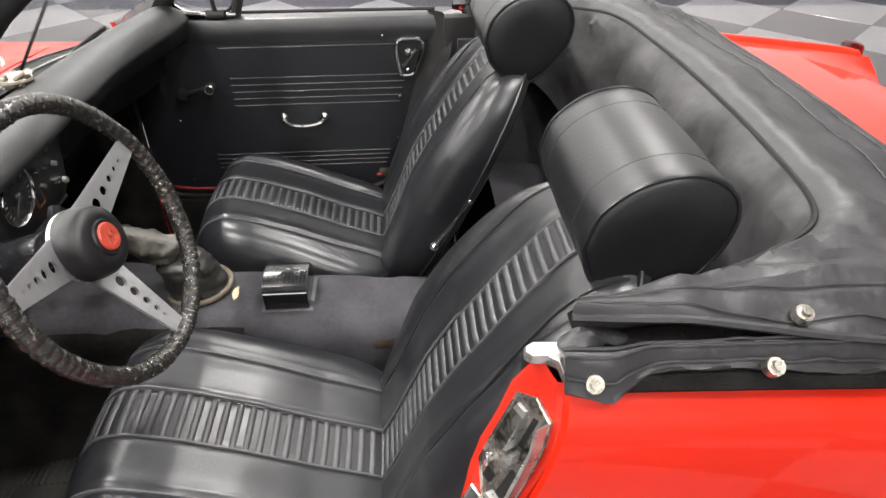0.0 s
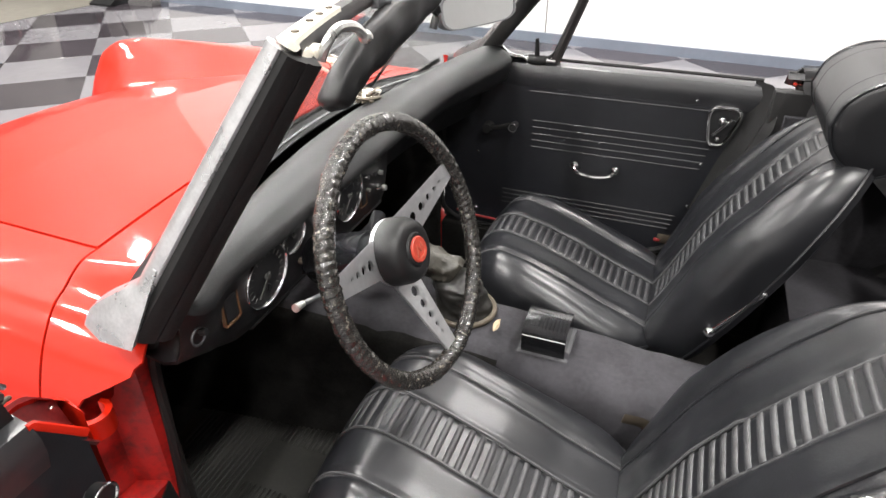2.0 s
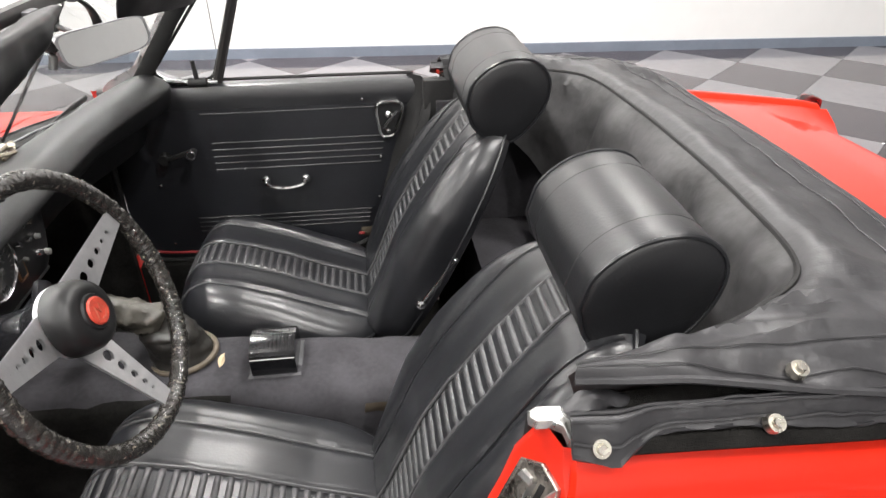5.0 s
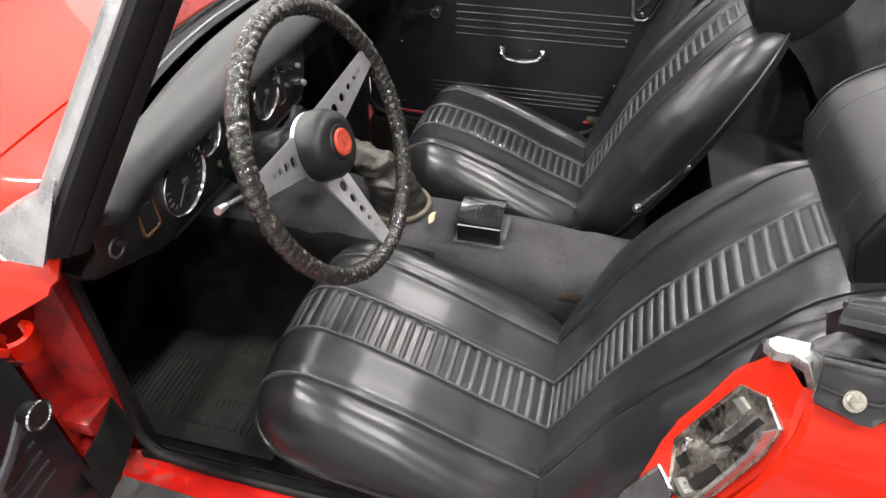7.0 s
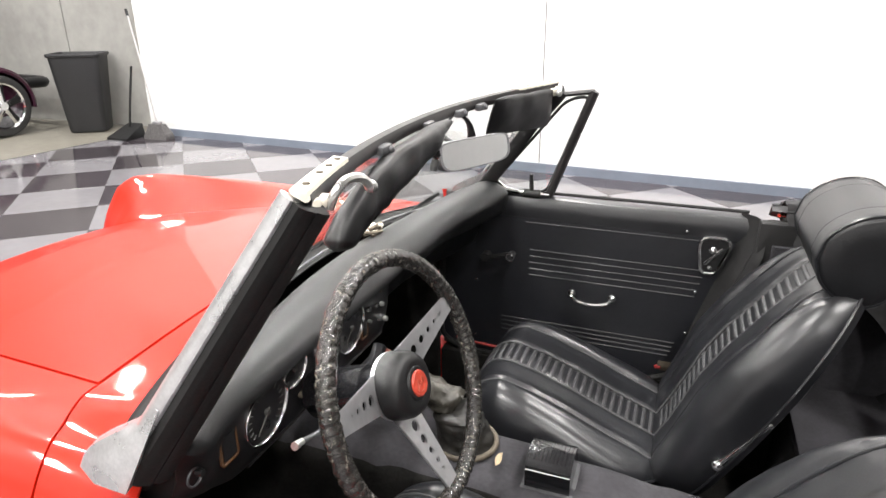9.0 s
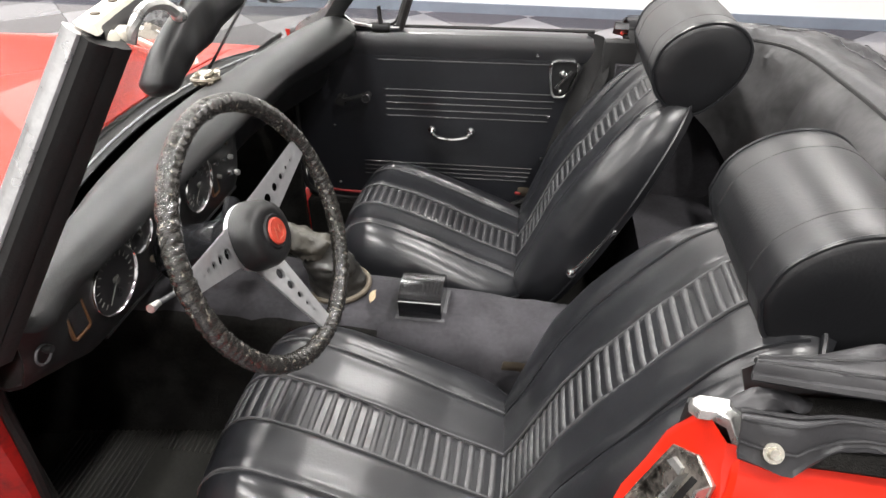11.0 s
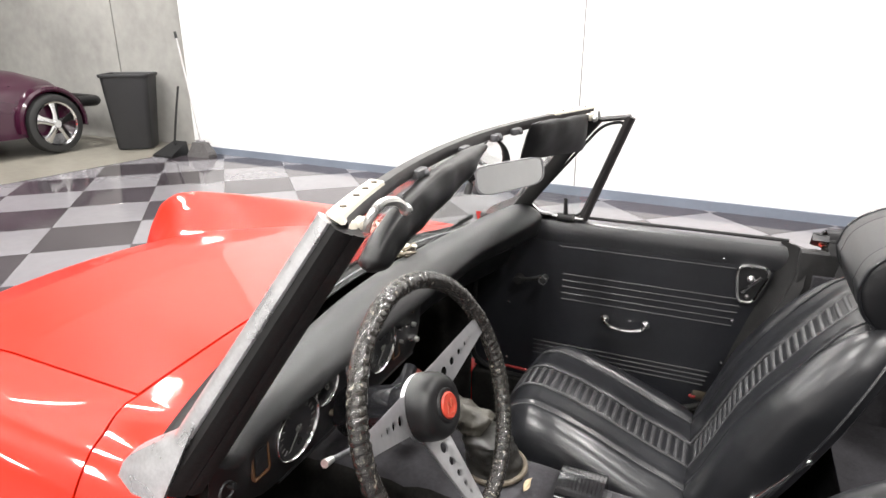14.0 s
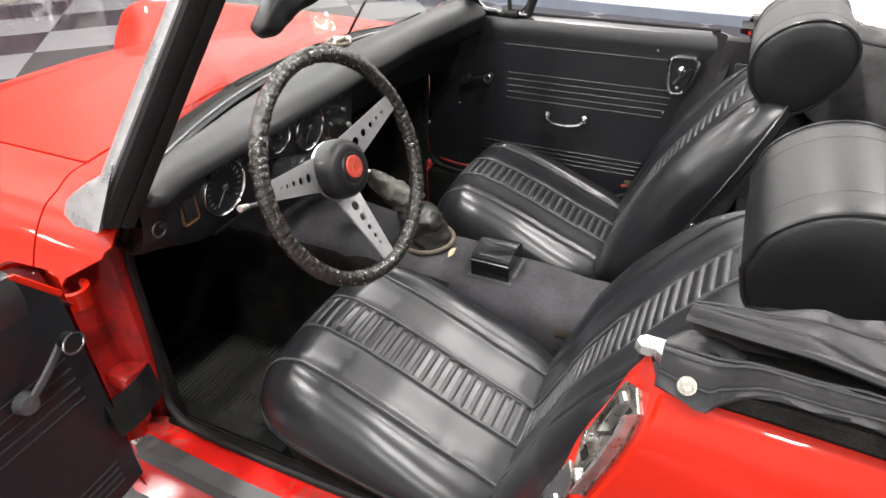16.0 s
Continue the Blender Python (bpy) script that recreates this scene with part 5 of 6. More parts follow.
for k in range(NR):
    a = 2 * math.pi * k / NR
    c = wheel_at(R_WHEEL, a)
    e = (c - WC).normalized()
    row = []
    for j in range(NS):
        b = 2 * math.pi * j / NS
        d = e * math.cos(b) + wn * math.sin(b)
        rr = 0.0118 + 0.0016 * abs(math.sin(a * 44 + 0.6 * b + 1.5 * math.sin(a * 9))) ** 0.6 + 0.0013 * noise.noise(c * 120 + d * 1.8) + 0.0018 * abs(noise.noise(c * 300 + d * 4))
        row.append(c + d * rr)
    rows.append(row)
skin(bm, rows, closed_u=True, closed_v=True)
sw = part("steering_wheel", bm, "leather", car, "three-spoke steering wheel with a worn, wrinkled black leather cover, glints speckled into its colour")
def dish(r):
    return -0.034 * (0.175 - r) / 0.135


HUB = -0.040
for ang in (19.5, 168.0, -87.0):
    a = radians(ang)
    e, f = math.cos(a) * wu + math.sin(a) * wv, -math.sin(a) * wu + math.cos(a) * wv
    holes = [(0.072, 0.0085), (0.095, 0.0070), (0.116, 0.0055), (0.134, 0.0042), (0.149, 0.003)]
    n = 12
    bm = bmesh.new()
    r0, r1 = 0.040, 0.175

    def half(r):
        return interp(r, [r0, 0.07, r1], [0.030, 0.026, 0.0145])

    edges = [r0] + [(holes[i][0] + holes[i + 1][0]) / 2 for i in range(4)] + [r1]
    edges.insert(1, 0.060)
    edges[-1:] = [0.158, r1]
    for o in (0.002, -0.002):
        bands = list(zip(edges[:-1], edges[1:]))
        hi = 0
        for a0, a1 in bands:
            hole = [h for h in holes if a0 < h[0] < a1]
            quad = [(a0, -half(a0)), (a1, -half(a1)), (a1, half(a1)), (a0, half(a0))]
            if not hole:
                bm.faces.new([bm.verts.new(WC + e * r + f * w + wn * (o + dish(r))) for r, w in quad])
                continue
            hr, hw = hole[0]
            rim_in, rim_out = [], []
            for k in range(16):
                t = 2 * math.pi * k / 16 + math.pi / 16
                ct, st = math.cos(t), math.sin(t)
                rim_in.append((hr + hw * ct, hw * st))
                s_ = min(((a1 - hr) / ct if ct > 1e-6 else 9e9), ((a0 - hr) / ct if ct < -1e-6 else 9e9), (half(hr) / abs(st) if abs(st) > 1e-6 else 9e9))
                px, py = hr + s_ * ct, s_ * st
                py = max(-half(px), min(half(px), py * half(px) / half(hr) if abs(abs(py) - half(hr)) < 1e-6 else py))
                rim_out.append((px, py))
            corners = {2: (a1, half(a1)), 6: (a0, half(a0)), 10: (a0, -half(a0)), 14: (a1, -half(a1))}
            vi = [bm.verts.new(WC + e * r + f * w + wn * (o + dish(r))) for r, w in rim_in]
            vo = [bm.verts.new(WC + e * r + f * w + wn * (o + dish(r))) for r, w in rim_out]
            for k in range(16):
                q = (k + 1) % 16
                cx = [c for c in corners.values() if min(rim_out[k][0], rim_out[q][0]) - 1e-5 <= c[0] <= max(rim_out[k][0], rim_out[q][0]) + 1e-5 and min(rim_out[k][1], rim_out[q][1]) - 2e-3 <= c[1] <= max(rim_out[k][1], rim_out[q][1]) + 2e-3 and abs(rim_out[k][0] - rim_out[q][0]) > 1e-5 and abs(rim_out[k][1] - rim_out[q][1]) > 1e-3]
                if cx:
                    vc = bm.verts.new(WC + e * cx[0][0] + f * cx[0][1] + wn * (o + dish(cx[0][0])))
                    bm.faces.new((vi[k], vo[k], vc, vo[q], vi[q]))
                else:
                    bm.faces.new((vi[k], vo[k], vo[q], vi[q]))
    bmesh.ops.remove_doubles(bm, verts=bm.verts, dist=0.0002)
    part("spoke", bm, "brushed", sw, "satin aluminium spoke with five drilled holes", smooth=False)
bm = bmesh.new()
prof = [(0.0, 0.052), (0.024, 0.052), (0.026, 0.049), (0.031, 0.0498), (0.037, 0.0488), (0.045, 0.044), (0.0495, 0.035), (0.0515, 0.02), (0.0515, 0.008), (0.046, 0.004)]
skin(bm, [[wheel_at(r, a, o + HUB) for r, o in prof] for a in (2 * math.pi * k / 40 for k in range(40))], closed_v=True)
hub = part("horn_boss", bm, "plastic", sw, "round black padded boss")
bm = bmesh.new()
skin(bm, [[wheel_at(r, a, o + HUB) for r, o in ((0.0503, 0.0075), (0.0512, 0.004), (0.0503, 0.0), (0.045, -0.002), (0.0, -0.002))] for a in (2 * math.pi * k / 40 for k in range(40))], closed_v=True)
part("hub_plate", bm, "brushed", sw, "satin aluminium hub plate")
bm = bmesh.new()
skin(bm, [[wheel_at(r, a, o + HUB) for r, o in ((0.0, 0.0552), (0.018, 0.0552), (0.0198, 0.0535), (0.0198, 0.051))] for a in (2 * math.pi * k / 32 for k in range(32))], closed_v=True)
em = part("emblem", bm, "emblem", sw, "round red emblem with faint embossed shapes")
bm = bmesh.new()
for pts in (((-0.011, -0.008), (-0.005, 0.008), (0.0, -0.003), (0.006, 0.008), (0.009, -0.002)), ((-0.006, -0.011), (0.004, -0.012), (0.010, -0.006))):
    tube(bm, [WC + wn * (HUB + 0.0556) + wu * u + wv * v for u, v in pts], 0.0009, 5)
part("embossing", bm, "emblem_line", em)
bm = bmesh.new()
rod(bm, WC - wn * 0.043, WC - wn * 0.08, 0.040, 0.034, 28)
part("column_boss", bm, "gloss_black", sw, "glossy black boss behind the hub")
bm = bmesh.new()
rod(bm, WC - wn * 0.075, WC - wn * 0.18, 0.036, 0.04, 28)
rod(bm, WC - wn * 0.17, WC - wn * 0.42, 0.022, 0.022, 16)
part("steering_column", bm, "gloss_black", car, "black steering column shroud")
bm = bmesh.new()
st = WC - wn * 0.10 - wv * 0.02
tip = Vector((-0.595, -0.472, 0.824))
tube(bm, curve([st - wu * 0.02, st.lerp(tip, 0.55) + Vector((0, 0, -0.006)), tip], 5), 0.0036, 8)
stalk = part("indicator_stalk", bm, "clip", car, "dark indicator stalk with a bright ribbed tip")
bm = bmesh.new()
q = (tip - st).normalized()
rod(bm, tip - q * 0.004, tip + q * 0.014, 0.0045, 0.0058, 12)
part("tip", bm, "glint", stalk)
bm = bmesh.new()
st = WC - wn * 0.10
tube(bm, [st + wu * 0.03, st + wu * 0.085 + wv * 0.03], 0.012, 8)
box(bm, st + wu * 0.02 - Vector((0.02, 0.02, 0.03)), st + wu * 0.06 + Vector((0.02, 0.02, 0.02)), 0.008)
part("ignition_lock", bm, "gloss_black", car, "glossy black ignition lock housing")

# ---- tunnel, gear lever, ashtray ----
bm = bmesh.new()
rows = []
for x in np.linspace(-1.25, 0.14, 50):
    top = interp(x, [-1.25, -0.7, -0.5, -0.3, -0.1, 0.14], [0.54, 0.505, 0.488, 0.468, 0.452, 0.44])
    w = interp(x, [-1.25, -0.75, -0.5, 0.14], [0.20, 0.135, 0.108, 0.098])
    pts = [(-w - 0.03, 0.18), (-w - 0.012, 0.30), (-w, top - 0.05), (-w + 0.02, top - 0.014), (-w + 0.05, top), (0, top + 0.003), (w - 0.05, top), (w - 0.02, top - 0.014), (w, top - 0.05), (w + 0.012, 0.30), (w + 0.03, 0.18)]
    rows.append([(x, p.x, p.y + 0.009 * noise.noise(Vector((x * 9, p.x * 9, p.y * 9))) - 0.008 * max(0, 0.22 - abs(noise.noise(Vector((x * 7 + p.x * 9, p.x * 5, 3))))) / 0.22) for p in curve([(a, b, 0) for a, b in pts], 4)])
skin(bm, [r[12:-12] for r in rows])
part("tunnel", bm, "tunnel", car, "charcoal carpeted transmission tunnel with creases")
# the footwell half takes the blacker carpet colour for the shade under the dash
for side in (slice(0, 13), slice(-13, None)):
    for run, tone in ((slice(0, 30), "carpet"), (slice(29, None), "tunnel")):
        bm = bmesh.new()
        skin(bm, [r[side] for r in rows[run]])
        part("tunnel_side", bm, tone, car, "dark carpeted tunnel side, footwell half darkened for shade")
gb, gs, gt = Vector((-0.535, 0.02, 0.490)), Vector((-0.553, 0.016, 0.578)), Vector((-0.662, -0.004, 0.650))


def crumple(a, t, big, small):
    """How far a rubber fold stands out, by its turn and its way along the sleeve."""
    return 1 + big * noise.noise(Vector((2.0 * math.cos(a + 1.2 * t), 2.0 * math.sin(a + 1.2 * t), t * 3.5))) + small * noise.noise(Vector((4 * math.cos(a), 4 * math.sin(a), t * 9)))


bm = bmesh.new()
rows = []
for k in range(26):
    t = k / 25
    c = gb.lerp(gs, t)
    r = interp(t, [0, 0.08, 0.3, 0.6, 0.8, 0.93, 1.0], [0.060, 0.057, 0.054, 0.053, 0.048, 0.036, 0.012])
    rows.append([c + Vector((r * math.cos(a) * q, r * math.sin(a) * q, 0)) for a, q in ((2 * math.pi * j / 28, crumple(2 * math.pi * j / 28, t, 0.16, 0.08)) for j in range(28))])
skin(bm, rows, closed_u=True, caps=True)
gl = part("gear_gaiter", bm, "gaiter_dark", car, "dark bulging rubber gear lever gaiter")
bm = bmesh.new()
rows = []
ex = (gt - gs).normalized()
ey, ez = Vector((0, 1, 0)), ex.cross(Vector((0, 1, 0))).normalized()
for k in range(34):
    t = k / 33
    c = gs.lerp(gt, t) + ez * 0.006 * math.sin(3 * t)
    r = interp(t, [0, 0.1, 0.45, 0.8, 1.0], [0.028, 0.034, 0.029, 0.024, 0.014])
    rows.append([c + (ey * math.cos(a) + ez * math.sin(a)) * r * crumple(a, t * 1.6, 0.24, 0.08) for a in (2 * math.pi * j / 26 for j in range(26))])
skin(bm, rows, closed_u=True, caps=True)
part("sleeve", bm, "gaiter", gl, "crumpled pale grey rubber sleeve")
bm = bmesh.new()
tube(bm, [gb + Vector((0.066 * math.cos(a), 0.066 * math.sin(a), 0.001)) for a in (2 * math.pi * k / 32 for k in range(32))], 0.006, 8, closed=True)
part("gaiter_ring", bm, "tan", gl, "faded tan retaining ring")
bm = bmesh.new()
rod(bm, gt - ex * 0.02, gt + ex * 0.05, 0.007, n=10)
part("gear_lever", bm, "glint", gl, "bare steel gear lever")
bm = bmesh.new()
ball(bm, gt + ex * 0.046, 0.017, 16, (1, 1, 1.1))
part("knob", bm, "knob_red", gl, "round orange-red lever knob")

ash = thing("ashtray", "black ribbed-lid ashtray set in the carpeted tunnel", "ashtray", (-0.345, 0.0, 0.470))
bm = bmesh.new()
box(bm, (-0.052, -0.058, -0.02), (0.052, 0.052, 0.0025), 0.002)
part("rim", bm, "clip", ash, "worn grey metal rim")
bm = bmesh.new()
rows = []
for x in np.linspace(-0.044, 0.044, 10):
    pts = [(-0.050, -0.01), (-0.052, 0.038), (-0.050, 0.050), (-0.044, 0.056), (-0.01, 0.066), (0.025, 0.062), (0.042, 0.046), (0.046, -0.01)]
    rows.append([(x, a, b) for a, b in pts])
skin(bm, rows, closed_u=True, caps=True)
lid = part("lid", bm, "gloss_black", ash, "black plastic lid", angle=25)
for k in range(11):
    bm = bmesh.new()
    x = -0.038 + 0.0076 * k
    tube(bm, [(x, -0.036, 0.0585), (x, -0.01, 0.0660), (x, 0.022, 0.0622)], 0.0011, 6)
    part("rib", bm, "gloss_black", lid)
bm = bmesh.new()
tube(bm, [(-0.043, -0.0525, 0.044), (0.043, -0.0525, 0.044)], 0.0018, 6)
part("chrome_line", bm, "chrome", ash)
lf = thing("dry_leaf", "small dry yellow-brown leaf on the carpeted tunnel", "leaf", (-0.447, -0.022, 0.489))
bm = bmesh.new()
rows = []
for k in range(7):
    t = k / 6
    w = 0.0085 * math.sin(math.pi * min(1, t * 0.92 + 0.08)) ** 0.7 + 0.0004
    rows.append([(-0.016 + 0.032 * t + 0.004 * u, u * w + 0.006 * t, 0.002 + 0.004 * abs(u) + 0.003 * t) for u in (-1, 0, 1)])
skin(bm, rows)
thick(bm, 0.0006)
bmesh.ops.rotate(bm, verts=bm.verts, matrix=Matrix.Rotation(radians(70), 3, "Z"))
part("blade", bm, "leaf", lf)
# red steel edge low in the passenger footwell
bm = bmesh.new()
tube(bm, curve([(-0.745, 0.556, 0.426), (-0.70, 0.553, 0.42), (-0.64, 0.553, 0.417), (-0.58, 0.553, 0.416)], 5), 0.004, 8)
part("inner_sill_edge", bm, "red_dimmed", car, "dimmed red inner sill edge")


# ---- folded soft top behind the seats ----
top_ob = thing("soft_top", "folded black vinyl soft top bundled behind the seats", "soft top", (0, 0, 0))
HALF = [
    [(0.10, 0.56, 0.80), (0.072, 0.566, 0.898), (0.066, 0.578, 0.911), (0.062, 0.588, 0.914), (0.058, 0.597, 0.910)],
    [(0.18, 0.53, 0.76), (0.18, 0.550, 0.904), (0.183, 0.575, 0.920), (0.186, 0.598, 0.922), (0.190, 0.619, 0.915)],
    [(0.27, 0.48, 0.70), (0.30, 0.502, 0.902), (0.315, 0.552, 0.918), (0.33, 0.596, 0.912), (0.345, 0.634, 0.896)],
    [(0.32, 0.40, 0.64), (0.40, 0.42, 0.902), (0.47, 0.51, 0.909), (0.56, 0.575, 0.885), (0.635, 0.628, 0.852)],
    [(0.335, 0.2, 0.62), (0.432, 0.22, 0.898), (0.53, 0.25, 0.890), (0.62, 0.31, 0.865), (0.688, 0.38, 0.838)],
    [(0.335, 0.0, 0.62), (0.438, 0.0, 0.898), (0.54, 0.0, 0.890), (0.63, 0.0, 0.868), (0.698, 0.0, 0.840)],
]
stations = [[(x, -y, z) for x, y, z in st] for st in HALF] + [st for st in HALF[-2::-1]]
lines = [curve([st[k] for st in stations], 12) for k in range(5)]


def fold_section(i):
    pts = curve([ln[i] for ln in lines], 7)
    out = []
    for j, p in enumerate(pts):
        t = j / (len(pts) - 1)
        crease = 0.010 * noise.noise(Vector((p.x * 7, p.y * 7, p.z * 5))) + 0.006 * noise.noise(Vector((p.x * 19, p.y * 15, p.z * 15)))
        side = smooth_step(0.3, 0.5, abs(p.y))
        crease += side * 0.013 * (0.5 - abs(noise.noise(Vector((p.x * 6, p.y * 34, 4)))) * 2)
        if t < 0.25:
            crease = 0.042 * noise.noise(Vector((p.x * 9, p.y * 9, p.z * 7))) * min(1, t * 12)
            out.append(p + Vector((-abs(crease) * 0.9, 0, 0)))
        else:
            damp = min(1, abs(t - 0.25) * 10, 0.15 + (1 - t) * (3 if abs(p.y) < 0.45 else 9))
            out.append(p + Vector((0, 0, crease * damp)))
    return out


secs = [fold_section(i) for i in range(len(lines[0]))]
q = 8
bm = bmesh.new()
skin(bm, [s[q - 1 :] for s in secs])
thick(bm, 0.004)
part("cover", bm, "canvas", top_ob, "creased black vinyl cover")
bm = bmesh.new()
skin(bm, [s[:q] for s in secs])
thick(bm, 0.003)
part("lining", bm, "canvas_inner", top_ob, "worn dark lining hanging into the cabin")
bm = bmesh.new()
tube(bm, [s[q - 1] + Vector((0, 0, 0.003)) for s in secs], 0.0042, 6)
part("piping", bm, "rubber", top_ob, "black piped seam")
# hem along the rear and sides
bm = bmesh.new()
tube(bm, [s[-1] + Vector((0, 0, 0.001)) for s in secs], 0.0045, 6)
part("hem", bm, "canvas", top_ob)
# stitched seams near the side edges and along the rear
for k in (5, 11):
    bm = bmesh.new()
    tube(bm, [s[-k] + Vector((0, 0, 0.0024)) for s in secs], 0.0012, 5)
    part("stitched_seam", bm, "canvas", top_ob)
# outer flaps with press studs
for s in (-1, 1):
    bm = bmesh.new()
    rows = []
    for k in range(60):
        t = k / 59
        x = 0.044 + 0.55 * t
        y = interp(x, [0.04, 0.3, 0.5, 0.6], [0.0, 0.008, -0.008, -0.05])
        z = interp(x, [0.04, 0.3, 0.6], [0.0, 0.002, -0.035])
        low = interp(x, [0.04, 0.057, 0.08, 0.090, 0.10, 0.143, 0.215, 0.255, 0.324, 0.45, 0.6], [0.880, 0.871, 0.864, 0.862, 0.873, 0.886, 0.887, 0.880, 0.874, 0.860, 0.82])
        top = 0.893 + z
        row = []
        for i in range(9):
            u = i / 8
            yy = 0.612 + y + interp(x, [0.04, 0.092, 0.125, 0.25, 0.6], [0.042, 0.043, 0.025, 0.026, 0.034]) * u ** 0.8
            zz = top - 0.006 + 0.012 * math.sin(math.pi * min(1, u * 1.3)) + (low - top) * smooth_step(0.45, 1.0, u)
            zz += 0.0045 * noise.noise(Vector((x * 14, u * 5 + x * 30, s))) * (0.3 + u)
            row.append((x, s * yy, zz))
        rows.append(row)
    skin(bm, rows)
    thick(bm, 0.003)
    flap = part("side_flap", bm, "canvas", top_ob, "loose black vinyl side flap")
    for i in (2, 4, 6):
        bm = bmesh.new()
        tube(bm, [Vector(r[i]) + Vector((0, s * 0.0015, 0.0030)) for r in rows], 0.0016, 5)
        part("piped_seam", bm, "canvas", flap)
    for x, y, z, nrm in ((0.071, 0.648, 0.874, (0, 0.75, 0.6)), (0.240, 0.648, 0.884, (0, 0.6, 0.8)), (0.277, 0.612, 0.915, (0, 0.4, 0.9)), (0.47, 0.648, 0.864, (0.1, 0.7, 0.7))):
        v = Vector((nrm[0], s * nrm[1], nrm[2])).normalized()
        p = Vector((x, s * y, z))
        bm = bmesh.new()
        rod(bm, p - v * 0.006, p + v * 0.004, 0.0098, 0.0088, 20)
        rod(bm, p + v * 0.003, p + v * 0.0085, 0.0060, 0.0046, 16)
        part("press_stud", bm, "stud", top_ob, "round nickel press stud")
# dark padding between the fold and the flap
for s in (-1, 1):
    bm = bmesh.new()
    tube(bm, curve([(0.07, s * 0.592, 0.872), (0.25, s * 0.606, 0.872), (0.45, s * 0.60, 0.85)], 6), lambda t: 0.026 * math.sin(math.pi * (0.12 + 0.8 * t)), 8, flat=0.6)
    part("torn_padding", bm, "carpet", top_ob, "torn black padding")

    bm = bmesh.new()
    tube(bm, curve([(0.07, s * 0.624, 0.860), (0.2, s * 0.630, 0.860), (0.4, s * 0.630, 0.848), (0.56, s * 0.614, 0.828)], 6), 0.021, 8, flat=0.62)
    part("cockpit_seal", bm, "carpet", top_ob, "black rubber cockpit edge seal")
    if s > 0:
        continue
    bm = bmesh.new()
    vs = []
    for k in range(14):
        t = k / 13
        c = Vector((0.045 + 0.075 * t, s * (0.606 - 0.012 * t), 0.884 + 0.006 * math.sin(5 * t)))
        r = 0.011 * math.sin(math.pi * (0.08 + 0.84 * t)) ** 0.6
        vs.append([c + Vector((0, s * r * math.cos(a) * (1.1 + 0.3 * math.sin(3 * a + 8 * t)), 0.8 * r * math.sin(a) * (1 + 0.3 * math.sin(2 * a + 13 * t)))) for a in (2 * math.pi * j / 14 for j in range(14))])
    skin(bm, vs, closed_u=True, caps=True)
    part("rolled_corner", bm, "canvas", top_ob, "crumpled rolled vinyl corner")

# ---- seats ----
SEAT_Y = -0.362
SEAT_STEP = 0.702
RIB = None


def rib_mesh():
    global RIB
    if RIB is None:
        bm = bmesh.new()
        rows = []
        for k in range(9):
            t = -1 + 2 * k / 8
            e = (1 - t**8) ** 0.5 * 0.85 + 0.15
            rows.append([(0.0057 * math.cos(a) * (0.9 + 0.1 * e), 0.0435 * t, 0.0040 * e * math.sin(a) - 0.0005) for a in np.linspace(-0.3, math.pi + 0.3, 8)])
        skin(bm, rows, closed_u=True, caps=True)
        RIB = finish(bm, "rib")
    return RIB


def place_ribs(parent, path, pitch, start, stop, origin):
    """Upholstery ribs at even steps along a path of (point, outward normal)."""
    run, last = 0.0, path[0][0]
    nxt = start
    for p, n in path[1:]:
        step = (p - last).length
        while run + step >= nxt and nxt <= stop:
            t = (nxt - run) / max(step, 1e-9)
            c = last.lerp(p, t)
            d = (p - last).normalized()
            z = n.normalized()
            y = z.cross(d).normalized()
            m = Matrix((d, y, z)).transposed().to_4x4()
            r = new("rib", rib_mesh())
            r.parent = parent
            r.matrix_local = Matrix.Translation(c - origin) @ m
            nxt += pitch
        run, last = run + step, p


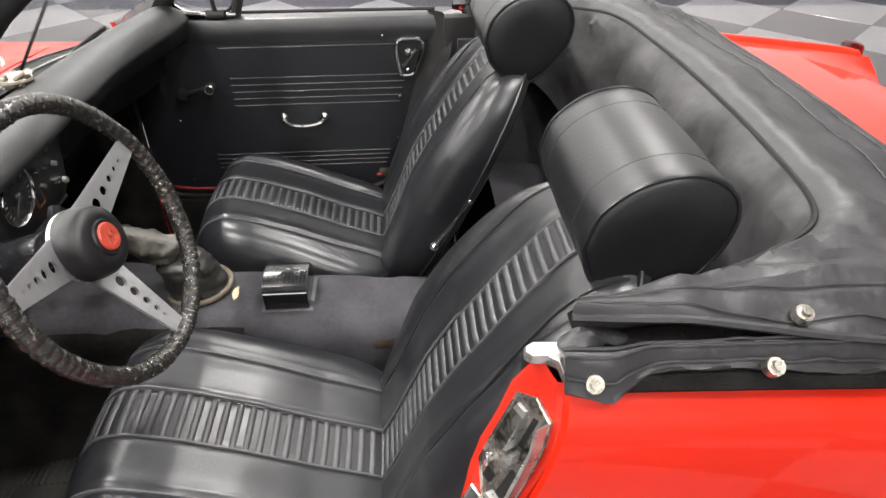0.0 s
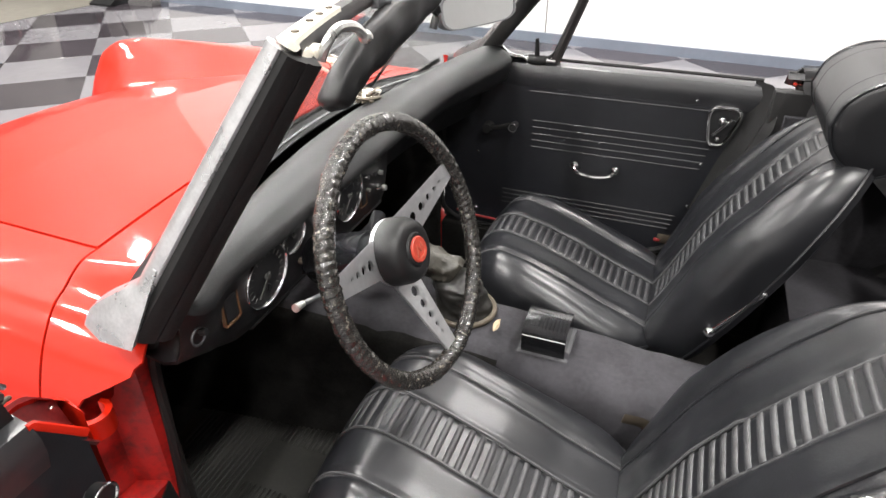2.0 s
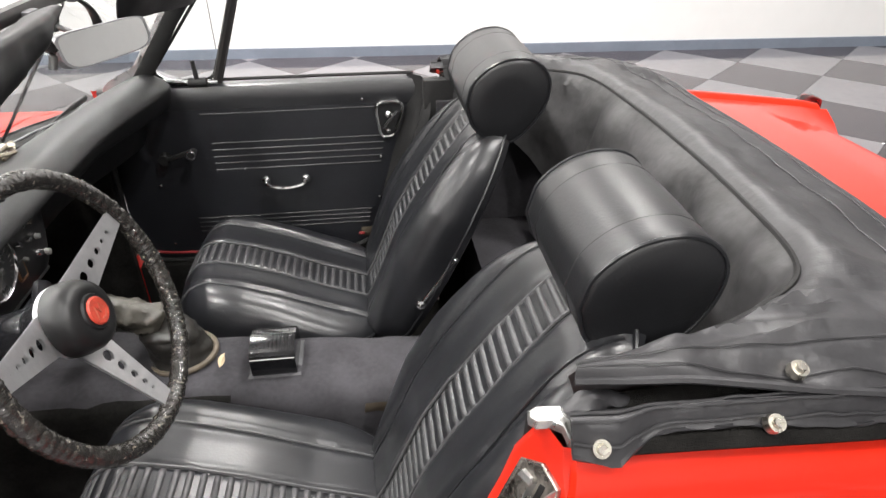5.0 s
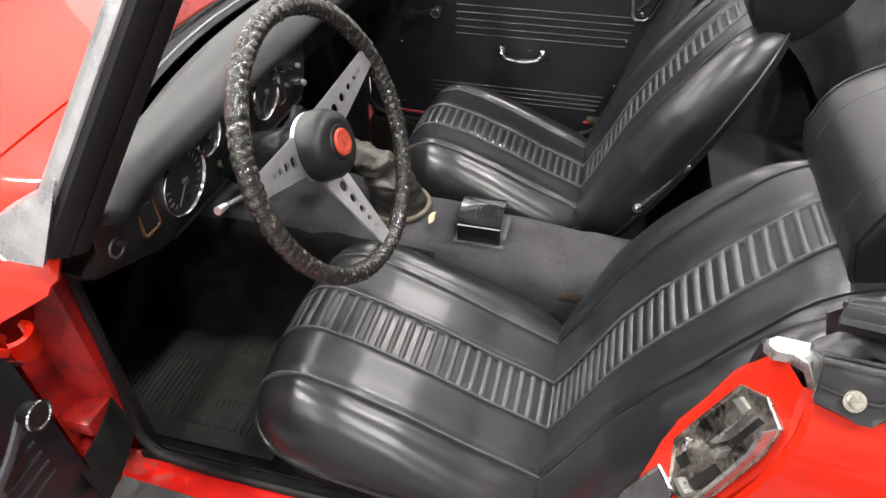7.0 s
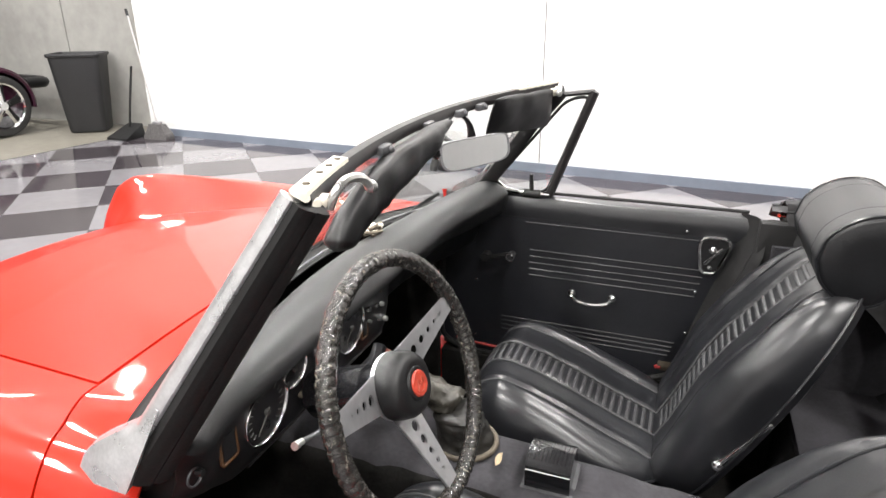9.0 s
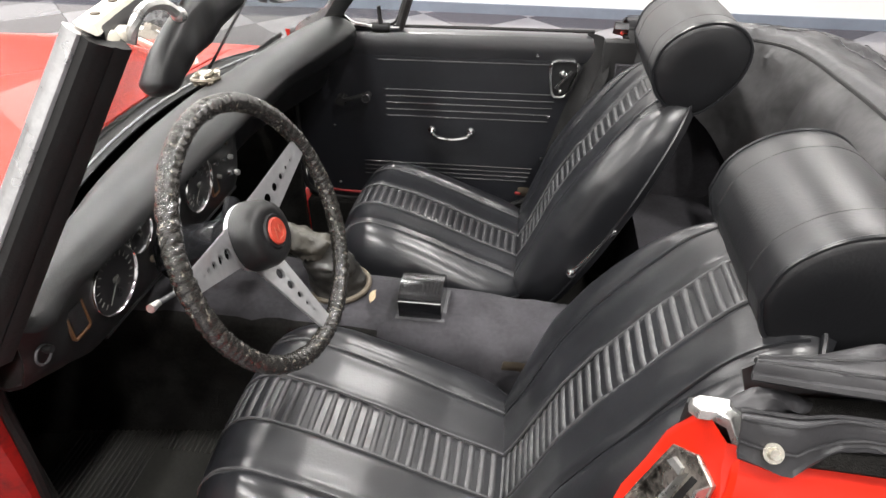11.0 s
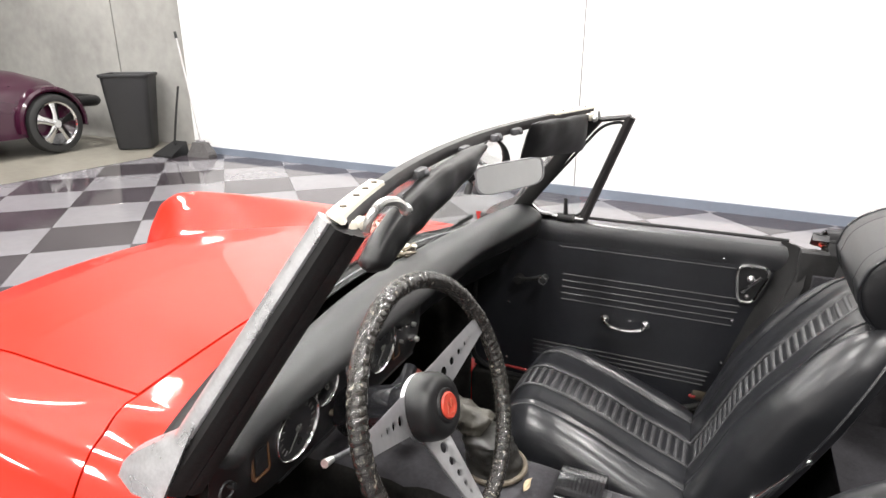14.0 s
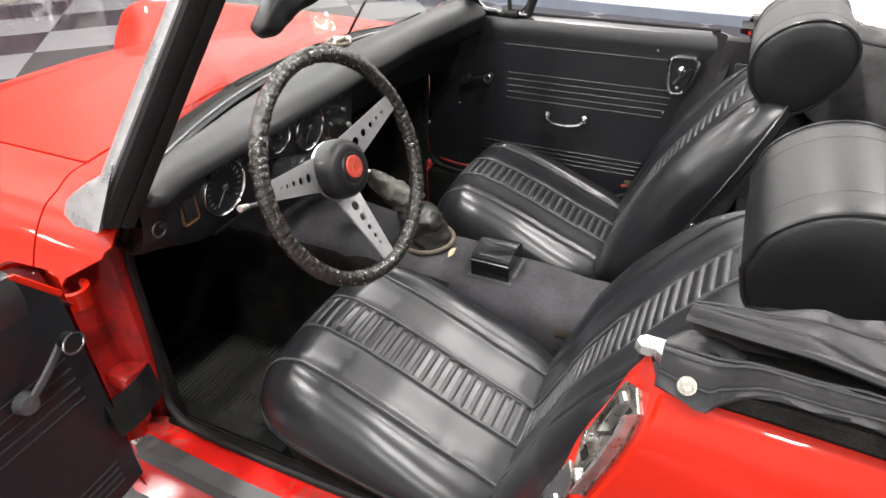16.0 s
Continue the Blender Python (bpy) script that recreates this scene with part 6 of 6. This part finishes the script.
def car_seat():
    base = Vector((-0.30, SEAT_Y, 0.186))
    seat = thing("car_seat", "black vinyl bucket seat with ribbed centre strip and fixed headrest", "car seat", base, "pair of bucket seats")
    cx, hl, hw, R = -0.3675, 0.250, 0.232, 0.075

    def put(name, bm, mat, parent=None, label="", angle=40):
        rel(bm, base)
        return part(name, bm, mat, parent or seat, label, angle=angle)

    # cushion: a padded top that rolls down to a piped lower edge
    def rim_z(x):
        return interp(x, [-0.62, -0.52, -0.44, -0.36, -0.26, -0.12], [0.452, 0.446, 0.436, 0.422, 0.405, 0.388])

    def top_z(x, y):
        X, Y = (x - cx) / hl, y / hw
        m = min(1, (abs(X) ** 4 + abs(Y) ** 4) ** 0.25)
        d = (1 - m) * hw
        z = interp(x, [-0.62, -0.57, -0.52, -0.45, -0.36, -0.26, -0.145, -0.10], [0.545, 0.556, 0.554, 0.533, 0.498, 0.452, 0.408, 0.398])
        a = abs(y)
        z += 0.010 * smooth_step(0.10, 0.17, a) - 0.004 * (a < 0.047)
        for g, w, dp in ((0.047, 0.007, 0.004), (0.138, 0.008, 0.008)):
            z -= dp * math.exp(-(((a - g) / w) ** 2))
        z += 0.0030 * noise.noise(Vector((x * 6, y * 6, 2))) + 0.0006 * noise.noise(Vector((x * 16, y * 13, 5)))
        if d < R:
            low = min(rim_z(x), z - 0.012)
            z = low + (z - low) * math.sqrt(max(0, 1 - (1 - d / R) ** 2)) ** 0.9
        return z

    bm = bmesh.new()
    N = 84
    rows = []
    for i in range(N + 1):
        row = []
        for j in range(N + 1):
            a, b = math.sin(math.pi / 2 * (-1 + 2 * i / N)), -1 + 2 * j / N
            m, n4 = max(abs(a), abs(b)), (abs(a) ** 4 + abs(b) ** 4) ** 0.25
            k = m / n4 if n4 > 0 else 0
            x, y = cx + hl * a * k, hw * b * k
            row.append(Vector((x, SEAT_Y + y, top_z(x, y))))
        rows.append(row)
    vs = skin(bm, rows)
    ring = [vs[0][j] for j in range(N)] + [vs[i][N] for i in range(N)] + [vs[N][j] for j in range(N, 0, -1)] + [vs[i][0] for i in range(N, 0, -1)]
    prev = ring
    for drop, inn in ((0.010, 0.992), (0.024, 0.95)):
        now = [bm.verts.new((cx + (v.co.x - cx) * inn, SEAT_Y + (v.co.y - SEAT_Y) * inn, v.co.z - drop)) for v in ring]
        for k in range(len(ring)):
            q = (k + 1) % len(ring)
            bm.faces.new((prev[k], prev[q], now[q], now[k]))
        prev = now
    bm.faces.new(prev)
    cushion = put("cushion", bm, "vinyl", label="black grained vinyl cushion")
    bm = bmesh.new()
    rows = []
    for low, k in ((0.0, 0.94), (0.5, 0.90), (1.0, 0.84)):
        row = []
        for j in range(48):
            a = 2 * math.pi * j / 48
            n4 = (abs(math.cos(a)) ** 4 + abs(math.sin(a)) ** 4) ** 0.25
            x = cx + hl * math.cos(a) / n4 * k
            z0 = rim_z(x) - 0.022
            row.append((x, SEAT_Y + hw * math.sin(a) / n4 * k, z0 + (0.255 - z0) * low))
        rows.append(row)
    skin(bm, rows, closed_u=True, caps=True)
    put("cushion_base", bm, "carpet", label="black covered seat base")
    xs = [cx + hl - 0.03 - (2 * hl - 0.03) * (1 - (1 - k / 60) ** 1.6) for k in range(61)]
    for y, r in ((-0.138, 0.0032), (-0.047, 0.0034), (0.047, 0.0034), (0.138, 0.0032)):
        bm = bmesh.new()
        lim = hl * (1 - (abs(y) / hw) ** 4) ** 0.25
        pts = [Vector((x, SEAT_Y + y, top_z(x, y) + 0.0012)) for x in xs if x > cx - lim + 0.0015]
        tube(bm, pts, r * 0.8, 6)
        put("welt", bm, "welt", cushion, "seam welt, paler for the highlight on its ridge")
        if abs(y) > 0.1:
            bm = bmesh.new()
            pts2 = [p + Vector((0, 0.008 * (1 if y > 0 else -1), 0.0022)) for p in pts]
            tube(bm, pts2, 0.0014, 5)
            put("seam", bm, "welt", cushion)
    # piping round the cushion's upper edge
    bm = bmesh.new()
    pts = []
    for k in range(120):
        a = 2 * math.pi * k / 120
        ca, sa = math.cos(a), math.sin(a)
        n4 = (abs(ca) ** 4 + abs(sa) ** 4) ** 0.25
        x, y = cx + hl * ca / n4, hw * sa / n4
        pts.append(Vector((x, SEAT_Y + y, top_z(cx + hl * 0.9995 * ca / n4, hw * 0.9995 * sa / n4) - 0.002)))
    tube(bm, pts, 0.0040, 6, closed=True)
    put("edge_piping", bm, "vinyl", cushion)
    path = []
    for x in xs:
        if x > cx - hl + 0.002:
            dz = (top_z(x + 0.002, 0) - top_z(x - 0.002, 0)) / 0.004
            path.append((Vector((x, SEAT_Y, top_z(x, 0) - 0.0005)), Vector((-dz, 0, 1))))
    place_ribs(cushion, path, 0.0208, 0.004, 0.62, base)
    bm = bmesh.new()
    box(bm, (-0.62, SEAT_Y - 0.19, 0.20), (-0.14, SEAT_Y - 0.165, 0.27), 0.004)
    box(bm, (-0.62, SEAT_Y + 0.165, 0.20), (-0.14, SEAT_Y + 0.19, 0.27), 0.004)
    box(bm, (-0.60, SEAT_Y - 0.2, 0.186), (-0.16, SEAT_Y + 0.2, 0.204), 0.003)
    put("seat_rail", bm, "plastic", label="dark steel seat frame")

    # backrest: l runs up the seat, f out of its front
    P0, P1 = Vector((-0.118, SEAT_Y, 0.385)), Vector((0.128, SEAT_Y, 0.852))
    up = (P1 - P0).normalized()
    fr = Vector((-up.z, 0, up.x))
    L = (P1 - P0).length
    cl, hlb, Rb, T = 0.249, 0.326, 0.060, 0.052

    def half_w(l):
        return interp(l, [-0.08, 0.05, 0.2, 0.34, 0.46, 0.575], [0.215, 0.232, 0.238, 0.228, 0.203, 0.172])

    def front(l, y):
        w = half_w(l)
        m = min(1, (abs((l - cl) / hlb) ** 4 + abs(y / w) ** 4) ** 0.25)
        d = (1 - m) * 0.235
        a = abs(y)
        f = T + 0.012 * smooth_step(0.09, 0.17, a) - 0.004 * (a < 0.047 and 0.0 < l < 0.525)
        f += interp(l, [-0.08, 0.05, 0.2, 0.3, 0.4, 0.5, 0.575], [-0.01, -0.006, 0.006, 0.002, -0.012, -0.032, -0.048])
        for g, wd, dp in ((0.047, 0.007, 0.004), (0.138, 0.008, 0.007)):
            f -= dp * math.exp(-(((a - g) / wd) ** 2))
        f += 0.0030 * noise.noise(Vector((l * 6, y * 6, 7))) + 0.0006 * noise.noise(Vector((l * 16, y * 13, 9)))
        if d < Rb:
            f -= Rb - math.sqrt(max(0, Rb * Rb - (Rb - d) ** 2))
        return f

    def at(l, y, f):
        return P0 + up * l + fr * f + Vector((0, y, 0))

    bm = bmesh.new()
    rows = []
    for i in range(N + 1):
        row = []
        for j in range(N + 1):
            a, b = -1 + 2 * i / N, -1 + 2 * j / N
            m, n4 = max(abs(a), abs(b)), (abs(a) ** 4 + abs(b) ** 4) ** 0.25
            k = m / n4 if n4 > 0 else 0
            l = cl + hlb * a * k
            y = half_w(l) * b * k
            row.append(at(l, y, front(l, y)))
        rows.append(row)
    vs = skin(bm, rows)
    ring = [vs[0][j] for j in range(N)] + [vs[i][N] for i in range(N)] + [vs[N][j] for j in range(N, 0, -1)] + [vs[i][0] for i in range(N, 0, -1)]
    cen = at(cl, 0, 0)
    prev = ring
    for off, inn in ((-0.035, 1.0), (-0.052, 0.97), (-0.06, 0.9)):
        now = []
        for v in ring:
            r = v.co - cen
            r = r - fr * r.dot(fr)
            now.append(bm.verts.new(cen + r * inn + fr * off))
        for k in range(len(ring)):
            q = (k + 1) % len(ring)
            bm.faces.new((prev[k], prev[q], now[q], now[k]))
        prev = now
    bm.faces.new(prev)
    back = put("backrest", bm, "vinyl", label="black grained vinyl backrest")
    for y, r in ((-0.138, 0.0028), (-0.047, 0.0032), (0.047, 0.0032), (0.138, 0.0028)):
        bm = bmesh.new()
        hi = 0.522 if abs(y) < 0.1 else 0.55
        tube(bm, [at(l, y * interp(l, [0.0, 0.3, 0.55], [1, 1, 0.86]), front(l, y * interp(l, [0.0, 0.3, 0.55], [1, 1, 0.86])) + 0.001) for l in np.linspace(-0.01, hi, 40)], r * 0.85, 6)
        put("welt", bm, "welt" if abs(y) < 0.1 else "vinyl", back)
    bm = bmesh.new()
    tube(bm, [at(0.524, y, front(0.524, y) + 0.001) for y in np.linspace(-0.047, 0.047, 7)], 0.003, 6)
    put("welt", bm, "welt", back)
    bm = bmesh.new()
    pts = []
    for v in range(120):
        a = 2 * math.pi * v / 120
        ca, sa = math.cos(a), math.sin(a)
        n4 = (abs(ca) ** 4 + abs(sa) ** 4) ** 0.25
        l = cl + hlb * ca / n4
        pts.append(at(l, half_w(l) * sa / n4, -0.036))
    tube(bm, pts, 0.0035, 6, closed=True, up=tuple(fr))
    put("edge_piping", bm, "vinyl", back)
    path = []
    for l in np.linspace(0.012, 0.518, 95):
        sl = (front(l + 0.002, 0) - front(l - 0.002, 0)) / 0.004
        path.append((at(l, 0, front(l, 0) - 0.0005), fr - up * sl))
    place_ribs(back, path, 0.0208, 0.004, 0.514, base)

    # headrest: a padded barrel with piped ends
    shape = curve([(0.100, 0.898, 0), (0.116, 0.945, 0), (0.160, 0.980, 0), (0.214, 0.990, 0), (0.256, 0.974, 0), (0.277, 0.938, 0), (0.268, 0.888, 0), (0.236, 0.842, 0), (0.195, 0.812, 0), (0.150, 0.820, 0), (0.114, 0.854, 0), (0.100, 0.898, 0)], 5)[:-1]
    cen = Vector((0.19, 0.902))
    bm = bmesh.new()
    rows = []
    for y, k in ((-0.148, 0.0), (-0.1485, 0.5), (-0.147, 0.86), (-0.143, 0.955), (-0.137, 0.985), (-0.12, 0.99), (-0.09, 0.991), (-0.085, 0.988), (-0.08, 0.991), (-0.04, 1.0), (0, 1.005), (0.04, 1.0), (0.08, 0.991), (0.085, 0.988), (0.09, 0.991), (0.12, 0.99), (0.137, 0.985), (0.143, 0.955), (0.147, 0.86), (0.1485, 0.5), (0.148, 0.0)):
        rows.append([(cen.x + (p.x - cen.x) * max(k, 0.001), SEAT_Y + y, cen.y + (p.y - cen.y) * max(k, 0.001)) for p in shape])
    skin(bm, rows, closed_u=True)
    head = put("headrest", bm, "head_vinyl", label="barrel-shaped black vinyl headrest", angle=60)
    for y in (-0.142, 0.142):
        bm = bmesh.new()
        tube(bm, [(cen.x + (p.x - cen.x) * 0.975, SEAT_Y + y, cen.y + (p.y - cen.y) * 0.975) for p in shape], 0.0031, 6, closed=True, up=(0, 1, 0))
        put("end_piping", bm, "vinyl", head)
    for side in (-1, 1):
        bm = bmesh.new()
        pts = [Vector((cen.x + (w.x - cen.x) * 0.985, SEAT_Y + side * 0.085, cen.y + (w.y - cen.y) * 0.985)) for w in shape]
        tube(bm, pts, 0.0010, 5, closed=True, up=(0, 1, 0))
        put("stitching", bm, "thread", head, "faint grey stitched seam")
    bm = bmesh.new()
    for y in (-0.06, 0.06):
        rod(bm, (0.115, SEAT_Y + y, 0.78), (0.165, SEAT_Y + y, 0.86), 0.007, n=10)
    put("headrest_post", bm, "chrome", seat)
    return seat


seat_driver = car_seat()
seat_pass = copy_thing(seat_driver, Matrix.Translation(seat_driver.location + Vector((0, SEAT_STEP, 0))))
for ob in seat_driver.children:
    if ob.name.split(".")[0] == "headrest":
        ob.matrix_local = Matrix.Translation((0, 0.148, 0)) @ Matrix.Diagonal((1, 0.88, 1, 1)) @ Matrix.Translation((0, -0.148, 0)) @ ob.matrix_local
lean = Matrix.Translation((0.182, 0, 0.2)) @ Matrix.Rotation(radians(-0.8), 4, "Y") @ Matrix.Translation((-0.182, 0, -0.194))
for ob in seat_pass.children:
    if ob.name.split(".")[0] == "cushion":
        ob.matrix_local = Matrix.Translation((0.18, 0, 0.2)) @ Matrix.Rotation(radians(-1.9), 4, "Y") @ Matrix.Diagonal((0.955, 1, 1, 1)) @ Matrix.Translation((-0.18, 0, -0.2)) @ ob.matrix_local
    if ob.name.split(".")[0] in ("backrest", "headrest", "headrest_post"):
        rise = Matrix.Translation((-0.022, 0, 0.014) if ob.name.startswith("headrest.") else (0, 0, 0.004))
        ob.matrix_local = rise @ lean @ ob.matrix_local
bm = bmesh.new()
o = seat_pass.location
ya = SEAT_Y + SEAT_STEP - 0.238
rod(bm, Vector((-0.036, ya, 0.508)) - o, Vector((0.036, ya + 0.006, 0.608)) - o, 0.0055, 0.0042, 12)
ball(bm, Vector((-0.038, ya, 0.504)) - o, 0.0125, 14)
ball(bm, Vector((0.039, ya + 0.006, 0.612)) - o, 0.0068, 12)
part("recline_lever", bm, "chrome", seat_pass, "chrome recline lever with round ends")

# seat belt ends beside the cushions
for y, s in ((-0.128, 1), (0.578, 1)):
    belt = thing("seat_belt", "tan webbing seat belt end beside a seat cushion", "seat belt", (-0.12, y, 0.40))
    bm = bmesh.new()
    tube(bm, curve([(-0.05, 0.0, 0.035), (-0.01, 0.004, 0.03), (0.03, 0.0, 0.01), (0.06, -0.004, -0.05)], 5), 0.018, 8, flat=0.12, up=(0, 1, 0.3))
    part("webbing", bm, "tan", belt)
    if y > 0:
        bm = bmesh.new()
        box(bm, (-0.058, -0.004, 0.024), (-0.040, 0.004, 0.034), 0.004)
        part("buckle", bm, "red_dimmed", belt, "small red buckle")


# ---- floor tiles: dark and light squares laid at an angle to the car ----
TX, TY, TA, TS = -4.674, 0.993, 0.7408, 0.61
tiles = tagged(new("floor"), "polished checkerboard floor of black and light grey square tiles", "floor", kind="structure")


def tile_mesh(mat):
    bm = bmesh.new()
    box(bm, (0.0008, 0.0008, -0.011), (TS - 0.0008, TS - 0.0008, 0.0), 0.0012, seg=1)
    return finish(bm, mat, smooth=False)


tile_kinds = [tile_mesh("tile_light"), tile_mesh("tile_dark")]
ca, sa = math.cos(TA), math.sin(TA)
cells = []
for i in range(-26, 30):
    for j in range(-26, 30):
        cxy = [(TX + TS * (u * ca - v * sa), TY + TS * (u * sa + v * ca)) for u, v in ((i, j), (i + 1, j), (i + 1, j + 1), (i, j + 1))]
        mx, my = sum(p[0] for p in cxy) / 4, sum(p[1] for p in cxy) / 4
        if mx < -7.4 or mx > 9.4 or my < -8.4 or my > 5.3:
            continue
        cells.append((math.hypot(mx + 3.4, my - 2.2), i, j, cxy))
cells.sort()
rest = {0: bmesh.new(), 1: bmesh.new()}


def inside(p):
    return -6.32 + 0.098 * (p[1] - 3.2) <= p[0] <= 9.0 and -8.0 <= p[1] <= WALL_Y + 0.075


for n, (dist, i, j, cxy) in enumerate(cells):
    dark = (i + j) % 2
    whole = all(inside(p) for p in cxy)
    if whole and n < 290:
        t = new("tile", tile_kinds[dark])
        t.parent = tiles
        t.matrix_local = Matrix.Translation((*cxy[0], 0)) @ Matrix.Rotation(TA, 4, "Z")
        continue
    # cut the tile to the room's edges
    poly = [Vector((x, y, 0)) for x, y in cxy]
    for nx, ny, c in ((-1, 0.098, -6.32 - 0.098 * 3.2), (1, 0, -9.0), (0, -1, -8.0), (0, 1, -(WALL_Y + 0.075))):
        if nx == -1:
            f = lambda p: p.x - (-6.32 + 0.098 * (p.y - 3.2))
        elif nx == 1:
            f = lambda p: 9.0 - p.x
        elif ny == -1:
            f = lambda p: p.y + 8.0
        else:
            f = lambda p: WALL_Y + 0.075 - p.y
        out = []
        for a, b in zip(poly, poly[1:] + poly[:1]):
            fa, fb = f(a), f(b)
            if fa >= 0:
                out.append(a)
            if fa * fb < 0:
                out.append(a.lerp(b, fa / (fa - fb)))
        poly = out
        if len(poly) < 3:
            break
    if len(poly) < 3:
        continue
    cen = sum(poly, Vector()) / len(poly)
    tp = [cen + (p - cen) * 0.9975 for p in poly]
    bm = rest[dark]
    hi = [bm.verts.new(p) for p in tp]
    lo = [bm.verts.new(p - Vector((0, 0, 0.011))) for p in tp]
    bm.faces.new(hi)
    for k in range(len(tp)):
        q = (k + 1) % len(tp)
        bm.faces.new((hi[k], lo[k], lo[q], hi[q]))
bm = bmesh.new()
y0, y1 = -7.99, WALL_Y + 0.04
x0, x1 = -6.32 + 0.098 * (y0 - 3.2), -6.32 + 0.098 * (y1 - 3.2)
ring = [(x0 - 0.035, y0), (x0 - 0.002, y0), (x1 - 0.002, y1), (x1 - 0.035, y1)]
vs = skin(bm, [[(x, y, -0.011) for x, y in ring], [(x + (0.02 if k in (0, 3) else 0), y, 0.001) for k, (x, y) in enumerate(ring)]], closed_u=True)
bm.faces.new(vs[1])
tagged(part("trim_edge", bm, "rubber", label="dark ramp edging along the tiled floor", smooth=False), category="trim", kind="structure")
for dark, nm in ((0, "tile_light"), (1, "tile_dark")):
    ob = part("cut_tiles", rest[dark], nm, tiles, "farther and cut floor tiles", smooth=False)
    tagged(ob, kind="stuff")
